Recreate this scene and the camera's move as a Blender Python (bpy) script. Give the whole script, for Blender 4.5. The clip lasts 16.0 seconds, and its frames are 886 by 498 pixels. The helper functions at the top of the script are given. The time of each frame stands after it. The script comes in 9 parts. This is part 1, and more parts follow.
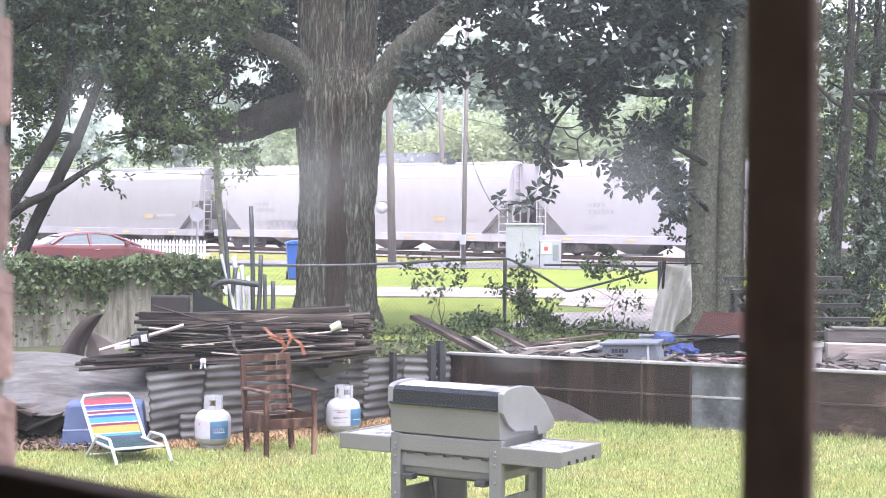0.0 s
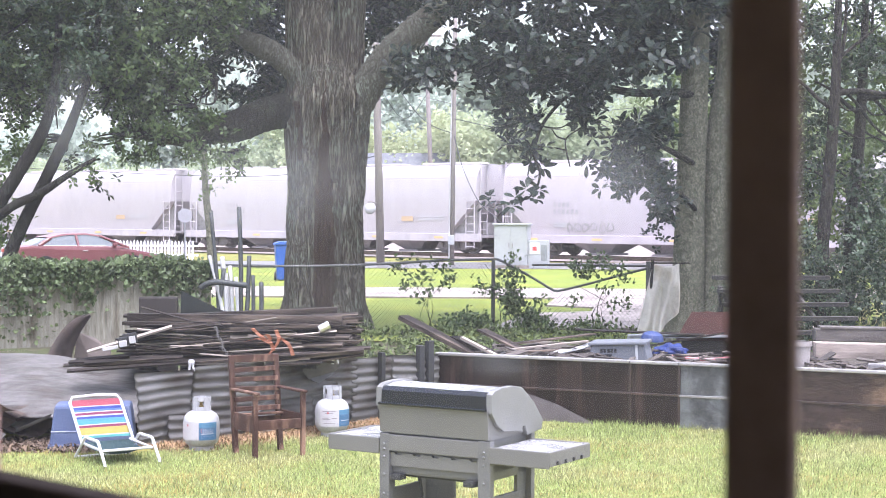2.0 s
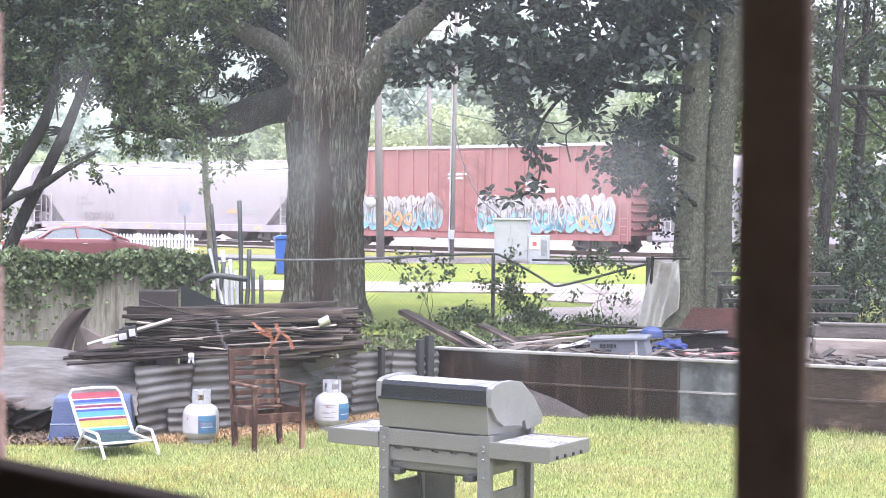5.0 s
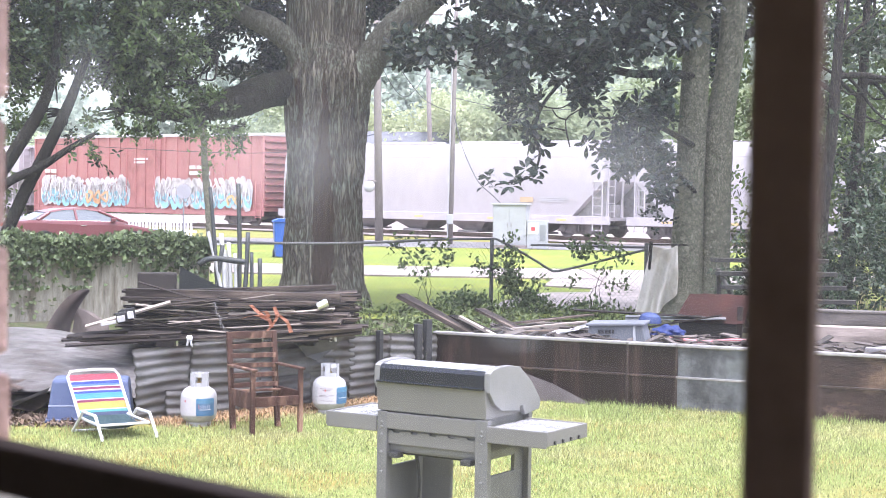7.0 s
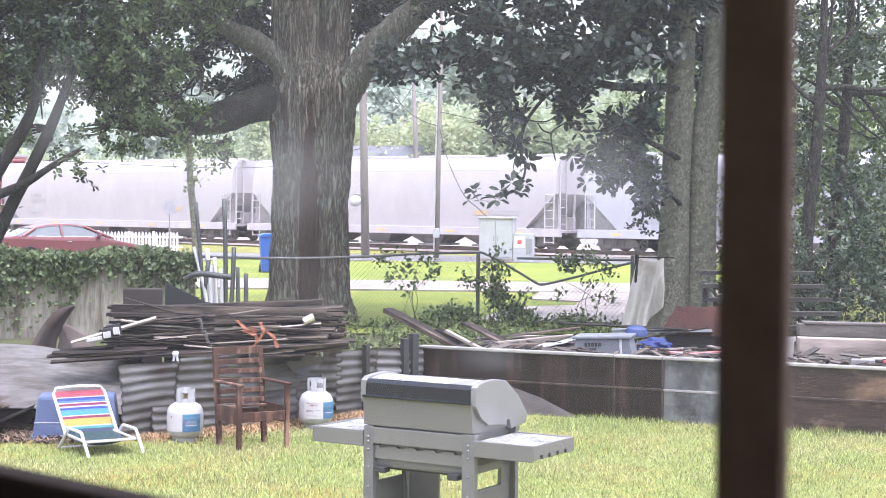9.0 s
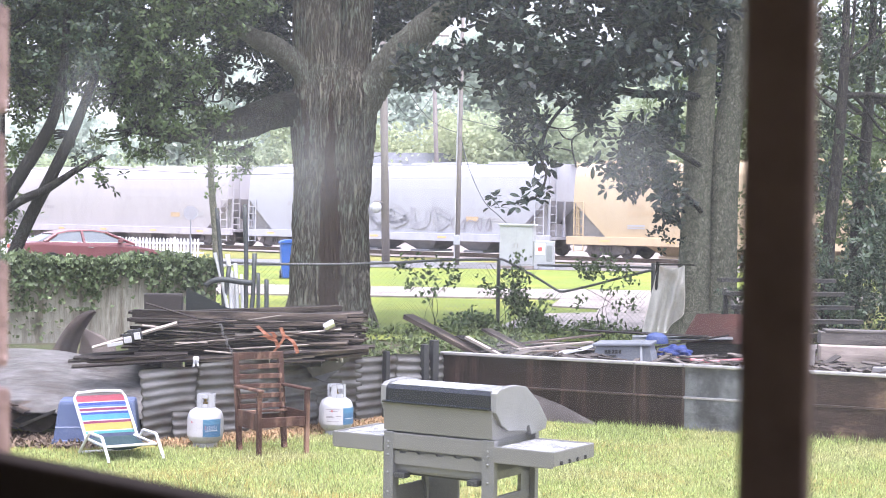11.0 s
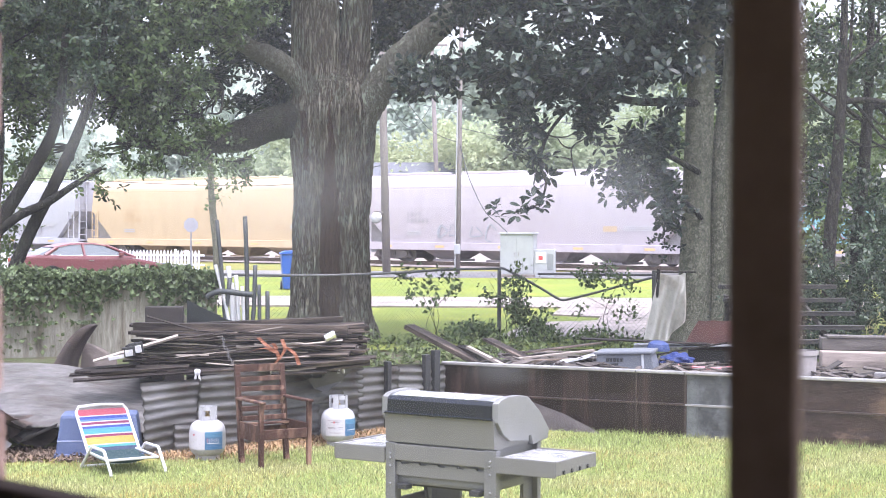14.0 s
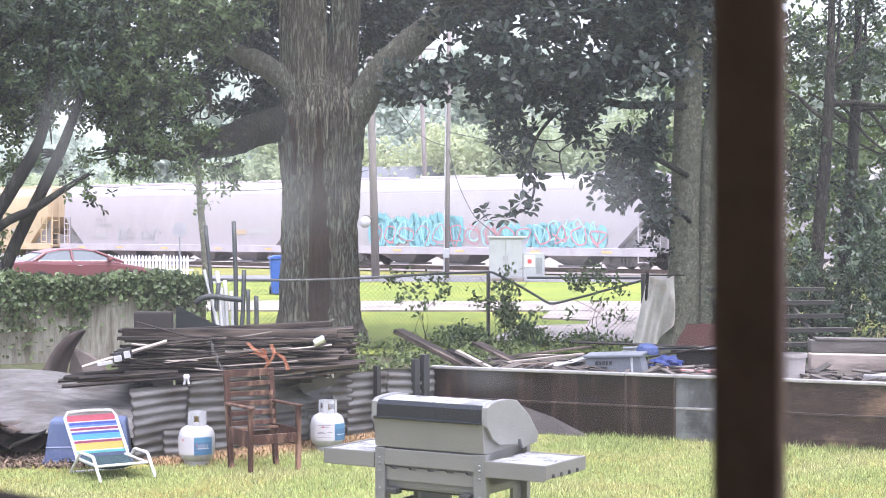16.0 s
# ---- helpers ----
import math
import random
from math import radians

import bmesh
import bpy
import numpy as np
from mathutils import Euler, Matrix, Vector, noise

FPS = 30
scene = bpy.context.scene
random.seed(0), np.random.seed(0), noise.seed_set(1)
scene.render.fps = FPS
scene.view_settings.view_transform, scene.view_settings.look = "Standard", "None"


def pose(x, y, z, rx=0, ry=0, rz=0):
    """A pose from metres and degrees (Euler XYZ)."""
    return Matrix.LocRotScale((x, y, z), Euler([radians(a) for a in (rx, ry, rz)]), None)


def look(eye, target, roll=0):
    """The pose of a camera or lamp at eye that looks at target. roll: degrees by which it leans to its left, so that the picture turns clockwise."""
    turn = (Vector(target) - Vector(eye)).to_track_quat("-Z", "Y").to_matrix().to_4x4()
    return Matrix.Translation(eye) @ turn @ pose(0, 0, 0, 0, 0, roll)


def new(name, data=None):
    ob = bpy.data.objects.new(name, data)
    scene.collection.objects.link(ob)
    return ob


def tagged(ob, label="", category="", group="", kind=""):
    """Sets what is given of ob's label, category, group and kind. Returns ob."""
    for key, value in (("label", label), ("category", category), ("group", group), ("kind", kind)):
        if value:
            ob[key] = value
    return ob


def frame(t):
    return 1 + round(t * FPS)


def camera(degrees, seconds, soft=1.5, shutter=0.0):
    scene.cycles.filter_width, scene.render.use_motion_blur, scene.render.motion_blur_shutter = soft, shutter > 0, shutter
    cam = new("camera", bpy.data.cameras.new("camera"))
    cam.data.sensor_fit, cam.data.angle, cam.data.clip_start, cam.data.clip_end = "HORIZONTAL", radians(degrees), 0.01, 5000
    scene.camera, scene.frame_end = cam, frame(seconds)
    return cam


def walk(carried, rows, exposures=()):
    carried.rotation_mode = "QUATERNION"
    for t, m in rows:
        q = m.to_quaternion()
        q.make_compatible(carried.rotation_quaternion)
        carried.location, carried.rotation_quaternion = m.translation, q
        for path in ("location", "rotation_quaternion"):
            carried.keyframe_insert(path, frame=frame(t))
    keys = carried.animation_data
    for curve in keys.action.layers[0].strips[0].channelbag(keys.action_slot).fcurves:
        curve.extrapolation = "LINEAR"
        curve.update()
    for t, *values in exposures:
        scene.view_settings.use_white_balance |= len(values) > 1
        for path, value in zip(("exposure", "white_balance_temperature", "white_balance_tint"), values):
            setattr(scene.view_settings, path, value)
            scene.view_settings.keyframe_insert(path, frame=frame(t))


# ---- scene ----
# ---------------------------------------------------------------- camera
random.seed(7)
cam = camera(30.0, 16.0, soft=0.85)
cam.data.dof.use_dof = True
cam.data.dof.focus_distance = 22.0
cam.data.dof.aperture_fstop = 16.0


def aim(x, z, yaw, pitch, roll):
    return pose(x, 0, z) @ pose(0, 0, 0, 0, 0, yaw) @ pose(0, 0, 0, 90 + pitch, 0, 0) @ pose(0, 0, 0, 0, 0, roll)


PATH = [
    (0, -0.0026, 2.0171, 0.343, -1.162, 0.420),
    (0.5, -0.0022, 2.0175, 0.194, -1.111, 0.357),
    (1, -0.0017, 2.0178, 0.081, -1.093, 0.352),
    (1.5, -0.0013, 2.0181, -0.000, -1.116, 0.300),
    (2, -0.0009, 2.0185, -0.057, -1.151, 0.273),
    (2.5, -0.0008, 2.0187, -0.111, -1.167, 0.217),
    (3, -0.0007, 2.0190, -0.147, -1.173, 0.193),
    (3.5, -0.0006, 2.0192, -0.165, -1.167, 0.176),
    (4, -0.0005, 2.0194, -0.150, -1.157, 0.208),
    (6.5, -0.0118, 2.0110, 0.005, -1.809, 1.063),
    (7, -0.0082, 2.0165, -0.124, -1.873, 0.955),
    (7.5, -0.0070, 2.0145, -0.287, -1.875, 0.838),
    (8, -0.0064, 2.0130, -0.450, -1.762, 0.688),
    (8.5, -0.0047, 2.0158, -0.562, -1.578, 0.643),
    (9, -0.0035, 2.0192, -0.585, -1.390, 0.644),
    (11.5, -0.0041, 2.0110, 0.291, -1.131, 0.779),
    (12, -0.0034, 2.0145, 0.392, -1.084, 0.691),
    (12.5, -0.0023, 2.0164, 0.389, -1.009, 0.557),
    (13, -0.0013, 2.0182, 0.336, -0.929, 0.479),
    (13.5, -0.0005, 2.0182, 0.246, -0.873, 0.284),
    (14, 0.0003, 2.0181, 0.154, -0.831, 0.223),
    (14.5, 0.0003, 2.0183, 0.044, -0.795, 0.149),
    (15, 0.0004, 2.0186, -0.068, -0.759, 0.103),
    (15.5, 0.0012, 2.0191, -0.166, -0.714, 0.075),
    (16, 0.0019, 2.0196, -0.228, -0.693, -0.010),
]
walk(cam, [(t, aim(x, z, yaw, pitch, roll)) for t, x, z, yaw, pitch, roll in PATH], exposures=[(t, e + 0.17, 5950, 21) for t, e in ((0, 1.90), (1.5, 1.87), (4, 1.87), (6.5, 2.0), (7.5, 2.0), (9, 1.87), (11.5, 1.92), (14, 1.86), (16, 1.82))])

# ---------------------------------------------------------------- world and sun
world = bpy.data.worlds.new("world")
scene.world = world
world.use_nodes = True
wn = world.node_tree.nodes
wl = world.node_tree.links
sky = wn.new("ShaderNodeTexSky")
sky.sky_type = "NISHITA"
sky.sun_disc = False
sky.sun_elevation = radians(75)
sky.sun_rotation = radians(152)
sky.air_density = 1.0
sky.dust_density = 3.0
sky.ozone_density = 0.6
hsv = wn.new("ShaderNodeHueSaturation")
hsv.inputs["Saturation"].default_value = 0.35
wl.new(sky.outputs[0], hsv.inputs["Color"])
wl.new(hsv.outputs[0], wn["Background"].inputs["Color"])
wn["Background"].inputs["Strength"].default_value = 0.15
sun = new("sun", bpy.data.lights.new("sun", "SUN"))
sun.data.energy = 1.4
sun.data.angle = radians(50)
sun.data.color = (1.0, 0.98, 0.95)
sun.matrix_world = look((5.3, 7.9, 34), (1, 16, 0))

# ---------------------------------------------------------------- materials
MATS = {}


def mat(name, color, rough=0.7, metal=0.0, vary=0.25, scale=6.0, bump=0.15, bump_scale=40.0, second=None, blotch=1.2,
        stretch=(1, 1, 1), island=0.0, random_tint=0.0, trans=0.0, amount=0.5, spec=0.5):
    """A procedural surface: base colour, a second colour in blotches, fine grain and bump."""
    if name in MATS:
        return MATS[name]
    m = bpy.data.materials.new(name)
    m.use_nodes = True
    n, l = m.node_tree.nodes, m.node_tree.links
    b = n["Principled BSDF"]
    b.inputs["Roughness"].default_value = rough
    b.inputs["Metallic"].default_value = metal
    b.inputs["Specular IOR Level"].default_value = spec
    tc = n.new("ShaderNodeTexCoord")
    mp = n.new("ShaderNodeMapping")
    mp.inputs["Scale"].default_value = stretch
    l.new(tc.outputs["Object"], mp.inputs["Vector"])
    big = n.new("ShaderNodeTexNoise")
    big.inputs["Scale"].default_value = blotch
    big.inputs["Detail"].default_value = 6
    big.inputs["Roughness"].default_value = 0.65
    l.new(mp.outputs[0], big.inputs["Vector"])
    fine = n.new("ShaderNodeTexNoise")
    fine.inputs["Scale"].default_value = scale
    fine.inputs["Detail"].default_value = 8
    fine.inputs["Roughness"].default_value = 0.7
    l.new(mp.outputs[0], fine.inputs["Vector"])
    ramp = n.new("ShaderNodeMapRange")
    ramp.inputs["From Min"].default_value = 0.62 - 0.3 * amount
    ramp.inputs["From Max"].default_value = 0.78 - 0.3 * amount
    l.new(big.outputs["Fac"], ramp.inputs["Value"])
    mix = n.new("ShaderNodeMix")
    mix.data_type = "RGBA"
    c2 = second or tuple(min(1, c * (1 - vary)) for c in color)
    mix.inputs["A"].default_value = (*color, 1)
    mix.inputs["B"].default_value = (*c2, 1)
    l.new(ramp.outputs[0], mix.inputs["Factor"])
    hs = n.new("ShaderNodeHueSaturation")
    l.new(mix.outputs["Result"], hs.inputs["Color"])
    val = n.new("ShaderNodeMapRange")
    val.inputs["From Min"].default_value, val.inputs["From Max"].default_value = 0.25, 0.75
    val.inputs["To Min"].default_value, val.inputs["To Max"].default_value = 1 - vary, 1 + vary
    l.new(fine.outputs["Fac"], val.inputs["Value"])
    out = val.outputs[0]
    if island or random_tint:
        if island:
            src = n.new("ShaderNodeNewGeometry").outputs["Random Per Island"]
        else:
            src = n.new("ShaderNodeObjectInfo").outputs["Random"]
        r = n.new("ShaderNodeMapRange")
        k = island or random_tint
        r.inputs["To Min"].default_value, r.inputs["To Max"].default_value = 1 - k, 1 + k
        l.new(src, r.inputs["Value"])
        mul = n.new("ShaderNodeMath")
        mul.operation = "MULTIPLY"
        l.new(out, mul.inputs[0])
        l.new(r.outputs[0], mul.inputs[1])
        out = mul.outputs[0]
    l.new(out, hs.inputs["Value"])
    l.new(hs.outputs[0], b.inputs["Base Color"])
    rr = n.new("ShaderNodeMapRange")
    rr.inputs["To Min"].default_value, rr.inputs["To Max"].default_value = max(0.03, rough - 0.12), min(1, rough + 0.12)
    l.new(big.outputs["Fac"], rr.inputs["Value"])
    l.new(rr.outputs[0], b.inputs["Roughness"])
    if bump:
        bt = n.new("ShaderNodeTexNoise")
        bt.inputs["Scale"].default_value = bump_scale
        bt.inputs["Detail"].default_value = 5
        l.new(mp.outputs[0], bt.inputs["Vector"])
        bp = n.new("ShaderNodeBump")
        bp.inputs["Strength"].default_value = bump
        bp.inputs["Distance"].default_value = 0.02
        l.new(bt.outputs["Fac"], bp.inputs["Height"])
        l.new(bp.outputs[0], b.inputs["Normal"])
    if trans:
        t = n.new("ShaderNodeBsdfTranslucent")
        l.new(hs.outputs[0], t.inputs["Color"])
        ms = n.new("ShaderNodeMixShader")
        ms.inputs[0].default_value = trans
        l.new(b.outputs[0], ms.inputs[1])
        l.new(t.outputs[0], ms.inputs[2])
        l.new(ms.outputs[0], n["Material Output"].inputs["Surface"])
    MATS[name] = m
    return m


def bark_mat(name, ridge, furrow, moss, scale=6.0, stretch=0.16, depth=0.05, patch=1.6, fine_from=0.35):
    """Furrowed bark: plates parted by dark cracks, with lichen in patches."""
    m = bpy.data.materials.new(name)
    m.use_nodes = True
    n, l = m.node_tree.nodes, m.node_tree.links
    b = n["Principled BSDF"]
    b.inputs["Roughness"].default_value = 0.95
    b.inputs["Specular IOR Level"].default_value = 0.2
    tc = n.new("ShaderNodeTexCoord")
    mp = n.new("ShaderNodeMapping")
    mp.inputs["Scale"].default_value = (1, 1, stretch)
    l.new(tc.outputs["Object"], mp.inputs["Vector"])
    rid = n.new("ShaderNodeTexNoise")
    rid.inputs["Scale"].default_value = scale
    rid.inputs["Detail"].default_value = 5
    rid.inputs["Roughness"].default_value = 0.6
    rid.inputs["Distortion"].default_value = 0.9
    l.new(mp.outputs[0], rid.inputs["Vector"])
    off = n.new("ShaderNodeMath")
    off.operation = "SUBTRACT"
    off.inputs[1].default_value = 0.5
    l.new(rid.outputs["Fac"], off.inputs[0])
    dist = n.new("ShaderNodeMath")
    dist.operation = "ABSOLUTE"
    l.new(off.outputs[0], dist.inputs[0])
    crack = n.new("ShaderNodeMapRange")
    crack.interpolation_type = "SMOOTHSTEP"
    crack.inputs["From Min"].default_value, crack.inputs["From Max"].default_value = -0.01, 0.13
    l.new(dist.outputs[0], crack.inputs["Value"])
    fine = n.new("ShaderNodeTexNoise")
    fine.inputs["Scale"].default_value = scale * 2.6
    fine.inputs["Detail"].default_value = 8
    fine.inputs["Roughness"].default_value = 0.75
    l.new(mp.outputs[0], fine.inputs["Vector"])
    big = n.new("ShaderNodeTexNoise")
    big.inputs["Scale"].default_value = patch
    big.inputs["Detail"].default_value = 7
    big.inputs["Roughness"].default_value = 0.7
    l.new(tc.outputs["Object"], big.inputs["Vector"])
    mr = n.new("ShaderNodeMapRange")
    mr.inputs["From Min"].default_value, mr.inputs["From Max"].default_value = 0.48, 0.62
    l.new(big.outputs["Fac"], mr.inputs["Value"])
    c1 = n.new("ShaderNodeMix")
    c1.data_type = "RGBA"
    c1.inputs["A"].default_value, c1.inputs["B"].default_value = (*ridge, 1), (*moss, 1)
    l.new(mr.outputs[0], c1.inputs["Factor"])
    hs = n.new("ShaderNodeHueSaturation")
    fr = n.new("ShaderNodeMapRange")
    fr.inputs["From Min"].default_value, fr.inputs["From Max"].default_value = 0.3, 0.7
    fr.inputs["To Min"].default_value, fr.inputs["To Max"].default_value = fine_from, 1.95 - fine_from
    l.new(fine.outputs["Fac"], fr.inputs["Value"])
    l.new(fr.outputs[0], hs.inputs["Value"])
    l.new(c1.outputs["Result"], hs.inputs["Color"])
    c2 = n.new("ShaderNodeMix")
    c2.data_type = "RGBA"
    c2.inputs["A"].default_value = (*furrow, 1)
    l.new(crack.outputs[0], c2.inputs["Factor"])
    l.new(hs.outputs[0], c2.inputs["B"])
    l.new(c2.outputs["Result"], b.inputs["Base Color"])
    hsum = n.new("ShaderNodeMath")
    hsum.operation = "MULTIPLY_ADD"
    l.new(fine.outputs["Fac"], hsum.inputs[0])
    hsum.inputs[1].default_value = 0.5
    l.new(crack.outputs[0], hsum.inputs[2])
    bp = n.new("ShaderNodeBump")
    bp.inputs["Strength"].default_value = 1.0
    bp.inputs["Distance"].default_value = depth
    l.new(hsum.outputs[0], bp.inputs["Height"])
    l.new(bp.outputs[0], b.inputs["Normal"])
    MATS[name] = m
    return m


# ---------------------------------------------------------------- mesh helpers
def part(name, bm, material, parent=None, label="", smooth=False):
    """One bmesh as ONE mesh object, under a thing or a part."""
    me = bpy.data.meshes.new(name)
    bm.to_mesh(me)
    bm.free()
    return link_mesh(name, me, material, parent, label, smooth)


def link_mesh(name, me, material, parent=None, label="", smooth=False):
    if smooth:
        me.polygons.foreach_set("use_smooth", [True] * len(me.polygons))
    if material and not me.materials:
        me.materials.append(material)
    ob = new(name, me)
    if parent:
        ob.parent = parent
    if label:
        ob["label"] = label
    return ob


def share(name, source, parent, m):
    """Another object on the same mesh."""
    ob = new(name, source.data)
    ob.parent = parent
    ob.matrix_basis = m
    return ob


def empty(name, m=None):
    ob = new(name)
    ob.empty_display_size = 0.1
    if m is not None:
        ob.matrix_basis = m
    return ob


def box(bm, x0, x1, y0, y1, z0, z1, bevel=0.0, m=None):
    """A box from corner to corner, its edges rounded by bevel."""
    r = bmesh.ops.create_cube(bm, size=1.0)
    vs = r["verts"]
    for v in vs:
        v.co = Vector((x0 + (v.co.x + 0.5) * (x1 - x0), y0 + (v.co.y + 0.5) * (y1 - y0), z0 + (v.co.z + 0.5) * (z1 - z0)))
    if bevel:
        es = list({e for v in vs for e in v.link_edges})
        r = bmesh.ops.bevel(bm, geom=es, offset=bevel, segments=2, profile=0.6, affect="EDGES", clamp_overlap=True)
        vs = list({v for f in r["faces"] for v in f.verts} | {v for v in vs if v.is_valid})
    if m is not None:
        bmesh.ops.transform(bm, matrix=m, verts=vs)
    return vs


def one_box(*a, **k):
    bm = bmesh.new()
    box(bm, *a, **k)
    return bm


def tube(bm, pts, radii, seg=8, cap=True):
    """A round bar or limb along a line of points."""
    pts = [Vector(p) for p in pts]
    if not hasattr(radii, "__len__"):
        radii = [radii] * len(pts)
    rings = []
    up = Vector((0.13, 0.31, 0.94))
    for i, p in enumerate(pts):
        d = (pts[min(i + 1, len(pts) - 1)] - pts[max(i - 1, 0)]).normalized()
        a = d.cross(up)
        if a.length < 0.05:
            a = d.cross(Vector((1, 0, 0)))
        a.normalize()
        b = a.cross(d).normalized()
        rings.append([bm.verts.new(p + (a * math.cos(2 * math.pi * k / seg) + b * math.sin(2 * math.pi * k / seg)) * radii[i]) for k in range(seg)])
    for r0, r1 in zip(rings, rings[1:]):
        for k in range(seg):
            bm.faces.new((r0[k], r0[(k + 1) % seg], r1[(k + 1) % seg], r1[k]))
    if cap:
        bm.faces.new(rings[0][::-1])
        bm.faces.new(rings[-1])
    return bm


def one_tube(*a, **k):
    return tube(bmesh.new(), *a, **k)


def lathe(bm, profile, seg=20, m=None):
    """Turns (radius, height) pairs round the z axis."""
    rings = []
    for r, z in profile:
        if r < 1e-5:
            rings.append([bm.verts.new((0, 0, z))])
        else:
            rings.append([bm.verts.new((r * math.cos(2 * math.pi * k / seg), r * math.sin(2 * math.pi * k / seg), z)) for k in range(seg)])
    for a, b in zip(rings, rings[1:]):
        for k in range(seg):
            j = (k + 1) % seg
            if len(a) == 1 and len(b) > 1:
                bm.faces.new((a[0], b[j], b[k]))
            elif len(b) == 1 and len(a) > 1:
                bm.faces.new((a[k], a[j], b[0]))
            elif len(a) > 1:
                bm.faces.new((a[k], a[j], b[j], b[k]))
    if m is not None:
        bmesh.ops.transform(bm, matrix=m, verts=[v for r in rings for v in r])
    bmesh.ops.recalc_face_normals(bm, faces=bm.faces)
    return bm


def prism(bm, outline, y0, y1, bevel=0.0, axis="y"):
    """An outline of (a, z) pairs pushed from y0 to y1 along y (or x)."""
    def at(a, z, y):
        return (a, y, z) if axis == "y" else (y, a, z)
    f0 = [bm.verts.new(at(a, z, y0)) for a, z in outline]
    f1 = [bm.verts.new(at(a, z, y1)) for a, z in outline]
    n = len(outline)
    faces = [bm.faces.new(f0), bm.faces.new(f1[::-1])]
    for i in range(n):
        faces.append(bm.faces.new((f0[i], f1[i], f1[(i + 1) % n], f0[(i + 1) % n])))
    bmesh.ops.recalc_face_normals(bm, faces=faces)
    if bevel:
        es = [e for f in faces[:2] for e in f.edges]
        bmesh.ops.bevel(bm, geom=es, offset=bevel, segments=2, profile=0.6, affect="EDGES", clamp_overlap=True)
    return bm


def array_mesh(name, verts, faces):
    """A mesh of many equal pieces from arrays."""
    me = bpy.data.meshes.new(name)
    nv, nf, k = len(verts), len(faces), faces.shape[1]
    me.vertices.add(nv)
    me.vertices.foreach_set("co", np.ascontiguousarray(verts, dtype=np.float32).ravel())
    me.loops.add(nf * k)
    me.loops.foreach_set("vertex_index", np.ascontiguousarray(faces, dtype=np.int32).ravel())
    me.polygons.add(nf)
    me.polygons.foreach_set("loop_start", np.arange(nf, dtype=np.int32) * k)
    me.polygons.foreach_set("loop_total", np.full(nf, k, dtype=np.int32))
    me.update()
    me.validate()
    return me


def leaf_mesh(name, centres, length, width, rng, droop=0.3, spread=0.25, up=0.3, fold=0.25):
    """Folded leaves, two triangles each, at the given places."""
    n = len(centres)
    L = length * rng.uniform(1 - spread, 1 + spread, n)[:, None]
    W = width * rng.uniform(1 - spread, 1 + spread, n)[:, None]
    d = rng.normal(size=(n, 3))
    d[:, 2] -= droop * 1.5
    d /= np.linalg.norm(d, axis=1)[:, None]
    nn = rng.normal(size=(n, 3))
    nn[:, 2] += up * 3
    s = np.cross(d, nn)
    s /= np.linalg.norm(s, axis=1)[:, None] + 1e-9
    nn = np.cross(s, d)
    v = np.empty((n, 4, 3))
    v[:, 0] = centres - d * L * 0.5
    v[:, 2] = centres + d * L * 0.5
    mid = centres + d * L * 0.06 - nn * W * fold
    v[:, 1] = mid + s * W * 0.5
    v[:, 3] = mid - s * W * 0.5
    base = np.arange(n)[:, None] * 4
    f = np.concatenate([base + [0, 1, 2], base + [0, 2, 3]], 1).reshape(-1, 3)
    return array_mesh(name, v.reshape(-1, 3), f)


def clumps(rng, blobs, per_m3, clump=0.16, per_clump=14, hollow=0.35):
    """Leaf places: clumps scattered in ellipsoids (x, y, z, rx, ry, rz), thinner towards the middle."""
    out = []
    for x, y, z, rx, ry, rz in blobs:
        n = max(3, int(per_m3 * 4.19 * rx * ry * rz / per_clump))
        p = rng.normal(size=(n, 3))
        p /= np.linalg.norm(p, axis=1)[:, None]
        p *= rng.uniform(hollow ** 3, 1, n)[:, None] ** (1 / 3)
        p *= 1 + 0.25 * np.sin(p[:, [1, 2, 0]] * 7 + x * 3)
        p = p * (rx, ry, rz) + (x, y, z)
        q = np.repeat(p, per_clump, 0) + rng.normal(size=(n * per_clump, 3)) * clump
        out.append(q)
    return np.concatenate(out)


def curve_pts(pts, n=12):
    """A smooth line through a few points."""
    pts = [Vector(p) for p in pts]
    out = []
    m = len(pts)
    for i in range(m - 1):
        p0, p1, p2, p3 = pts[max(i - 1, 0)], pts[i], pts[i + 1], pts[min(i + 2, m - 1)]
        for k in range(n):
            t = k / n
            out.append(0.5 * ((2 * p1) + (p2 - p0) * t + (2 * p0 - 5 * p1 + 4 * p2 - p3) * t * t + (3 * p1 - p0 - 3 * p2 + p3) * t ** 3))
    out.append(pts[-1])
    return out


def lerp_list(vals, n):
    """Values spread over n steps."""
    return list(np.interp(np.linspace(0, 1, n), np.linspace(0, 1, len(vals)), vals))

# ---------------------------------------------------------------- materials in use
M_LAWN = mat("lawn", (0.17, 0.185, 0.06), 0.95, vary=0.35, scale=14, blotch=0.8, second=(0.20, 0.165, 0.05), amount=0.55, bump=0.6, bump_scale=60, spec=0.1)
M_FAR_LAWN = mat("verge_grass", (0.15, 0.19, 0.042), 0.95, vary=0.3, scale=3, blotch=0.35, second=(0.22, 0.24, 0.05), bump=0.5, bump_scale=12, spec=0.08)
M_CONCRETE = mat("concrete", (0.32, 0.275, 0.25), 0.6, vary=0.35, scale=5, blotch=0.9, second=(0.20, 0.17, 0.15), spec=0.3, amount=0.6, bump=0.1)
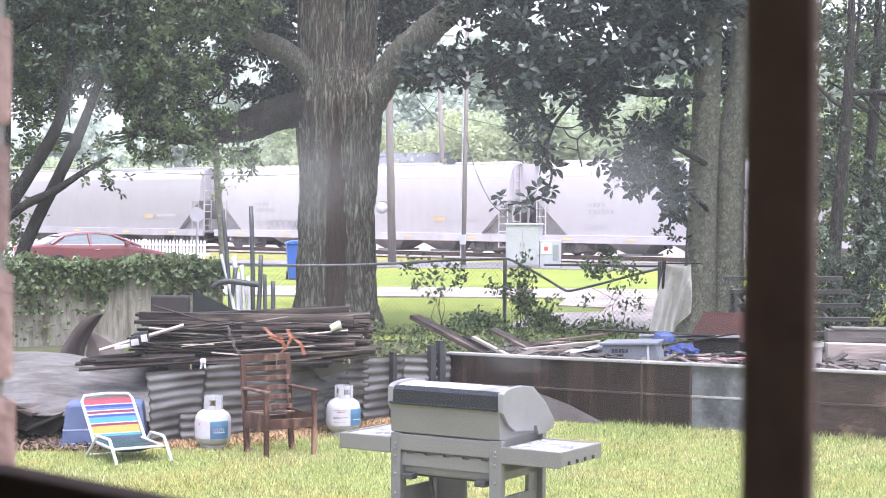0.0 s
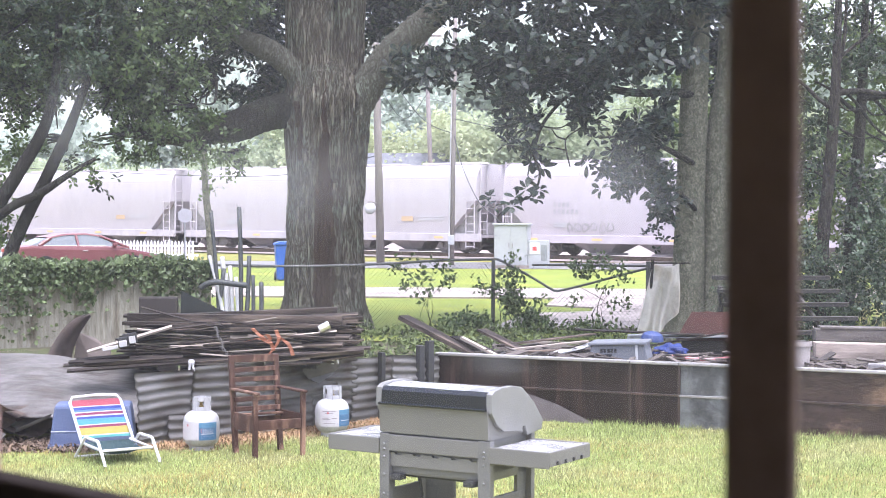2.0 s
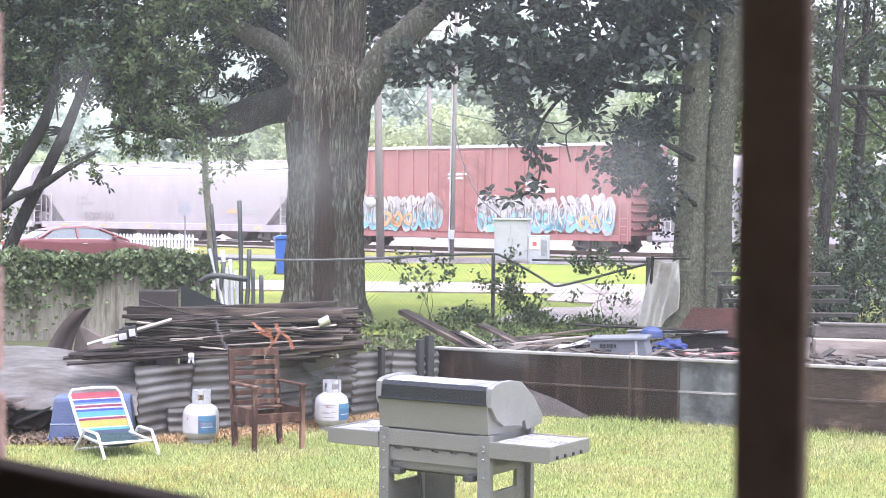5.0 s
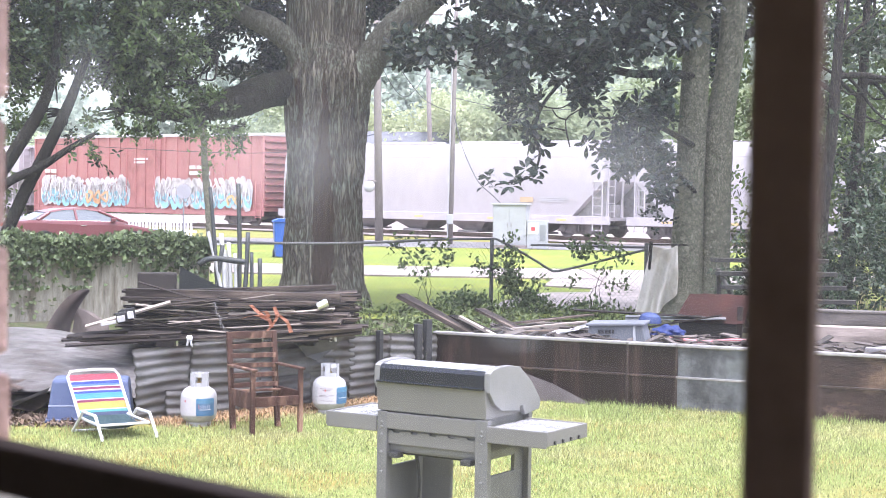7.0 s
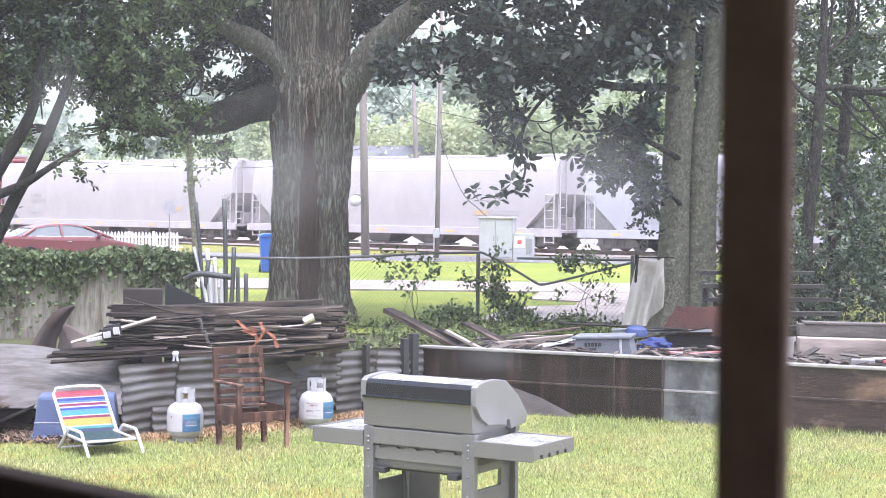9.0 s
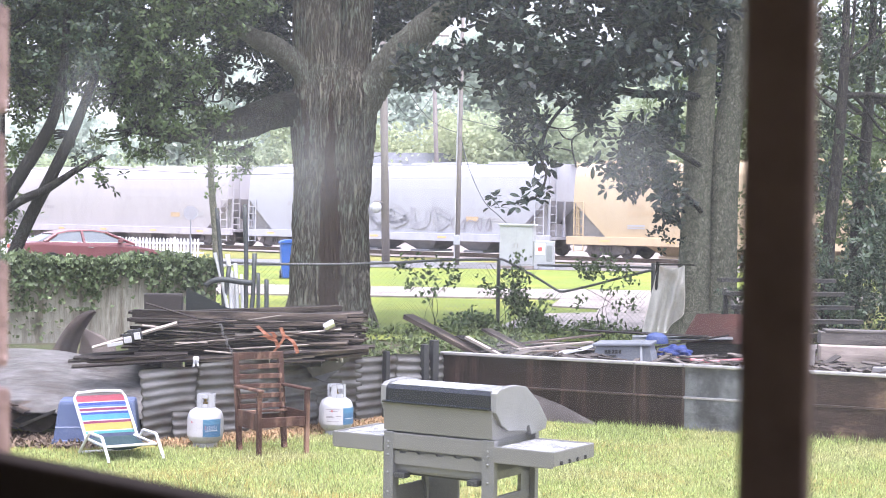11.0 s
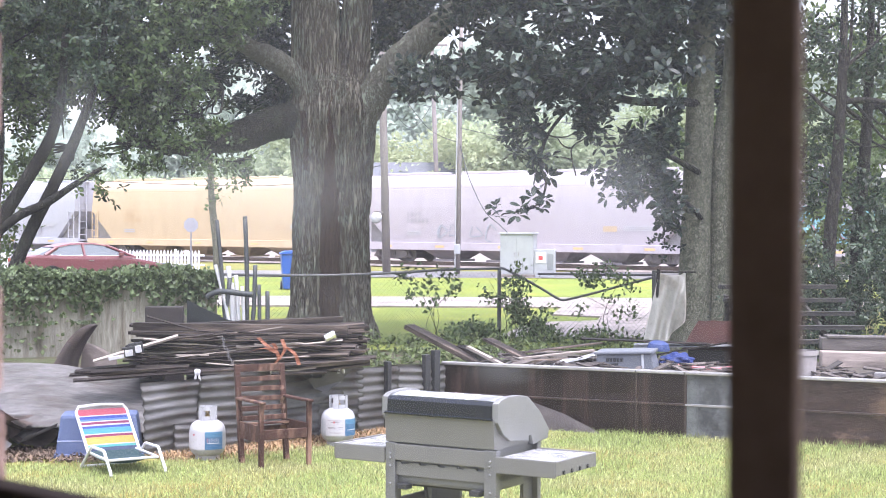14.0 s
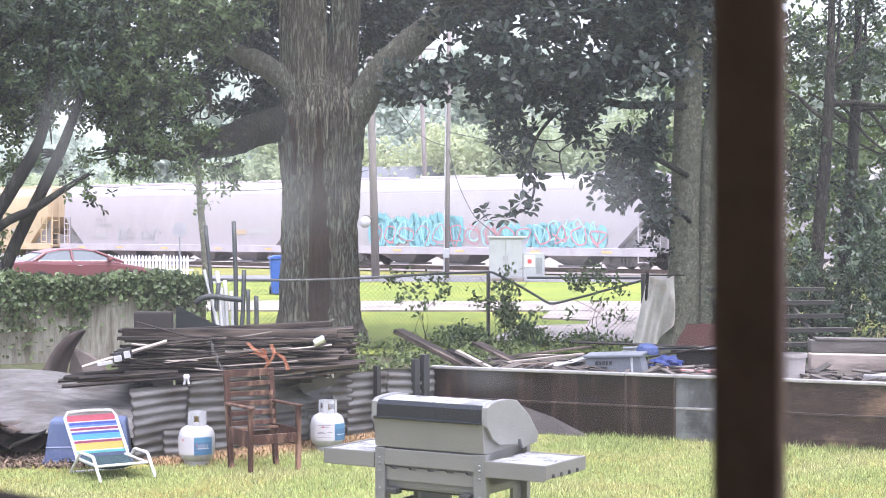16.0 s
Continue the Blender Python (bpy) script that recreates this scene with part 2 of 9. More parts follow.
M_ASPHALT = mat("asphalt", (0.10, 0.095, 0.095), 0.35, vary=0.25, scale=8, blotch=0.5, second=(0.15, 0.14, 0.135))
M_GRAVEL = mat("gravel", (0.26, 0.22, 0.20), 0.9, vary=0.4, scale=6, blotch=0.5, bump=0.6, bump_scale=20)
M_OAKBARK = bark_mat("oak_bark", (0.275, 0.247, 0.195), (0.082, 0.066, 0.050), (0.29, 0.31, 0.24), 15, 0.12, 0.055, 1.6, 0.8)
M_LIMBBARK = bark_mat("oak_limb_bark", (0.265, 0.26, 0.21), (0.13, 0.118, 0.095), (0.32, 0.35, 0.27), 18, 0.5, 0.04, 2.4, 0.5)
# oak bark darkened in colour for a limb under the crown's shade
M_SHADEBARK = bark_mat("shade_painted_oak_bark", (0.06, 0.058, 0.048), (0.04, 0.036, 0.03), (0.10, 0.115, 0.08), 9, 0.6, 0.04, 2.0, 0.55)
M_PALEBARK = bark_mat("pale_bark", (0.285, 0.28, 0.215), (0.085, 0.085, 0.062), (0.14, 0.16, 0.105), 26, 0.7, 0.012, 9.0, 0.55)
M_DARKBARK = bark_mat("dark_bark", (0.05, 0.045, 0.04), (0.018, 0.016, 0.014), (0.045, 0.05, 0.038), 14, 0.3, 0.015)
M_OAKLEAF = mat("oak_leaf", (0.082, 0.120, 0.042), 0.42, vary=0.2, bump=0, island=0.9, trans=0.30, spec=0.5)
# near-black: the backlit darkness of the leaves is put into the colour
M_MAGLEAF = mat("dark_backlit_leaf", (0.014, 0.024, 0.015), 0.40, vary=0.2, bump=0, island=0.75, trans=0.12, spec=0.35)
# darkened leaf: the shade of crowns and brush is in the colour
M_SHADELEAF = mat("painted_shade_leaf", (0.036, 0.058, 0.030), 0.45, vary=0.2, bump=0, island=0.7, trans=0.25, spec=0.4)
# mist over the far row is painted into this pale leaf
M_DISTANT = mat("hazed_distant_leaf", (0.60, 0.66, 0.59), 0.95, vary=0.05, bump=0, island=0.08, trans=0.5, spec=0.1, scale=0.3, blotch=0.05)
# lighter counterpart, with sunlight put into the leaf colour
M_LIGHTLEAF = mat("painted_sunlit_leaf", (0.085, 0.125, 0.036), 0.5, vary=0.2, bump=0, island=0.5, trans=0.4)
M_IVY = mat("ivy_leaf", (0.125, 0.165, 0.075), 0.45, vary=0.2, bump=0, island=0.65, trans=0.25)
M_VINE = mat("vine_leaf", (0.115, 0.16, 0.07), 0.5, vary=0.2, bump=0, island=0.65, trans=0.3)
# haze beyond the railway is mixed into this leaf colour
M_WOODLAND = mat("hazed_woodland_leaf", (0.40, 0.46, 0.31), 0.95, vary=0.08, bump=0, island=0.10, trans=0.5, spec=0.1, scale=0.4, blotch=0.08, second=(0.44, 0.48, 0.29))
M_GRASSBLADE = mat("grass_blade", (0.28, 0.335, 0.12), 0.6, vary=0.2, bump=0, island=0.65, trans=0.3, blotch=0.9, second=(0.37, 0.365, 0.175), amount=0.5)
M_FRAME = mat("window_frame", (0.18, 0.13, 0.113), 0.85, vary=0.25, scale=30, bump=0.1, spec=0.1)
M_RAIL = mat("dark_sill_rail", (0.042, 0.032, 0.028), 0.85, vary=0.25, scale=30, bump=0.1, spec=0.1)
M_BRICK = mat("brick", (0.42, 0.27, 0.24), 0.9, vary=0.25, scale=40, blotch=14, bump=0.5, bump_scale=120, random_tint=0.2)
M_MORTAR = mat("mortar", (0.30, 0.28, 0.26), 0.95, vary=0.2, scale=60)
M_PLASTER = mat("room_plaster", (0.55, 0.52, 0.48), 0.9, vary=0.1, scale=4)
M_FLOORWOOD = mat("room_floor", (0.16, 0.10, 0.06), 0.6, vary=0.3, scale=5, stretch=(1, 8, 1))

# ---------------------------------------------------------------- ground
def sheet(name, outline, z, material, label, category="ground", thick=0.0):
    """A flat piece of ground with an outline of (x, y) pairs; with a thickness it is a slab."""
    bm = bmesh.new()
    f = bm.faces.new([bm.verts.new((x, y, z)) for x, y in outline])
    if f.normal.z < 0:
        f.normal_flip()
    f.normal_update()
    if f.normal.z < 0:
        f.normal_flip()
    if thick:
        r = bmesh.ops.extrude_face_region(bm, geom=[f])
        bmesh.ops.translate(bm, vec=(0, 0, -thick), verts=[v for v in r["geom"] if isinstance(v, bmesh.types.BMVert)])
        bmesh.ops.recalc_face_normals(bm, faces=bm.faces)
    return tagged(part(name, bm, material), label, category, kind="structure")


def build_ground():
    bm = bmesh.new()
    n = 60
    # one sheet to the horizon, finely divided near by
    xs = [-900, -300, -120, -60] + [-30 + 60 * i / n for i in range(n + 1)] + [60, 120, 300, 900]
    ys = [-300, -60, -15] + [-3 + 48 * i / n for i in range(n + 1)] + [60, 80, 120, 250, 600, 1500]
    grid = [[bm.verts.new((x, y, 0.012 * noise.noise((x * 0.8, y * 0.8, 0)) if 2 < y < 40 and abs(x) < 25 else 0)) for x in xs] for y in ys]
    for a, b in zip(grid, grid[1:]):
        for i in range(len(xs) - 1):
            bm.faces.new((a[i], a[i + 1], b[i + 1], b[i]))
    tagged(part("ground", bm, M_LAWN, smooth=True), "mown lawn turning to rough grass, patchy green and straw", "ground", kind="structure")
    sheet("verge", [(-60, 27.2), (-4.0, 26.4), (-0.9, 26.2), (3.4, 26.8), (60, 28.2), (60, 60), (-60, 66)], 0.03, M_FAR_LAWN, "bright green grass verge beyond the fence")
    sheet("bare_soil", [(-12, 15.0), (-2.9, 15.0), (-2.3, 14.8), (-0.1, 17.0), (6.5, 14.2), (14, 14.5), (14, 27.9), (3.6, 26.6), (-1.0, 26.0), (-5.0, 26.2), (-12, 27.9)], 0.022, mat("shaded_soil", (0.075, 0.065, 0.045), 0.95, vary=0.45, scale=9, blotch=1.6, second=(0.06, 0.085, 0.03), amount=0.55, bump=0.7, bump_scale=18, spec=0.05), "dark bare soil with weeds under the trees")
    sheet("pavement", [(-40, 41.2), (40, 38.2), (40, 43.4), (-40, 46.4)], 0.07, M_CONCRETE, "wet pale concrete footpath across the grass", "pavement", 0.06)
    sheet("driveway", [(0.75, 28.9), (1.1, 30.2), (1.75, 33.4), (3.1, 34.1), (3.3, 35.6), (2.3, 36.4), (2.75, 39.6), (8.5, 39.4), (7.0, 28.9)], 0.065, M_CONCRETE, "wet pale concrete driveway apron", "pavement", 0.05)
    sheet("road", [(-80, 49), (-8.6, 49.4), (-8.0, 62.4), (80, 58.2), (80, 67), (-80, 74)], 0.045, M_ASPHALT, "wet grey asphalt street beside the railway", "road")
    c = Vector((0, 81, 0))
    d = Vector((-0.776, 0.631, 0))
    q = Vector((0.631, 0.776, 0))
    o = [c + d * 200 - q * 3.4, c + d * 200 + q * 3.4, c - d * 130 + q * 3.4, c - d * 130 - q * 3.4]
    sheet("track_bed", [(p.x, p.y) for p in o], 0.06, M_GRAVEL, "grey-brown crushed stone railway ballast", "ballast")
    o = [c + d * 200 + q * 3.45, c + d * 200 + q * 45, c - d * 130 + q * 45, c - d * 130 + q * 3.45]
    sheet("rail_yard", [(p.x, p.y) for p in o], 0.05, M_GRAVEL, "pale gravel yard beyond the railway", "gravel")
    for k in (-0.72, 0.72):
        bm = bmesh.new()
        vs = box(bm, -200, 130, -0.04, 0.04, 0.06, 0.2)
        tr = Matrix.Translation(c + q * (k + 0.35)) @ Matrix.Rotation(math.atan2(-0.631, 0.776), 4, "Z")
        bmesh.ops.transform(bm, matrix=tr, verts=bm.verts)
        tagged(part("rail", bm, mat("rail_steel", (0.16, 0.12, 0.10), 0.4, 0.7)), "rusty steel railway rail", "rail", "rails of the track", "structure")


build_ground()

# ---------------------------------------------------------------- the room and its window
WIN = Matrix(((-0.735, 0.678, 0, 0.111), (0.678, 0.735, 0, 0.54), (0, 0, 1, 2.02), (0, 0, 0, 1)))
# local x runs along the window wall, local y outwards, z from the eye's height


def win_box(name, x0, x1, y0, y1, z0, z1, material, parent=None, bevel=0.0, label=""):
    ob = part(name, one_box(x0, x1, y0, y1, z0, z1, bevel=bevel), material, parent, label)
    ob.matrix_basis = WIN if not parent else Matrix()
    return ob


def build_room():
    wz0, wz1 = -0.62, 0.75
    s0, s1 = -0.75, 0.597
    for i, (x0, x1, z0, z1) in enumerate(((-1.8, s0, -1.5, 1.2), (s1 + 0.10, 2.4, -1.5, 1.2), (s0, s1 + 0.10, wz1, 1.2), (s0, s1 + 0.10, -1.5, wz0))):
        w = win_box("wall_window_%d" % (i + 1), x0, x1, -0.04, 0.07, z0, z1, M_PLASTER)
        tagged(w, "plastered house wall round the window", "wall", kind="structure")
    # the unseen back wall has an added opening to light the window bar
    for nm, a in (("wall_left", (2.4, 2.5, -3.2, 0.07, -1.5, 1.2)), ("wall_right", (-1.9, -1.8, -3.2, 0.07, -1.5, 1.2)), ("wall_back_1", (-1.9, -0.6, -3.3, -3.2, -1.5, 1.2)), ("wall_back_2", (1.4, 2.5, -3.3, -3.2, -1.5, 1.2)), ("wall_back_3", (-0.6, 1.4, -3.3, -3.2, 0.7, 1.2)), ("wall_back_4", (-0.6, 1.4, -3.3, -3.2, -1.5, -0.6))):
        tagged(win_box(nm, *a, M_PLASTER), "plain beige plastered room wall", "wall", kind="structure")
    tagged(win_box("floor", -1.9, 2.5, -3.3, 0.07, -1.6, -1.5, M_FLOORWOOD), "brown wooden room floor", "floor", kind="structure")
    tagged(win_box("ceiling", -1.9, 2.5, -3.3, 0.07, 1.2, 1.3, M_PLASTER), "plain pale room ceiling", "ceiling", kind="structure")
    tagged(win_box("foundation", -1.9, 2.5, -3.3, 0.07, -2.05, -1.6, M_CONCRETE), "plain concrete house foundation", "foundation", kind="structure")
    win = empty("window_1", WIN)
    tagged(win, "dark brown framed window with one upright bar", "window", kind="structure")
    win_box("mullion", -0.0052, 0.0212, -0.003, 0.003, wz0 + 0.03, wz1 - 0.02, M_FRAME, win, 0.003)
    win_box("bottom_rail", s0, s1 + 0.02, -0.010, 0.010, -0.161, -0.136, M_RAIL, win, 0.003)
    win_box("top_rail", s0, s1, -0.014, 0.014, wz1 - 0.04, wz1, M_FRAME, win, 0.003)
    win_box("stile", s0, s0 + 0.04, -0.013, 0.013, wz0, wz1 - 0.04, M_FRAME, win, 0.003)
    g = bpy.data.materials.new("dusty_bloom_glass")
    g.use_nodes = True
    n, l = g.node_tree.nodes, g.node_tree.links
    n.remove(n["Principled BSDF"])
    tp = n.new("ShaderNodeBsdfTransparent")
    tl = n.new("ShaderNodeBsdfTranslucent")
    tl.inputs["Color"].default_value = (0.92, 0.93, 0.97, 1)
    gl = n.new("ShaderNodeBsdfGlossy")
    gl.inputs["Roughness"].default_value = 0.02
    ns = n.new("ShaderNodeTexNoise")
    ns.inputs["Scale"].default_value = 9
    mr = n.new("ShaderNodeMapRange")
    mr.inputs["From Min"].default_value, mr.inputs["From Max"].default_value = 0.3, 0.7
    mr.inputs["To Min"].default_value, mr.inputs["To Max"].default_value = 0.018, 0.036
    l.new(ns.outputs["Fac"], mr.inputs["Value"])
    # dust veil graded to imitate bloom over the bright upper view
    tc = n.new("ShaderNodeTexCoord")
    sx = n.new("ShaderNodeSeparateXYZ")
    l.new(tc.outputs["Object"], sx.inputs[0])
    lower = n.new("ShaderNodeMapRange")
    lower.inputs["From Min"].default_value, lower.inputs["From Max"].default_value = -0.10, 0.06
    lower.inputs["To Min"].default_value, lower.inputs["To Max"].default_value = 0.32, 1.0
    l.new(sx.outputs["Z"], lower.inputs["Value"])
    veil = n.new("ShaderNodeMath")
    veil.operation = "MULTIPLY"
    l.new(mr.outputs[0], veil.inputs[0])
    l.new(lower.outputs[0], veil.inputs[1])
    # painted bloom and glare patches: middle (x, z), half width, half height, density
    total = veil.outputs[0]
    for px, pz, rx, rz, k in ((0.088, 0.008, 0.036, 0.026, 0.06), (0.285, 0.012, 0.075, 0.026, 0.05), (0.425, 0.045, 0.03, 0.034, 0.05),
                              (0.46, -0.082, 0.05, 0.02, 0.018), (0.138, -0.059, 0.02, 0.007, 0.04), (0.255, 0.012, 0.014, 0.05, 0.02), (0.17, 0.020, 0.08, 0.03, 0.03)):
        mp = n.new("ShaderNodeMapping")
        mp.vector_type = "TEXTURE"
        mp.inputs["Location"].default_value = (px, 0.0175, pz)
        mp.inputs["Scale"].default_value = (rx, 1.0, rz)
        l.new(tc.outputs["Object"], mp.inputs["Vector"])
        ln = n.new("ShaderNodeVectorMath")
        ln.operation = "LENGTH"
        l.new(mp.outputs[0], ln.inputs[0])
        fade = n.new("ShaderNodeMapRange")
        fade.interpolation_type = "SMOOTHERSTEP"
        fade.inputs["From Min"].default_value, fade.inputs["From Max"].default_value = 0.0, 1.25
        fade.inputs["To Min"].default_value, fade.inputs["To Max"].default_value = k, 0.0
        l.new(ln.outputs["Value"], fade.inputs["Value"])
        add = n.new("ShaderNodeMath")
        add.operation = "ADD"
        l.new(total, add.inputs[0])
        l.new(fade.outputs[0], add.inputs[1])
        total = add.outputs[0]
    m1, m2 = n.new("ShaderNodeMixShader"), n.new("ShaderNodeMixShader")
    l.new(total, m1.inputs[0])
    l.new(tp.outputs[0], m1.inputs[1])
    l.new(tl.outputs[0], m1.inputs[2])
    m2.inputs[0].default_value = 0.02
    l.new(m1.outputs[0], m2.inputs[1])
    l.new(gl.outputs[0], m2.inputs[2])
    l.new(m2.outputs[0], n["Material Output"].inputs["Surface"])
    pane = win_box("pane", s0 + 0.04, s1 + 0.05, 0.016, 0.019, wz0, wz1 - 0.01, g, win, 0, "slightly dusty clear glass with bloom painted in")
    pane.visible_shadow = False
    # brick jamb outside
    jamb = empty("brick_jamb", WIN)
    tagged(jamb, "pinkish red brick jamb beside the window", "brickwork", kind="structure")
    win_box("mortar", s1 + 0.004, s1 + 0.10, 0.021, 0.080, -0.9, 0.75, M_MORTAR, jamb)
    first = None
    for i in range(21):
        z = -0.88 + i * 0.0775
        if first is None:
            first = part("brick", one_box(0, 0.2, 0.02, 0.085, 0, 0.066, bevel=0.005), M_BRICK, jamb)
            first.matrix_basis = pose(s1 - 0.002, 0, z)
        else:
            share("brick", first, jamb, pose(s1 - 0.003 + random.uniform(-0.002, 0.003), random.uniform(-0.002, 0.002), z))


build_room()

# ---------------------------------------------------------------- the train
TRACK_D = Vector((-0.776, 0.631, 0))
TRACK_Q = Vector((0.631, 0.776, 0))
TURN = math.degrees(math.atan2(0.631, -0.776))
SPEED = 8.82 / 0.776
WHEEL_R = 0.42


def car_pose(s0, t):
    """The pose of a car whose middle is s0 metres along the track at the start."""
    p = Vector((0, 79.5, 0)) + TRACK_Q * 1.6 + TRACK_D * (s0 + SPEED * t)
    return pose(p.x, p.y, 0, 0, 0, TURN)


def truck_part(car, x, wheels):
    """A two-axle bogie under a car."""
    # steel paled to take in the mist over the distant train
    dark = mat("hazed_truck_steel", (0.24, 0.22, 0.22), 0.85, 0.0, vary=0.35, scale=8)
    for y in (-1.02, 1.02):
        bm = bmesh.new()
        prism(bm, [(-1.25, 0.46), (-1.05, 0.72), (-0.5, 0.82), (-0.35, 0.98), (0.35, 0.98), (0.5, 0.82), (1.05, 0.72), (1.25, 0.46), (0.75, 0.40), (0.45, 0.34), (-0.45, 0.34), (-0.75, 0.40)], y - 0.09, y + 0.09, 0.02)
        for k in (-0.18, 0, 0.18):
            tube(bm, [(k, y + 0.11, 0.42), (k, y + 0.11, 0.74)], 0.06, 8)
        for k in (-0.88, 0.88):
            tube(bm, [(k, y - 0.05, 0.60), (k, y + 0.16, 0.60)], 0.15, 10)
        ob = part("side_frame", bm, dark, car)
        ob.matrix_basis = pose(x, 0, 0)
    ob = part("bolster", one_box(-0.2, 0.2, -1.1, 1.1, 0.7, 1.0, bevel=0.02), dark, car)
    ob.matrix_basis = pose(x, 0, 0)
    for k in (-0.88, 0.88):
        bm = bmesh.new()
        for y in (-0.76, 0.76):
            lathe(bm, [(0.0, -0.06), (0.30, -0.05), (0.36, -0.07), (WHEEL_R, -0.07), (WHEEL_R + 0.025, 0.05), (0.36, 0.07), (0.30, 0.03), (0.12, 0.06), (0.0, 0.08)], 20,
                  pose(0, y, 0) @ pose(0, 0, 0, 90 if y < 0 else -90, 0, 0))
        tube(bm, [(0, -0.9, 0), (0, 0.9, 0)], 0.09, 10)
        ws = part("wheelset", bm, dark, car)
        ws.matrix_basis = pose(x + k, 0, 0.62)
        wheels.append((ws, x + k))


def ribbon(bm, pts, w, y):
    """A flat painted stroke on a car's side."""
    pts = [Vector((p[0], 0, p[1])) for p in pts]
    prev = None
    for i, p in enumerate(pts):
        d = (pts[min(i + 1, len(pts) - 1)] - pts[max(i - 1, 0)]).normalized()
        nrm = Vector((-d.z, 0, d.x)) * w * 0.5
        a, b = bm.verts.new((p.x + nrm.x, y, p.z + nrm.z)), bm.verts.new((p.x - nrm.x, y, p.z - nrm.z))
        if prev:
            bm.faces.new((prev[0], prev[1], b, a))
        prev = (a, b)


def graffiti(car, rng, x0, x1, z0, z1, y, color, width, count, name="graffiti"):
    """Loose sprayed letter-like strokes, none of them readable."""
    bm = bmesh.new()
    step = (x1 - x0) / count
    for i in range(count):
        cx = x0 + step * (i + 0.5)
        h = z1 - z0
        pts = []
        k = rng.integers(4, 7)
        a = rng.uniform(0, 6.28)
        for j in range(k):
            a += rng.uniform(1.0, 2.6)
            pts.append((cx + math.cos(a) * step * 0.45, 0, (z0 + z1) / 2 + math.sin(a) * h * rng.uniform(0.3, 0.5)))
        cp = curve_pts(pts, 5)
        ribbon(bm, [(p.x, p.z) for p in cp], width * rng.uniform(0.7, 1.3), y + 0.004 * (i % 3))
    m = mat("spray_" + "_".join("%02d" % int(c * 99) for c in color), color, 0.6, vary=0.2, scale=5, blotch=1.5, bump=0)
    return part(name, bm, m, car, "sprayed graffiti strokes")


def text_bars(car, x, z, rows, y, color, h=0.22, name="marking"):
    """Painted marks that cannot be read, as plain bars; rows are lists of bar lengths."""
    m = mat("marking_%02d_%02d_%02d" % tuple(int(c * 99) for c in color), color, 0.6, vary=0.1, bump=0)
    for r, row in enumerate(rows):
        cx = x
        for w in row:
            zz = z - r * h * 1.6
            bm = bmesh.new()
            bm.faces.new([bm.verts.new((cx - a * w, y, zz + b * h)) for a, b in ((0, 0), (1, 0), (1, 1), (0, 1))])
            part(name, bm, m, car)
            cx -= w + 0.08


def hopper_section(z0, w=1.56):
    """Half outline of a covered hopper from its lower edge z0 over the roof: (y, z)."""
    pts = []
    for i in range(7):
        z = z0 + (3.75 - z0) * i / 6
        pts.append((w - 0.10 * ((z - 2.6) / 1.3) ** 2 * (0.4 if z < 2.6 else 1), z))
    for a in (20, 40, 60, 80):
        pts.append((0.80 + (w - 0.90) * math.cos(radians(a)), 3.75 + 0.72 * math.sin(radians(a))))
    pts.append((0.0, 4.50))
    return pts


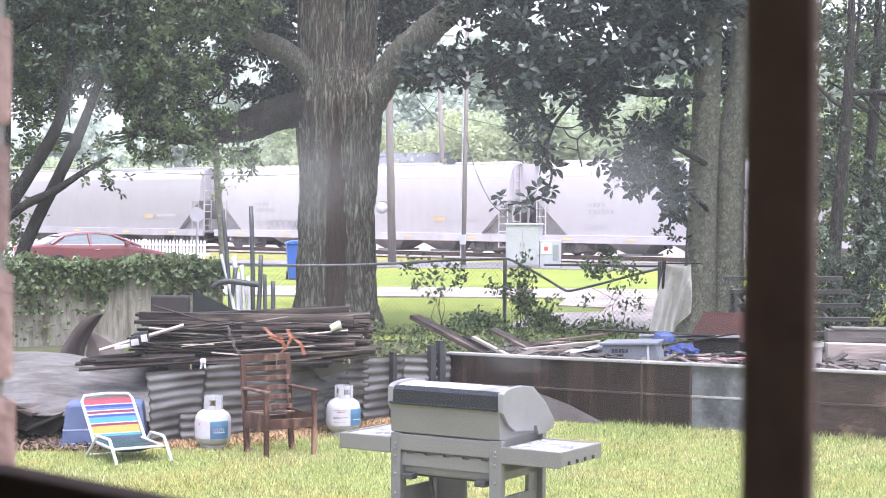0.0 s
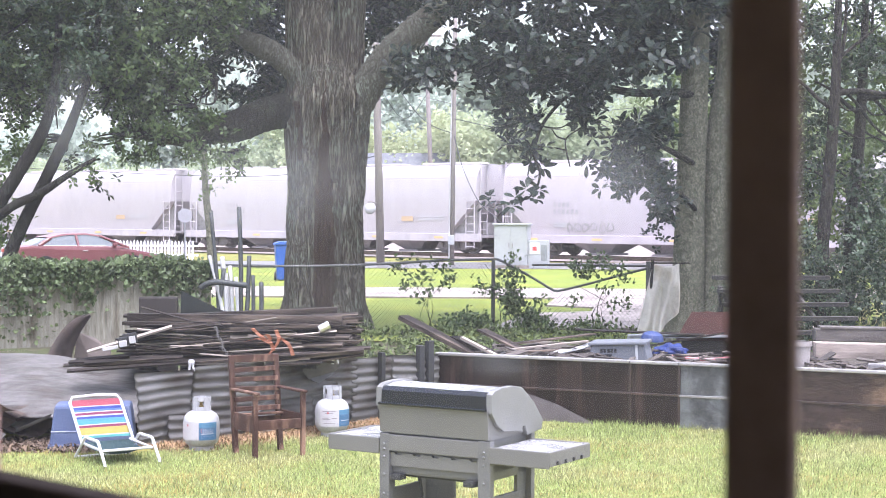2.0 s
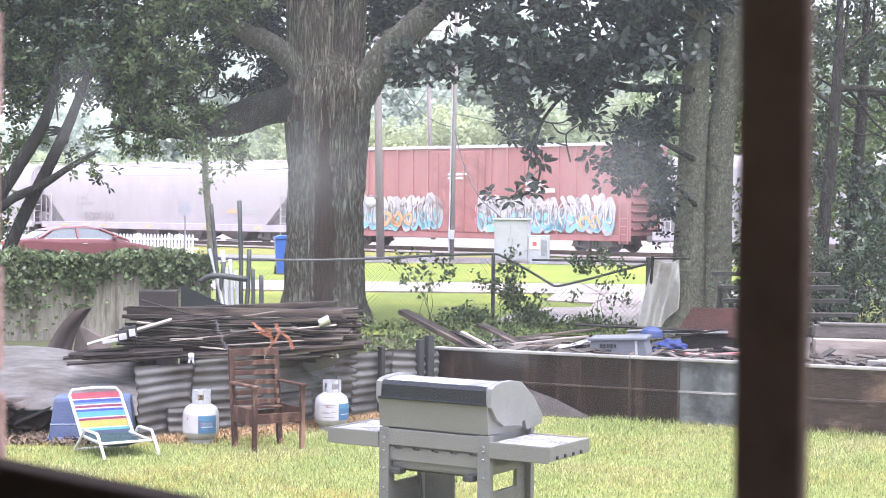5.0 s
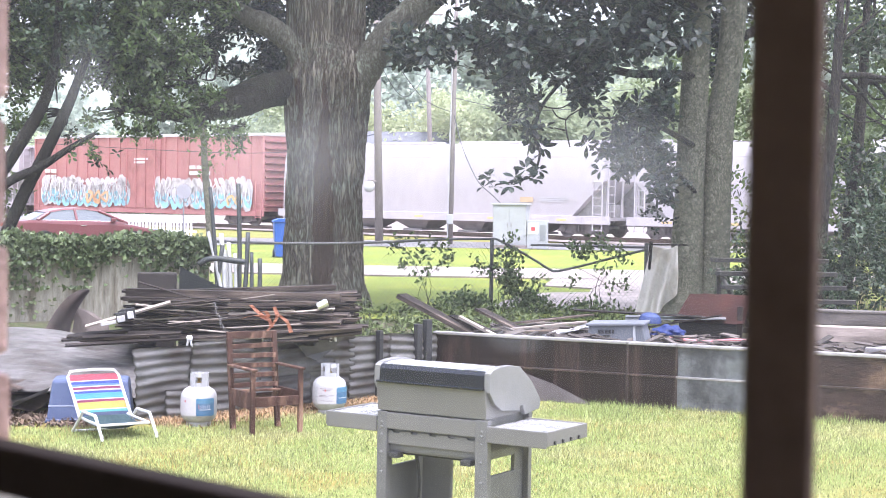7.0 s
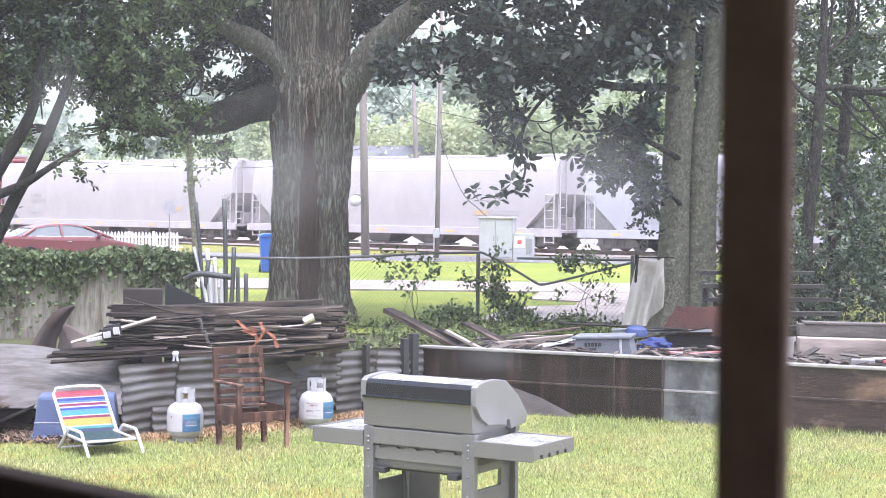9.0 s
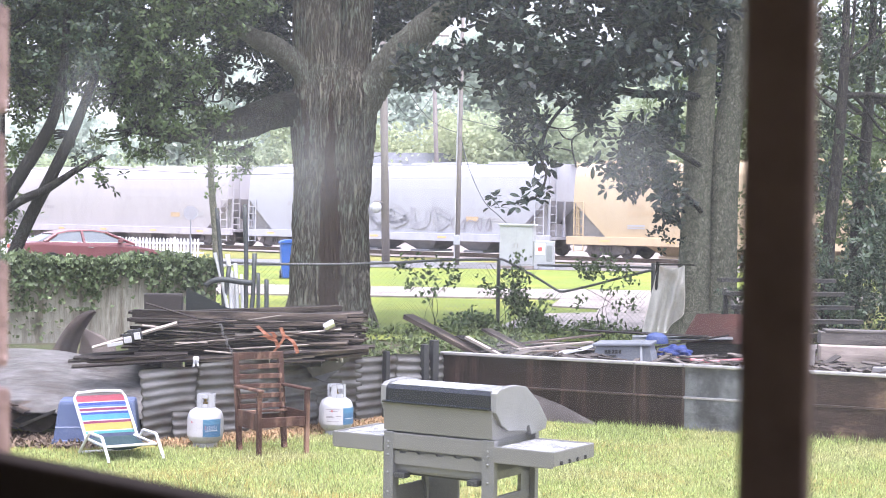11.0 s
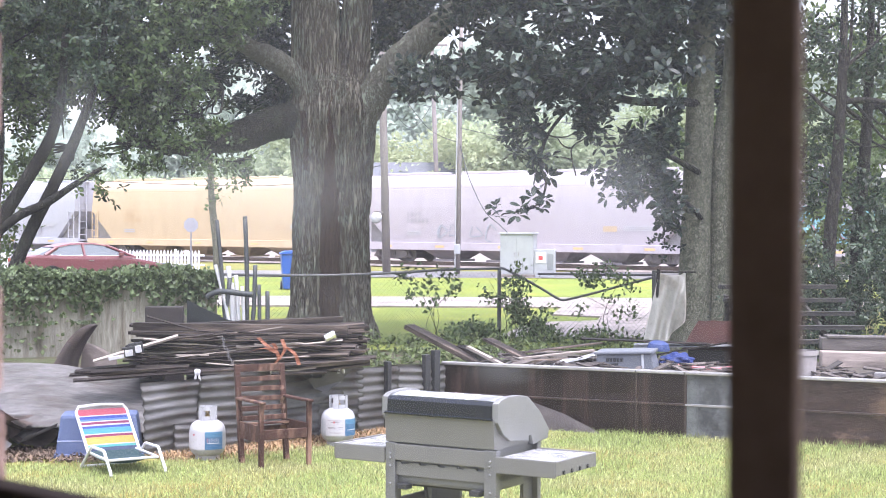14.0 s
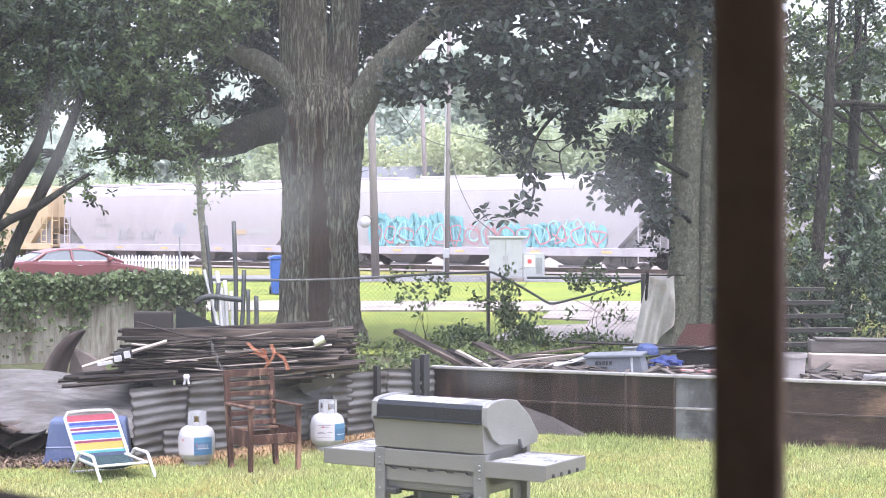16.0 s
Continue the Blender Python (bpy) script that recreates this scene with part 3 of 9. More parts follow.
def hopper(color, tint2, wheels, length=19.6, sill_color=None, dirt=0.3):
    """A three-bay covered hopper wagon; its own x runs along the track, +y faces the yard."""
    car = empty("hopper_car")
    key = "%02d_%02d_%02d" % tuple(int(c * 99) for c in color)
    paint = mat("wagon_paint_" + key, color, 0.55, vary=0.10, scale=3, blotch=0.5, second=tint2, amount=dirt, stretch=(1, 1, 0.35), bump=0.05, bump_scale=4)
    under = mat("wagon_under_" + key, tuple(c * 0.8 for c in color), 0.7, vary=0.2, scale=4, blotch=1.0, second=tint2, amount=0.5)
    # dark parts lightened in colour for the mist in front of them
    dark = mat("hazed_wagon_dark", (0.28, 0.265, 0.265), 0.8, vary=0.3)
    white = mat("wagon_ladder_" + key, tuple(min(0.75, c * 1.12) for c in color), 0.6, vary=0.15)
    half = length / 2
    bm = bmesh.new()
    rings = []
    stations = [(-half, 2.75), (-half + 1.75, 1.12)] + [(-half + 1.75 + (length - 3.5) * i / 8, 1.12) for i in range(1, 8)] + [(half - 1.75, 1.12), (half, 2.75)]
    for x, z0 in stations:
        hs = hopper_section(z0)
        rings.append([bm.verts.new((x, y, z)) for y, z in hs] + [bm.verts.new((x, -y, z)) for y, z in hs[-2::-1]])
    for a, b in zip(rings, rings[1:]):
        for i in range(len(a) - 1):
            bm.faces.new((a[i], a[i + 1], b[i + 1], b[i]))
        bm.faces.new((a[-1], a[0], b[0], b[-1]))
    bm.faces.new(rings[0])
    bm.faces.new(rings[-1][::-1])
    bmesh.ops.recalc_face_normals(bm, faces=bm.faces)
    part("body", bm, paint, car, smooth=False)
    # roof edge moulding, running board and hatches
    bm = bmesh.new()
    for y in (-1.42, 1.42):
        box(bm, -half, half, y - 0.05, y + 0.05, 3.78, 3.86)
    part("roof_rail", bm, paint, car)
    bm = bmesh.new()
    box(bm, -half - 0.3, half + 0.3, 0.5, 0.86, 4.475, 4.50)
    box(bm, -half - 0.3, half + 0.3, -0.86, -0.5, 4.475, 4.50)
    for i in range(15):
        x = -half + length * (i + 0.5) / 15
        box(bm, x - 0.03, x + 0.03, -0.86, 0.86, 4.44, 4.474)
    part("roof_walk", bm, white, car, "grey steel grating")
    bm = bmesh.new()
    for i in range(4):
        x = -half + length * (i + 0.5) / 4
        box(bm, x - 1.8, x + 1.8, -0.35, 0.35, 4.49, 4.62, bevel=0.04)
    part("hatch", bm, paint, car)
    # long side sill
    for y in (-1.56, 1.56):
        part("side_sill", one_box(-half - 0.35, half + 0.35, y - 0.07, y + 0.07, 0.80, 1.17, bevel=0.02), mat("wagon_sill_" + key, sill_color or tuple(min(0.85, c * 1.08) for c in color), 0.5, vary=0.12, scale=2), car)
    # bays
    n_bay = 4
    for i in range(n_bay):
        x = -half + 3.0 + (length - 6.0) * (i + 0.5) / n_bay
        w = (length - 6.0) / n_bay / 2
        bm = bmesh.new()
        top = [(x - w, -1.45, 1.15), (x + w, -1.45, 1.15), (x + w, 1.45, 1.15), (x - w, 1.45, 1.15)]
        bot = [(x - 0.5, -0.5, 0.34), (x + 0.5, -0.5, 0.34), (x + 0.5, 0.5, 0.34), (x - 0.5, 0.5, 0.34)]
        t = [bm.verts.new(p) for p in top]
        b = [bm.verts.new(p) for p in bot]
        for k in range(4):
            bm.faces.new((t[k], t[(k + 1) % 4], b[(k + 1) % 4], b[k]))
        bm.faces.new(b[::-1])
        bmesh.ops.recalc_face_normals(bm, faces=bm.faces)
        box(bm, x - 0.6, x + 0.6, -0.9, 0.9, 0.26, 0.36, bevel=0.02)
        part("discharge_bay", bm, under, car)
    # ends: slope posts, platforms, ladders, couplers
    for sgn in (-1, 1):
        e = sgn * half
        bm = bmesh.new()
        for y in (-1.2, 0, 1.2):
            tube(bm, [(e, y, 2.8), (e - sgn * 0.05, y, 1.1)], 0.06, 6)
        box(bm, min(e - sgn * 1.7, e + sgn * 0.35), max(e - sgn * 1.7, e + sgn * 0.35), -1.5, 1.5, 0.98, 1.10)
        part("end_frame", bm, paint, car)
        # dark triangles stand across the open end recess, painting its shade
        bm = bmesh.new()
        vs = [bm.verts.new(p) for p in ((e - sgn * 0.12, 1.2, 2.7), (e - sgn * 1.70, 1.2, 1.15), (e - sgn * 0.12, 1.2, 1.15))]
        bm.faces.new(vs)
        vs = [bm.verts.new(p) for p in ((e - sgn * 0.12, -1.2, 2.7), (e - sgn * 1.70, -1.2, 1.15), (e - sgn * 0.12, -1.2, 1.15))]
        bm.faces.new(vs)
        box(bm, min(e - sgn * 1.0, e - sgn * 0.3), max(e - sgn * 1.0, e - sgn * 0.3), -0.6, 0.6, 1.12, 1.7, bevel=0.03)
        part("end_recess", bm, dark, car)
        bm = bmesh.new()
        for x in (e - sgn * 0.05, e - sgn * 0.55):
            tube(bm, [(x, 1.6, 0.5), (x, 1.6, 2.75)], 0.03, 6)
        for i in range(7):
            z = 0.55 + i * 0.36
            tube(bm, [(e - sgn * 0.05, 1.6, z), (e - sgn * 0.55, 1.6, z)], 0.022, 5)
        part("ladder", bm, white, car, "white steel ladder")
        bm = bmesh.new()
        for y in (-0.25, 0.25):
            tube(bm, [(e + sgn * 0.06, y + 1.0, 0.9), (e + sgn * 0.06, y + 1.0, 4.55)], 0.03, 6)
        for i in range(10):
            z = 1.0 + i * 0.38
            tube(bm, [(e + sgn * 0.06, 0.75, z), (e + sgn * 0.06, 1.25, z)], 0.022, 5)
        part("ladder", bm, white, car, "white steel ladder")
        bm = bmesh.new()
        box(bm, min(e, e + sgn * 0.80), max(e, e + sgn * 0.80), -0.14, 0.14, 0.72, 0.98, bevel=0.03)
        part("coupler", bm, dark, car)
        truck_part(car, e - sgn * 1.55, wheels)
    return car


def boxcar(wheels, length=19.2):
    """A tall red boxcar with ribbed sides."""
    car = empty("boxcar")
    # red paled towards pink, distance haze mixed into the paint
    red = mat("boxcar_red", (0.39, 0.175, 0.17), 0.6, vary=0.15, scale=3, blotch=0.8, second=(0.34, 0.14, 0.135), stretch=(1, 1, 0.3))
    dark = mat("hazed_wagon_dark", (0.28, 0.265, 0.265), 0.8, vary=0.3)
    half = length / 2
    part("body", one_box(-half, half, -1.5, 1.5, 0.98, 5.0, bevel=0.05), red, car)
    bm = bmesh.new()
    prism(bm, [(-1.58, 4.98), (-1.55, 5.08), (0, 5.2), (1.55, 5.08), (1.58, 4.98)], -half - 0.05, half + 0.05, axis="x")
    part("roof", bm, mat("boxcar_roof", (0.42, 0.40, 0.39), 0.5, 0.3, vary=0.2), car, "grey galvanised roof")
    for i in range(21):
        x = -half + 0.05 + (length - 0.1) * i / 20
        if abs(x) < 1.7:
            continue
        part("rib", one_box(x - 0.06, x + 0.06, 1.48, 1.575, 1.0, 4.96, bevel=0.015), red, car)
    part("door", one_box(-1.6, 1.6, 1.48, 1.60, 1.0, 4.85, bevel=0.03), mat("boxcar_door", (0.36, 0.15, 0.145), 0.6, vary=0.25), car)
    bm = bmesh.new()
    for x in (-1.2, -0.4, 0.4, 1.2):
        tube(bm, [(x, 1.64, 1.0), (x, 1.64, 4.8)], 0.03, 6)
    part("door_rod", bm, red, car)
    for y in (-1.5, 1.5):
        part("side_sill", one_box(-half, half, y - 0.06, y + 0.06, 0.72, 1.0, bevel=0.02), red, car)
    for sgn in (-1, 1):
        e = sgn * half
        bm = bmesh.new()
        for i in range(10):
            z = 1.25 + i * 0.38
            tube(bm, [(e + sgn * 0.02, -1.45, z), (e + sgn * 0.02, 1.45, z)], 0.09, 6)
        part("end_corrugation", bm, mat("boxcar_end", (0.16, 0.045, 0.045), 0.7, vary=0.3), car)
        bm = bmesh.new()
        for x in (e - sgn * 0.08, e - sgn * 0.5):
            tube(bm, [(x, 1.62, 0.6), (x, 1.62, 2.6)], 0.03, 6)
        for i in range(6):
            tube(bm, [(e - sgn * 0.08, 1.62, 0.65 + i * 0.36), (e - sgn * 0.5, 1.62, 0.65 + i * 0.36)], 0.022, 5)
        part("ladder", bm, red, car)
        bm = bmesh.new()
        box(bm, min(e, e + sgn * 0.95), max(e, e + sgn * 0.95), -0.16, 0.16, 0.68, 0.98, bevel=0.03)
        part("coupler", bm, dark, car)
        truck_part(car, e - sgn * 2.2, wheels)
    return car


CARS = []
WHEELS = []


def build_train():
    rng = np.random.default_rng(5)
    gaps = [-29.8, -13.37, 3.2, 19.85, 36.75, 52.95, 69.6, 85.8, 102.1, 118.6, 134.6, 151.0, 167.5]
    grey, pink, white = (0.34, 0.32, 0.335), (0.405, 0.365, 0.395), (0.41, 0.38, 0.40)
    kinds = [
        (grey, (0.34, 0.315, 0.33)), (white, (0.43, 0.395, 0.415)), (white, (0.44, 0.405, 0.43)), (pink, (0.425, 0.38, 0.41)), "box",
        (white, (0.465, 0.41, 0.385)), (white, (0.45, 0.43, 0.445)), ((0.39, 0.39, 0.43), (0.355, 0.355, 0.39)), ((0.50, 0.385, 0.25), (0.465, 0.35, 0.22)),
        (pink, (0.43, 0.395, 0.415)), (white, (0.435, 0.415, 0.43)), (grey, (0.34, 0.32, 0.33)),
    ]
    words = ["pale grey", "off-white", "off-white", "pinkish white", "", "dusty white", "white", "blue-grey", "faded orange", "pinkish white", "white", "pale grey"]
    # marking and spray colours softened to carry the haze as well
    dk, orange, cyan = (0.34, 0.32, 0.34), (0.50, 0.37, 0.24), (0.22, 0.48, 0.54)
    for i, kind in enumerate(kinds):
        a, b = gaps[i], gaps[i + 1]
        s0 = -(a + b) / 2 / 0.776
        wheels = []
        if kind == "box":
            car = boxcar(wheels, (b - a) / 0.776 - 1.5)
            tagged(car, "tall rusty red boxcar with graffiti rolling along the track", "freight car", "cars of the freight train")
            y = 1.60
            half = (b - a) / 0.776 / 2 - 1.2
            for g0, g1 in ((-half + 0.4, -1.2), (1.0, half - 0.4)):
                graffiti(car, rng, g0, g1, 1.7, 2.75, y, (0.56, 0.52, 0.53), 0.30, 18)
                graffiti(car, rng, g0, g1, 1.1, 2.3, y + 0.012, (0.52, 0.50, 0.51), 0.34, 16)
                graffiti(car, rng, g0, g1, 1.05, 1.95, y + 0.026, (0.27, 0.50, 0.58), 0.26, 12)
                graffiti(car, rng, g0, g1, 1.1, 2.5, y + 0.04, (0.27, 0.22, 0.24), 0.045, 16)
                graffiti(car, rng, g0, g1, 1.3, 2.6, y + 0.052, (0.60, 0.58, 0.58), 0.05, 18)
            graffiti(car, rng, half - 6.5, half - 4.5, 1.15, 2.0, y + 0.06, (0.62, 0.36, 0.20), 0.16, 3)
            graffiti(car, rng, -half + 1.0, -half + 2.2, 1.15, 1.9, y + 0.06, (0.62, 0.42, 0.20), 0.12, 2)
            text_bars(car, -4.0, 3.2, [[0.5, 0.5], [0.9, 0.7]], y, (0.6, 0.56, 0.55), 0.2)
            text_bars(car, half - 0.6, 2.95, [[0.5, 0.5], [0.5, 0.5]], y, (0.6, 0.56, 0.55), 0.22)
            text_bars(car, 0.6, 3.7, [[1.2], [1.0]], y + 0.01, (0.6, 0.56, 0.55), 0.12)
        else:
            L = (b - a) / 0.776 - 1.6
            car = hopper(*kind, wheels, length=L)
            tagged(car, words[i] + " covered hopper wagon rolling along the track", "freight car", "cars of the freight train")
            half = L / 2
            y = 1.575
            text_bars(car, half - 2.9, 2.45, [[0.16] * 4, [0.16] * 6] if i != 7 else [[0.16]], y, dk if i != 8 else (0.50, 0.36, 0.22), 0.2)
            text_bars(car, half - 2.9, 1.65, [[0.9], [0.9]], y, (0.4, 0.4, 0.42), 0.07)
            text_bars(car, -half + 4.6, 1.75, [[0.75]], y + 0.004, orange, 0.24, "orange_label")
            text_bars(car, -half + 3.5, 1.95, [[1.6], [1.6], [1.5]], y, (0.45, 0.44, 0.46), 0.05)
            for k in (-0.75, -0.35, 0.1, 0.5, 0.85):
                text_bars(car, half * k, 0.93, [[0.55]], 1.64, (0.70, 0.48, 0.22), 0.10, "reflector")
            if i in (1, 3):
                graffiti(car, rng, half - 6.2, half - 3.6, 1.2, 1.8, y + 0.006, (0.32, 0.30, 0.31), 0.06, 6)
            if i == 7:
                graffiti(car, rng, -half + 5.5, half - 4.5, 1.3, 2.7, y + 0.008, (0.335, 0.335, 0.37), 0.35, 7)
                graffiti(car, rng, -half + 3.0, -half + 5.5, 1.3, 2.0, y + 0.008, (0.30, 0.29, 0.32), 0.06, 5)
            if i == 9:
                graffiti(car, rng, half - 8.5, half - 6.8, 1.2, 2.1, y + 0.008, (0.35, 0.37, 0.40), 0.07, 2)
                graffiti(car, rng, half - 6.2, half - 4.8, 1.2, 2.1, y + 0.008, (0.35, 0.37, 0.40), 0.07, 2)
            if i == 10:
                graffiti(car, rng, half - 9.0, half - 3.4, 1.15, 2.75, y + 0.008, cyan, 0.52, 15)
                graffiti(car, rng, half - 17.2, half - 11.4, 1.15, 2.25, y + 0.008, cyan, 0.42, 15)
                graffiti(car, rng, half - 17.0, half - 3.6, 1.2, 2.5, y + 0.02, (0.36, 0.66, 0.74), 0.06, 18)
                graffiti(car, rng, half - 17.4, half - 3.2, 1.15, 2.3, y + 0.03, (0.55, 0.27, 0.30), 0.06, 14)
        CARS.append((car, s0))
        WHEELS.extend(wheels)


build_train()

# ---------------------------------------------------------------- trees
def trunk_mesh(profile, seg=240, ridges=0.085, seed=0.0):
    """A barked trunk: (x, y, z, radius) stations, with upright ridges and furrows."""
    bm = bmesh.new()
    pts = [Vector(p[:3]) for p in profile]
    rings = []
    n = len(profile)
    m = (n - 1) * 14 + 1
    xs = [np.interp(np.linspace(0, n - 1, m), range(n), [p[k] for p in profile]) for k in range(4)]
    for x, y, z, r in zip(*xs):
        ring = []
        for k in range(seg):
            a = 2 * math.pi * k / seg
            q = Vector((math.cos(a) * 5.0, math.sin(a) * 5.0, z * 0.8 + seed))
            rd = min(1, abs(noise.noise(q * 1.9)) * 3.2) * 0.75 + 0.35 * noise.noise(q * 5.0)
            lump = noise.noise((math.cos(a) * 1.2, math.sin(a) * 1.2, z * 0.6 + seed)) * 0.06
            flare = 0.18 * max(0, 0.5 - z) * (1 + 0.5 * math.sin(a * 5 + seed))
            rr = r * (1 + lump + flare) + ridges * (rd - 0.4)
            ring.append(bm.verts.new((x + rr * math.cos(a), y + rr * math.sin(a), z)))
        rings.append(ring)
    for a, b in zip(rings, rings[1:]):
        for k in range(seg):
            bm.faces.new((a[k], a[(k + 1) % seg], b[(k + 1) % seg], b[k]))
    bm.faces.new(rings[-1])
    return bm


def limb(bm, pts, r0, r1, seg=12, rough=0.08, n=10):
    """A tapered, slightly lumpy limb."""
    cp = curve_pts(pts, n)
    rr = lerp_list([r0, r0 * 0.8 + r1 * 0.2, r1], len(cp))
    rr = [r * (1 + rough * noise.noise((i * 0.9, r0 * 9, 0))) for i, r in enumerate(rr)]
    tube(bm, cp, rr, seg)


def twigs(bm, rng, start, ends, r=0.03):
    """Thin branches from a point to several others."""
    for e in ends:
        mid = (Vector(start) + Vector(e)) / 2 + Vector(rng.normal(size=3) * 0.05)
        tube(bm, curve_pts([start, mid, e], 4), lerp_list([r, r * 0.3], 9), 5)


def oak_trunk_material():
    """Bark with a long worn strip of bare wood on the yard side."""
    m = M_OAKBARK.copy()
    m.name = "oak_bark_with_scar"
    n, l = m.node_tree.nodes, m.node_tree.links
    b = n["Principled BSDF"]
    src = b.inputs["Base Color"].links[0].from_socket
    tc = n.new("ShaderNodeTexCoord")
    ns = n.new("ShaderNodeTexNoise")
    ns.inputs["Scale"].default_value = 2.5
    ns.inputs["Detail"].default_value = 6
    l.new(tc.outputs["Object"], ns.inputs["Vector"])
    sx = n.new("ShaderNodeSeparateXYZ")
    l.new(tc.outputs["Object"], sx.inputs[0])

    def op(kind, a, c):
        q = n.new("ShaderNodeMath")
        q.operation = kind
        for i, v in enumerate((a, c)):
            if isinstance(v, (int, float)):
                q.inputs[i].default_value = v
            else:
                l.new(v, q.inputs[i])
        return q.outputs[0]

    wob = op("MULTIPLY", op("SUBTRACT", ns.outputs["Fac"], 0.5), 0.30)
    dx = op("ABSOLUTE", op("ADD", op("SUBTRACT", sx.outputs["X"], 0.02), wob), 0)
    taper = op("MAXIMUM", op("MULTIPLY", op("SUBTRACT", sx.outputs["Z"], 1.7), 0.07), 0)
    inside = op("LESS_THAN", op("ADD", dx, taper), 0.18)
    front = op("LESS_THAN", sx.outputs["Y"], -0.3)
    # a short dark streak below the lower limb
    streak = op("LESS_THAN", op("ABSOLUTE", op("ADD", op("ADD", sx.outputs["X"], 0.40), wob), 0), 0.055)
    span = op("LESS_THAN", op("ABSOLUTE", op("SUBTRACT", sx.outputs["Z"], 3.35), 0), 0.5)
    fac = op("MULTIPLY", op("MAXIMUM", inside, op("MULTIPLY", streak, span)), front)
    mix = n.new("ShaderNodeMix")
    mix.data_type = "RGBA"
    hs = n.new("ShaderNodeMix")
    hs.data_type = "RGBA"
    hs.blend_type = "MULTIPLY"
    hs.inputs["Factor"].default_value = 0.6
    hs.inputs["A"].default_value = (0.125, 0.085, 0.066, 1)
    l.new(ns.outputs["Fac"], hs.inputs["B"])
    l.new(hs.outputs["Result"], mix.inputs["B"])
    l.new(fac, mix.inputs["Factor"])
    l.new(src, mix.inputs["A"])
    l.new(mix.outputs["Result"], b.inputs["Base Color"])
    return m


def thin(c, gaps, rng, many=0, span=(0, 0, 0, 0), size=0.04, pad=0.045):
    """Opens gaps (x, z, rx, rz) in a crown, and many small ones inside a span."""
    gaps = list(gaps)
    for _ in range(many):
        gaps.append((rng.uniform(span[0], span[1]), rng.uniform(span[2], span[3]), size * rng.uniform(0.5, 1.5), size * rng.uniform(0.5, 1.5)))
    keep = np.ones(len(c), bool)
    ragged = rng.uniform(0.75, 1.6, len(c))
    for x, z, rx, rz in gaps:
        keep &= ((c[:, 0] - x) / (rx + pad)) ** 2 + ((c[:, 2] - z) / (rz + pad)) ** 2 > ragged
    return c[keep]


def blades(name, base, d, nn, L, W, curl=0.12):
    """Leaves with a rounded outline, four triangles each: foot, direction, normal, length, width."""
    n = len(base)
    s = np.cross(d, nn)
    s /= np.linalg.norm(s, axis=1)[:, None] + 1e-9
    nn = np.cross(s, d)
    v = np.empty((n, 6, 3))
    v[:, 0] = base
    v[:, 1] = base + d * L * 0.38 + s * W * 0.42 + nn * W * 0.15
    v[:, 2] = base + d * L * 0.74 + s * W * 0.46 + nn * W * 0.10 - nn * L * curl * 0.5
    v[:, 3] = base + d * L - nn * L * curl
    v[:, 4] = base + d * L * 0.74 - s * W * 0.46 + nn * W * 0.10 - nn * L * curl * 0.5
    v[:, 5] = base + d * L * 0.38 - s * W * 0.42 + nn * W * 0.15
    k = np.arange(n)[:, None] * 6
    f = np.concatenate([k + [0, 1, 5], k + [1, 2, 4], k + [1, 4, 5], k + [2, 3, 4]], 1).reshape(-1, 3)
    return array_mesh(name, v.reshape(-1, 3), f)


def whorls(name, centres, length, width, rng, per=7, lean=0.6):
    """Rosettes of leaves that spread from the ends of twigs."""
    n = len(centres)
    ax = rng.normal(size=(n, 3)) * lean
    ax[:, 2] += 0.7
    ax[:, 1] -= 0.25
    ax /= np.linalg.norm(ax, axis=1)[:, None]
    e1 = np.cross(ax, rng.normal(size=(n, 3)))
    e1 /= np.linalg.norm(e1, axis=1)[:, None]
    e2 = np.cross(ax, e1)
    ang = np.arange(per)[None, :] * 2 * np.pi / per + rng.normal(size=(n, per)) * 0.25
    tilt = rng.uniform(0.9, 1.9, (n, per))
    d = ((np.cos(ang)[..., None] * e1[:, None] + np.sin(ang)[..., None] * e2[:, None]) * np.sin(tilt)[..., None] + ax[:, None] * np.cos(tilt)[..., None]).reshape(-1, 3)
    base = np.repeat(centres, per, 0) + d * length * 0.12
    nn = np.repeat(ax, per, 0) + rng.normal(size=(n * per, 3)) * 0.25
    L = length * rng.uniform(0.7, 1.25, n * per)[:, None]
    W = width * rng.uniform(0.8, 1.2, n * per)[:, None]
    return blades(name, base, d, nn, L, W)


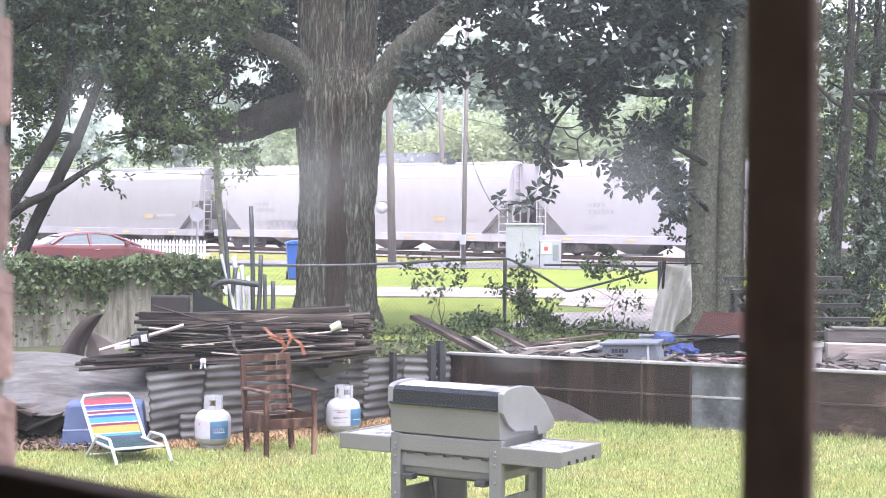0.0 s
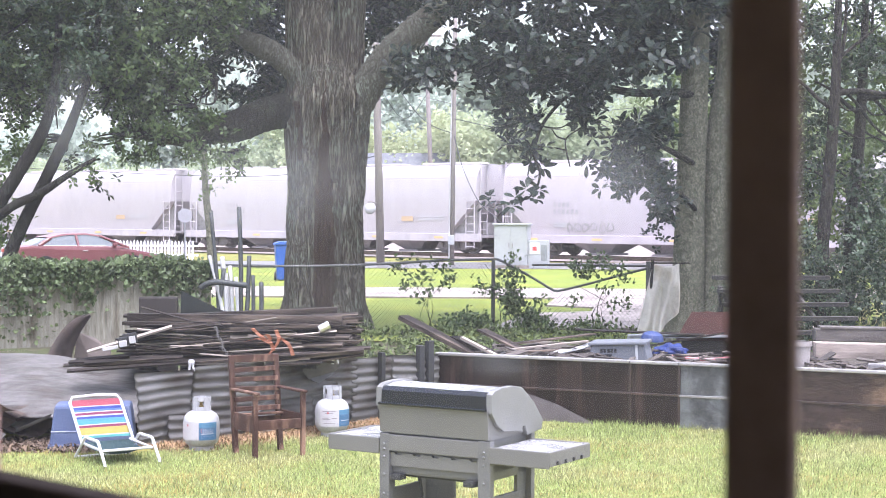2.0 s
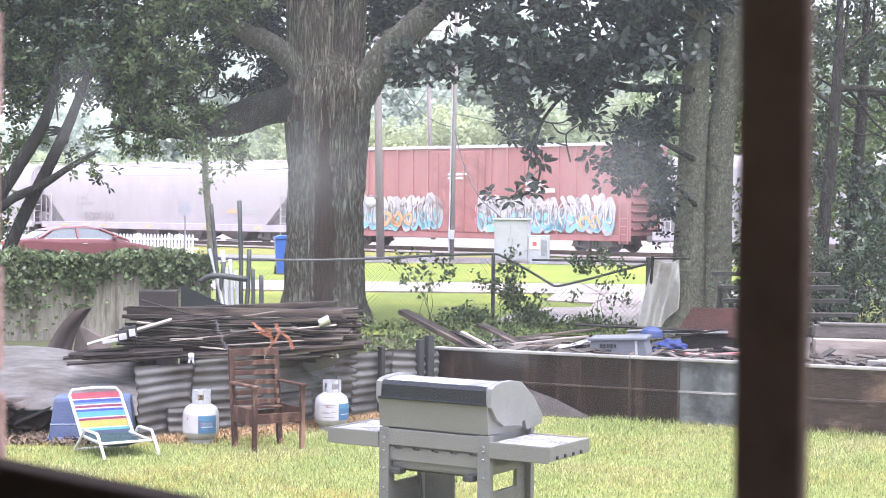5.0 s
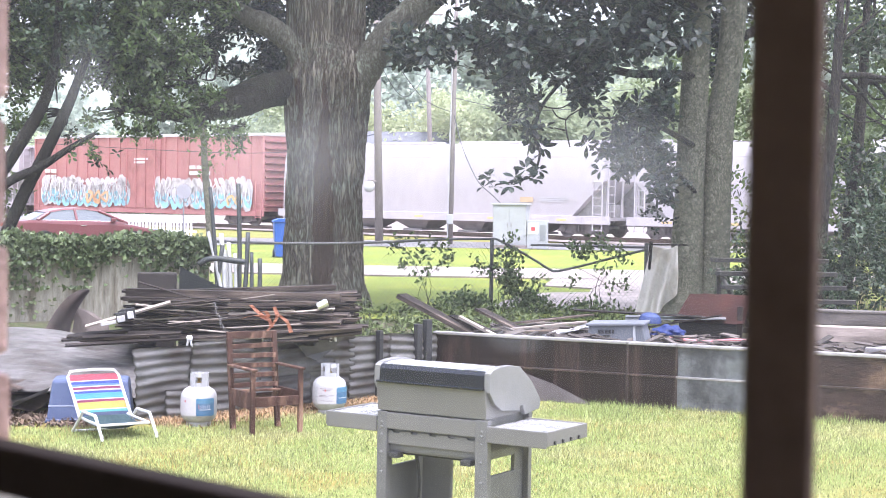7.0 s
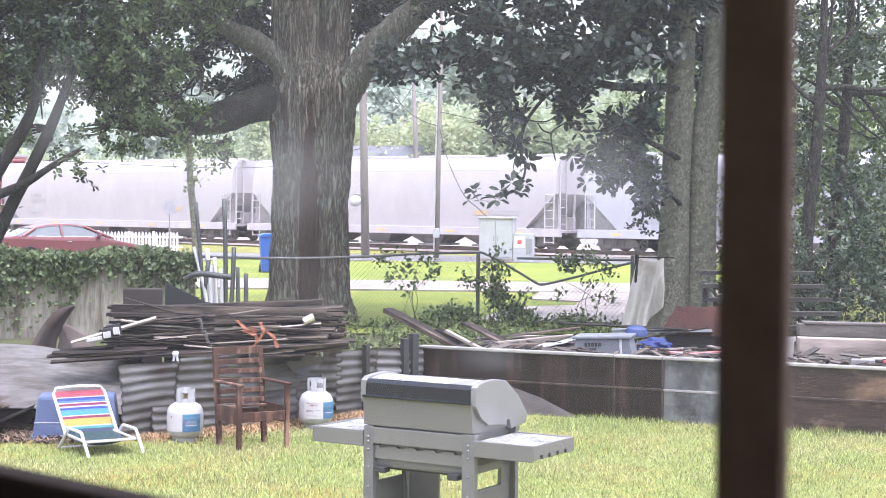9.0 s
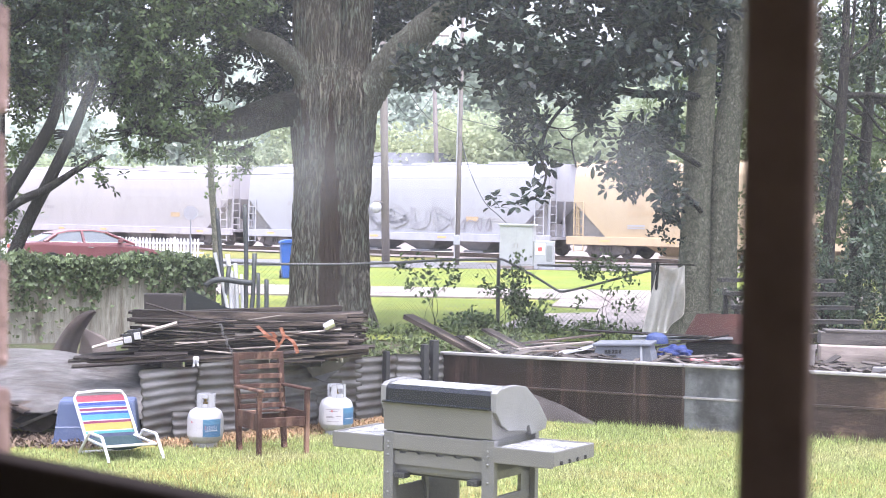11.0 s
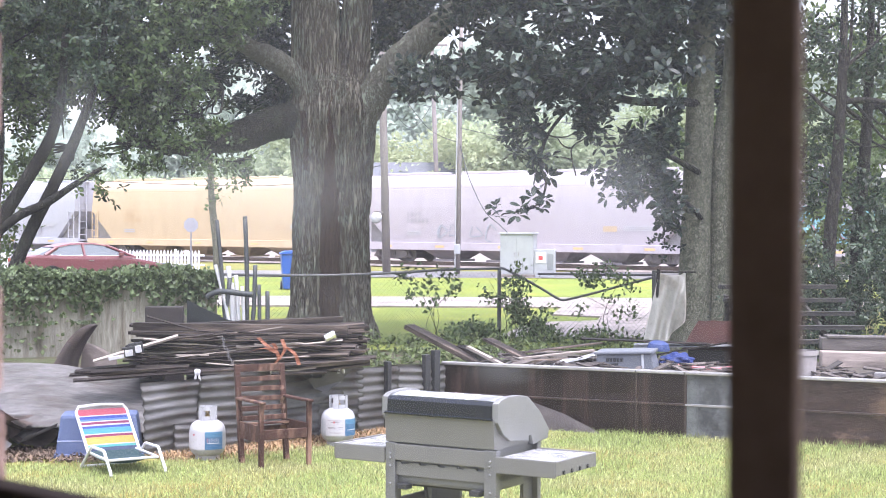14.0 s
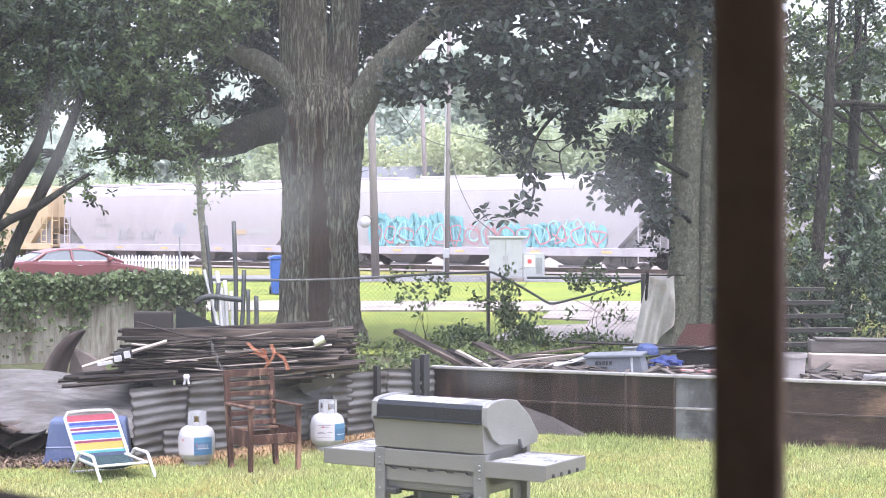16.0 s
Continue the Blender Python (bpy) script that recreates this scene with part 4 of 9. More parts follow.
def oak():
    tree = empty("oak_tree", pose(-2.0, 28.55, 0.09))
    tagged(tree, "huge old oak with furrowed lichen-grey bark and spreading limbs", "tree")
    # places below are in the world, shifted to the tree's base
    sh = np.array((2.0, -28.55, 0))
    bark = oak_trunk_material()
    bm = trunk_mesh([(0, 0, -0.1, 0.76), (0, 0, 0.5, 0.68), (0.0, 0, 1.5, 0.64), (0, 0, 2.6, 0.635), (0.01, 0, 3.3, 0.70), (0.03, 0, 3.9, 0.72), (0.02, 0, 4.35, 0.58), (0.02, 0, 4.6, 0.3)])
    part("trunk", bm, bark, tree, smooth=True)
    for pts, seed in (([(-0.13, -0.06, 3.3, 0.40), (-0.22, -0.08, 4.2, 0.42), (-0.28, -0.05, 5.2, 0.42), (-0.30, 0, 6.1, 0.38), (-0.5, 0.1, 9, 0.2)], 3.0),
                      ([(0.25, -0.05, 3.3, 0.36), (0.34, -0.02, 4.2, 0.29), (0.39, 0.08, 5.2, 0.25), (0.45, 0.1, 6.1, 0.24), (0.9, 0.4, 9, 0.15)], 8.0)):
        part("leader", trunk_mesh(pts, 130, 0.055, seed), M_OAKBARK, tree, smooth=True)
    limbs = [
        ([(-0.2, 0.0, 3.80), (-0.82, -0.2, 3.70), (-1.12, -0.35, 3.60), (-1.46, -0.5, 3.44), (-1.91, -0.65, 3.33), (-2.46, -0.8, 3.25), (-3.4, -0.95, 3.35)], 0.31, 0.11),
        ([(-0.1, -0.1, 3.80), (-0.33, -0.2, 4.16), (-0.61, -0.35, 4.47), (-0.93, -0.55, 4.71), (-1.34, -0.75, 4.9), (-1.78, -0.95, 5.18), (-2.8, -1.15, 6.0)], 0.21, 0.08),
        ([(0.22, -0.1, 3.15), (0.50, -0.18, 3.72), (0.80, -0.25, 4.25), (1.17, -0.4, 4.71), (1.6, -0.55, 5.1), (2.07, -0.7, 5.49), (2.9, -0.85, 6.4)], 0.29, 0.19),
        ([(0.4, 0, 6), (0.8, 0.8, 8), (2.2, 2.0, 10)], 0.3, 0.1),
        ([(-0.3, 0, 6.5), (-1.4, 1.0, 8.6), (-3.0, 2.0, 10)], 0.3, 0.1),
    ]
    for pts, r0, r1 in limbs:
        bm = bmesh.new()
        limb(bm, pts, r0, r1, 22, 0.10, 14)
        for v in bm.verts:
            q = v.co
            rd = 0.016 * noise.noise(q * 9.0) + 0.03 * noise.noise(q * 2.7)
            v.co += Vector((0.3 * rd, -rd, rd))
        # the low left limb gets the bark with painted shade
        part("limb", bm, M_SHADEBARK if pts[0][2] == 3.80 and r0 == 0.31 else M_LIMBBARK, tree, smooth=True)
    rng = np.random.default_rng(11)
    outer = [(-6.69, 26.8, 5.26, 0.72, 1.2, 0.6), (-5.91, 27.0, 5.19, 0.80, 1.3, 0.6), (-4.86, 26.8, 5.17, 0.9, 1.2, 0.62), (-3.86, 26.8, 5.36, 0.70, 1.0, 0.42), (-6.64, 26.6, 4.42, 0.58, 1.1, 0.5), (-5.87, 26.8, 4.35, 0.62, 1.1, 0.55),
             (-5.04, 26.8, 4.35, 0.70, 1.2, 0.6), (-4.4, 26.8, 4.17, 0.5, 1.0, 0.5), (-6.55, 26.6, 3.69, 0.5, 0.9, 0.38), (-5.55, 26.6, 3.79, 0.40, 0.8, 0.38), (-4.95, 26.8, 3.62, 0.55, 0.9, 0.43), (-4.28, 26.6, 3.57, 0.43, 0.8, 0.41),
             (-3.95, 26.8, 3.99, 0.27, 0.6, 0.32), (-3.2, 27.6, 5.5, 0.5, 0.6, 0.3), (-3.78, 26.9, 4.87, 0.41, 0.7, 0.23), (-7.7, 26.8, 4.6, 0.8, 1.1, 1.2)]
    outer += [(-6.6, 26.9, 5.95, 0.8, 1.1, 0.35), (-5.4, 26.9, 5.95, 0.8, 1.1, 0.35), (-4.2, 26.9, 5.95, 0.8, 1.1, 0.35), (-3.3, 27.8, 6.1, 0.5, 0.6, 0.35), (-4.3, 26.8, 4.75, 0.45, 0.8, 0.3)]
    low = [(-6.32, 26.4, 3.05, 0.27, 0.5, 0.16), (-5.29, 26.2, 3.09, 0.27, 0.5, 0.16), (-4.66, 26.2, 3.01, 0.31, 0.5, 0.2), (-4.03, 26.2, 3.03, 0.31, 0.5, 0.18), (-3.46, 26.6, 2.89, 0.27, 0.4, 0.18), (-3.23, 26.6, 2.76, 0.16, 0.3, 0.13),
           (-3.71, 26.4, 3.45, 0.18, 0.4, 0.25), (-4.84, 26.2, 2.83, 0.27, 0.4, 0.13), (-6.77, 26.6, 2.87, 0.2, 0.5, 0.23)]
    gaps = [(-5.53, 4.96, 0.08, 0.13), (-5.68, 4.64, 0.06, 0.05), (-4.07, 4.58, 0.13, 0.05), (-3.4, 4.32, 0.27, 0.14), (-3.11, 4.17, 0.09, 0.13), (-3.75, 3.75, 0.22, 0.12), (-6.04, 3.66, 0.16, 0.17), (-6.1, 3.34, 0.22, 0.28),
            (-5.8, 3.9, 0.08, 0.11), (-5.43, 3.39, 0.13, 0.15), (-6.53, 3.2, 0.2, 0.08), (-5.8, 3.05, 0.11, 0.13), (-4.29, 3.57, 0.06, 0.07), (-5.89, 4.96, 0.06, 0.07)]
    c = np.concatenate([clumps(rng, outer, 270, 0.11, 3, 0.1), clumps(rng, low, 260, 0.09, 3, 0)])
    c = thin(c, gaps, rng, 60, (-6.8, -3.0, 3.0, 5.5), 0.03)
    link_mesh("crown", whorls("crown", c + sh, 0.105, 0.042, rng, 8, 0.9), M_OAKLEAF, tree)
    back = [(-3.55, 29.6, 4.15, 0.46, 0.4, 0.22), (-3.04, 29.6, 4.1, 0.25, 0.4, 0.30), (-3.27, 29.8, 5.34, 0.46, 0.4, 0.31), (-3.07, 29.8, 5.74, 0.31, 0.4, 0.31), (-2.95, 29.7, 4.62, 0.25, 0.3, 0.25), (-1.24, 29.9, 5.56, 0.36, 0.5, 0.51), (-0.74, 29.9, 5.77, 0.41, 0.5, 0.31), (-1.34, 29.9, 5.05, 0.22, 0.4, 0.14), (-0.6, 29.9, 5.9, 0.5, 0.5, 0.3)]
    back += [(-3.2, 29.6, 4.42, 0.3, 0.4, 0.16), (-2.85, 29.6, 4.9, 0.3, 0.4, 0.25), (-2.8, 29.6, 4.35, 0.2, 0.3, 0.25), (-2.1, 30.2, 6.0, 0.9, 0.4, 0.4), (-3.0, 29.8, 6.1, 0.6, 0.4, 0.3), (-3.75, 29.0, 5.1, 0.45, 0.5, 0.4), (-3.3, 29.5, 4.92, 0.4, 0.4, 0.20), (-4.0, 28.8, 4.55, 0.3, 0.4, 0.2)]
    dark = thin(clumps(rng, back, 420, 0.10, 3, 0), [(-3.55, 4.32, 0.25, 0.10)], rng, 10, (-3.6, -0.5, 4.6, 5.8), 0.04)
    # rear foliage takes the near-black leaf, its shade painted by colour
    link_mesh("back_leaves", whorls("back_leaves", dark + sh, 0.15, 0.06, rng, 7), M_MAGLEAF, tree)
    high = [(-5, 28, 9, 4, 4, 2.2), (-1, 29, 11.5, 4.5, 4.5, 2.6), (3, 29.5, 9.5, 3.6, 4, 2.0), (-7.5, 29, 8, 3, 3.5, 1.7), (-2.5, 32, 8.5, 4, 3, 1.8)]
    high += [(-6.5, 27.2, 6.9, 1.8, 1.6, 0.75), (-4.0, 27.4, 6.9, 1.8, 1.6, 0.75), (-1.5, 28.5, 7.3, 2.0, 1.8, 0.8)]
    c2 = clumps(rng, high, 25, 0.3, 10)
    link_mesh("upper_crown", leaf_mesh("upper_crown", c2 + sh, 0.24, 0.12, rng), M_OAKLEAF, tree)
    bm = bmesh.new()
    for x, y, z, rx, ry, rz in outer[:13] + low[:5]:
        twigs(bm, rng, (x + 2.3, y - 28.55, z + 0.1), [(x + 2.0 + rng.uniform(-rx, rx), y - 28.55 + rng.uniform(-ry, ry), z + rng.uniform(-rz, rz)) for _ in range(7)], 0.03)
    part("twig", bm, M_DARKBARK, tree)


def magnolia():
    tree = empty("magnolia_tree", pose(4.25, 26.9, 0.09))
    tagged(tree, "twin-stemmed magnolia with lichen-spotted pale bark and large dark leaves", "tree")
    sh = np.array((-4.25, -26.9, 0))
    bm = trunk_mesh([(-0.27, 0, -0.1, 0.35), (-0.25, 0, 0.5, 0.27), (-0.21, 0, 2, 0.235), (-0.15, 0, 4, 0.225), (-0.11, 0, 6.2, 0.20), (-0.08, 0, 9, 0.13)], 44, 0.012, 4)
    part("trunk", bm, M_PALEBARK, tree, smooth=True)
    bm = trunk_mesh([(0.22, 0.1, -0.1, 0.30), (0.24, 0.1, 0.6, 0.25), (0.25, 0.1, 2, 0.235), (0.28, 0.1, 3.2, 0.225), (0.42, 0.1, 4.2, 0.21), (0.55, 0.1, 6.2, 0.2), (0.6, 0.1, 9, 0.12)], 44, 0.012, 9)
    part("stem", bm, M_PALEBARK, tree, smooth=True)
    for pts, r, e in (([(-0.05, -0.1, 3.89), (-0.63, -0.3, 3.93), (-1.18, -0.3, 3.92), (-1.81, -0.3, 4.06), (-2.54, -0.4, 4.28), (-3.4, -0.4, 4.64)], 0.075, 0.03), ([(-0.05, -0.1, 4.95), (-1.0, -0.4, 5.19), (-1.91, -0.5, 5.37), (-2.82, -0.5, 5.45)], 0.08, 0.03),
                      ([(-1.81, -0.3, 4.06), (-2.27, -0.6, 3.83), (-2.67, -0.9, 3.37), (-2.80, -1.0, 2.92), (-2.72, -1.1, 2.56), (-2.89, -1.1, 2.22), (-3.4, -1.1, 2.1)], 0.03, 0.01), ([(-0.1, -0.1, 2.75), (-0.72, -0.7, 3.02), (-1.17, -0.9, 3.2), (-1.8, -1.1, 3.15)], 0.05, 0.012),
                      ([(0.5, 0, 4.5), (1.2, 0.4, 4.9), (2.2, 0.6, 5.3)], 0.08, 0.03), ([(-0.1, -0.1, 2.0), (-0.5, -0.8, 2.3), (-1.0, -1.1, 2.5), (-1.6, -1.1, 2.35)], 0.04, 0.01)):
        bm = bmesh.new()
        limb(bm, pts, r, e, 8)
        part("limb", bm, M_DARKBARK, tree, smooth=True)
    bm = bmesh.new()
    for pts in ([(-2.25, -1.1, 2.7), (-2.32, -1.1, 3.0), (-2.3, -1.1, 3.16), (-2.1, -1.1, 3.3), (-1.93, -1.0, 3.45)], [(-2.32, -1.1, 3.13), (-2.45, -1.1, 3.17), (-2.54, -1.1, 3.29)], [(-2.85, -1.1, 3.49), (-2.66, -1.1, 3.33), (-2.41, -1.1, 3.31), (-2.25, -1.1, 3.4)], [(-2.32, -1.1, 2.96), (-2.5, -1.1, 3.0)]):
        limb(bm, pts, 0.014, 0.007, 6)
    part("twig", bm, M_DARKBARK, tree, smooth=True)
    rng = np.random.default_rng(21)
    mass = [(-0.42, 26.6, 4.30, 0.45, 0.6, 0.25), (0.08, 26.5, 4.30, 0.45, 0.6, 0.25), (0.53, 26.4, 4.35, 0.36, 0.7, 0.38), (0.25, 26.6, 5.27, 0.36, 0.6, 0.32), (0.79, 26.4, 5.16, 0.55, 0.8, 0.55), (1.51, 26.3, 5.06, 0.68, 0.9, 0.58), (2.3, 26.2, 5.14, 0.68, 0.9, 0.6), (3.05, 26.0, 5.03, 0.55, 0.9, 0.62),
            (1.15, 26.2, 4.33, 0.52, 0.8, 0.48), (1.85, 26.0, 4.27, 0.56, 0.8, 0.50), (2.56, 26.0, 4.32, 0.56, 0.8, 0.50), (3.18, 26.0, 4.40, 0.44, 0.7, 0.36), (1.1, 26.0, 3.68, 0.36, 0.5, 0.31), (1.84, 25.9, 3.80, 0.27, 0.4, 0.16), (2.32, 25.8, 3.60, 0.35, 0.5, 0.26), (3.42, 26.1, 5.4, 0.35, 0.8, 0.4)]
    mass += [(-0.2, 26.7, 6.0, 0.5, 0.6, 0.35), (0.6, 26.5, 5.9, 0.6, 0.8, 0.35), (1.5, 26.3, 5.9, 0.6, 0.9, 0.35), (2.4, 26.2, 5.9, 0.6, 0.9, 0.35), (3.2, 26.0, 5.9, 0.6, 0.9, 0.35), (4.5, 27.9, 4.2, 0.15, 0.3, 0.3), (4.78, 27.9, 5.1, 0.3, 0.3, 0.7), (5.1, 27.9, 5.6, 0.4, 0.3, 0.4), (4.15, 26.2, 5.35, 0.5, 0.4, 0.4), (3.78, 26.3, 4.65, 0.25, 0.3, 0.4), (4.62, 27.7, 4.6, 0.3, 0.3, 0.45), (4.45, 27.9, 5.6, 0.5, 0.3, 0.4)]
    sprays = [(1.32, 25.9, 3.29, 0.28, 0.35, 0.19), (1.41, 25.9, 2.94, 0.20, 0.3, 0.22), (1.51, 25.85, 2.58, 0.15, 0.2, 0.16), (1.41, 25.8, 2.28, 0.2, 0.2, 0.11), (1.05, 25.8, 2.19, 0.26, 0.2, 0.08), (0.78, 25.8, 2.10, 0.11, 0.2, 0.05), (1.01, 25.9, 3.02, 0.12, 0.2, 0.09), (2.41, 25.8, 3.14, 0.18, 0.3, 0.12),
              (2.37, 25.8, 2.81, 0.2, 0.3, 0.09), (2.77, 25.8, 2.61, 0.36, 0.4, 0.27), (3.07, 25.8, 3.12, 0.28, 0.4, 0.28), (3.28, 25.8, 2.66, 0.32, 0.4, 0.40), (3.32, 25.9, 3.48, 0.24, 0.4, 0.20), (3.50, 25.8, 2.08, 0.22, 0.4, 0.32), (2.72, 25.8, 2.36, 0.28, 0.3, 0.11), (-0.55, 26.4, 4.02, 0.3, 0.3, 0.09), (3.0, 25.8, 2.95, 0.36, 0.4, 0.3), (3.35, 25.8, 3.2, 0.26, 0.4, 0.45), (2.75, 25.8, 3.3, 0.22, 0.3, 0.18), (3.55, 25.8, 3.75, 0.16, 0.3, 0.25), (3.42, 25.8, 2.5, 0.22, 0.3, 0.32)]
    gaps = [(0.29, 4.85, 0.07, 0.12), (0.79, 4.59, 0.14, 0.09), (0.41, 4.18, 0.12, 0.08), (1.36, 5.01, 0.08, 0.06), (1.63, 4.72, 0.12, 0.07), (2.18, 5.17, 0.08, 0.11), (2.56, 4.8, 0.07, 0.04), (2.79, 4.22, 0.09, 0.06), (1.95, 3.88, 0.06, 0.08), (3.33, 4.07, 0.12, 0.07), (3.68, 4.09, 0.12, 0.14), (3.15, 4.11, 0.06, 0.04),
            (3.74, 3.27, 0.09, 0.45), (2.64, 3.57, 0.09, 0.13), (1.55, 3.69, 0.12, 0.05), (2.0, 3.08, 0.27, 0.23), (3.47, 2.91, 0.09, 0.12)]
    c = thin(clumps(rng, mass, 165, 0.10, 2, 0.0), gaps, rng, 30, (0.5, 2.7, 4.5, 5.6), 0.04, 0.07)
    c = np.concatenate([c, thin(clumps(rng, sprays, 170, 0.05, 1, 0.0), gaps, rng, pad=0.06)])
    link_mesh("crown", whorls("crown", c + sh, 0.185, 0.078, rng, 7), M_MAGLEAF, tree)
    fine = clumps(rng, [(3.50, 25.9, 1.75, 0.3, 0.3, 0.3), (3.3, 26.0, 1.5, 0.25, 0.3, 0.3), (3.6, 25.9, 2.3, 0.3, 0.3, 0.3)], 60, 0.07, 2, 0)
    link_mesh("low_leaves", whorls("low_leaves", fine + sh, 0.08, 0.045, rng, 6), M_MAGLEAF, tree)
    c2 = clumps(rng, [(4.5, 27.5, 9.0, 3.0, 3.0, 2.0), (3.0, 27, 8, 2.4, 2.4, 1.2), (6, 27.5, 7.6, 2, 2.4, 1.2), (1.2, 26.6, 6.7, 1.6, 1.5, 0.7), (3.2, 26.3, 6.7, 1.5, 1.5, 0.7)], 45, 0.25, 9)
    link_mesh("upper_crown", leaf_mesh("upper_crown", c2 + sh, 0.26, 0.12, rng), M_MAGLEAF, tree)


def left_tree():
    tree = empty("yard_tree", pose(-7.44, 25.6, 0.09))
    tagged(tree, "dark leaning multi-stemmed tree behind the ivy wall", "tree")
    sh = np.array((7.44, -25.6, 0))
    for pts, r0, r1 in (([(0.0, 0, -0.2), (0.12, 0, 0.83), (0.49, 0, 1.88), (0.82, 0, 2.45), (1.22, 0, 3.11), (1.39, 0, 3.59), (1.48, 0, 4.16), (1.52, 0, 5.03)], 0.115, 0.05), ([(0.3, 0.1, -0.2), (0.56, 0.1, 0.83), (0.91, 0.1, 1.71), (1.26, 0.1, 2.41), (1.61, 0.1, 3.15), (1.78, 0.1, 3.59), (2.0, 0.1, 4.24), (2.13, 0.1, 5.12)], 0.105, 0.04),
                        ([(0.40, 0, 1.72), (0.82, -0.1, 2.04), (1.26, -0.1, 2.25), (1.7, -0.1, 2.54), (2.1, -0.1, 2.78)], 0.075, 0.03), ([(0.0, 0, -0.2), (0.21, 0.05, 0.83), (0.28, 0.1, 1.88), (0.39, 0.1, 3.19), (0.39, 0.1, 4.5), (0.47, 0.1, 6)], 0.19, 0.09)):
        b2 = bmesh.new()
        limb(b2, pts, r0, r1, 12)
        part("stem", b2, M_DARKBARK, tree, smooth=True)
    rng = np.random.default_rng(31)
    c = clumps(rng, [(-6.6, 25.8, 5.55, 0.8, 0.8, 0.4), (-5.38, 25.8, 5.65, 0.8, 0.8, 0.35), (-6.8, 26.0, 4.01, 0.27, 0.5, 0.44), (-5.47, 26.0, 2.46, 0.2, 0.25, 0.13), (-5.75, 26.2, 2.7, 0.25, 0.2, 0.1), (-6.0, 25.2, 4.55, 0.5, 0.3, 0.55), (-5.45, 25.2, 4.25, 0.4, 0.3, 0.5), (-6.2, 25.2, 5.3, 0.9, 0.3, 0.4), (-5.2, 25.2, 5.2, 0.6, 0.3, 0.5), (-6.9, 25.2, 4.3, 0.3, 0.3, 0.8)], 210, 0.10, 3, 0)
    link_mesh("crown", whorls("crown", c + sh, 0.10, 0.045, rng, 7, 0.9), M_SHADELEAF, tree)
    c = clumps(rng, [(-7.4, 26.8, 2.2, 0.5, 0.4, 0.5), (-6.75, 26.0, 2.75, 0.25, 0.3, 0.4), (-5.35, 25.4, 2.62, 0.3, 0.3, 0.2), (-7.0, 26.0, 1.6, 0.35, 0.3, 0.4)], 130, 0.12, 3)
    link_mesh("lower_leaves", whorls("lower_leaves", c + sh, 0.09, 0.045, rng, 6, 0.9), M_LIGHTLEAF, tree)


def right_tree():
    for k, (x, y, r, h) in enumerate(((5.86, 25.5, 0.105, 7.0), (8.35, 29.0, 0.10, 7.0), (6.55, 26.6, 0.11, 7.0))):
        tree = empty("thin_tree", pose(x, y, 0.09))
        tagged(tree, "slender dark tree with bare crooked branches and sparse leaves", "tree", "thin trees behind the scrap")
        sh = np.array((-x, -y, 0))
        bm = bmesh.new()
        limb(bm, [(0.0, 0, -0.2), (0.01, 0, 0.55), (0.03, 0, 1.68), (0.11, 0, 2.56), (0.17, 0, 3.43), (0.21, 0, 4.3), (0.23, 0, 5.08), (0.27, 0, h)], r, r * 0.4, 12)
        part("trunk", bm, M_DARKBARK, tree, smooth=True)
        rng = np.random.default_rng(41 + k)
        for pts, r0 in (([(0.18, 0, 3.84), (0.57, 0, 3.88), (0.92, 0, 3.84), (1.35, 0, 3.87)], 0.05), ([(0.2, 0, 3.98), (0.52, 0.1, 3.73), (0.83, 0.1, 3.34), (1.18, 0.1, 3.08)], 0.028), ([(0.17, 0, 3.35), (0.44, 0, 3.21), (0.62, 0, 3.15), (0.97, 0, 3.22)], 0.018), ([(0.15, 0, 3.6), (-0.08, 0, 3.77), (-0.3, 0, 3.98), (-0.57, 0, 4.12)], 0.035),
                        ([(0.2, 0, 4.05), (0.32, 0, 4.64), (0.36, 0, 5.34), (0.39, 0, 5.94)], 0.03), ([(0.19, 0, 3.8), (0.35, -0.1, 3.58), (0.61, -0.1, 3.62)], 0.018), ([(0.2, 0, 4.35), (0.56, 0, 4.64), (0.89, 0, 4.91)], 0.03), ([(0.1, 0, 2.5), (-0.2, 0.1, 2.7), (-0.5, 0.1, 2.75)], 0.02)):
            bm = bmesh.new()
            limb(bm, pts, r0, r0 * 0.4, 6)
            part("branch", bm, M_DARKBARK, tree, smooth=True)
        o = np.array((x - 5.86, y - 25.5, 0))
        c = clumps(rng, [(5.7, 25.8, 4.85, 0.31, 0.5, 0.53), (5.71, 25.8, 3.44, 0.31, 0.5, 0.53), (5.72, 25.8, 2.56, 0.31, 0.5, 0.40), (6.05, 26.0, 5.31, 0.36, 0.5, 0.36), (6.68, 26.0, 4.52, 0.31, 0.5, 0.4), (6.8, 26.0, 5.32, 0.31, 0.5, 0.27), (6.33, 26.2, 4.45, 0.27, 0.4, 0.36), (6.7, 26.0, 2.48, 0.31, 0.5, 0.36), (6.66, 26.0, 1.86, 0.36, 0.5, 0.36), (6.44, 26.0, 5.84, 0.6, 0.6, 0.27)], 300 if k == 0 else 90, 0.12, 3, 0)
        if k == 0:
            c = thin(c, [(5.72, 5.34, 0.09, 0.09), (6.03, 5.26, 0.12, 0.12), (6.1, 4.99, 0.09, 0.11), (6.35, 5.3, 0.09, 0.12), (6.45, 4.99, 0.19, 0.14), (5.73, 4.61, 0.11, 0.04), (6.39, 4.69, 0.07, 0.04), (6.53, 3.54, 0.35, 0.27), (6.67, 2.92, 0.22, 0.12), (5.95, 3.89, 0.11, 0.14), (5.71, 1.9, 0.19, 0.21)], rng, 40, (5.3, 7.0, 1.5, 5.6), 0.03)
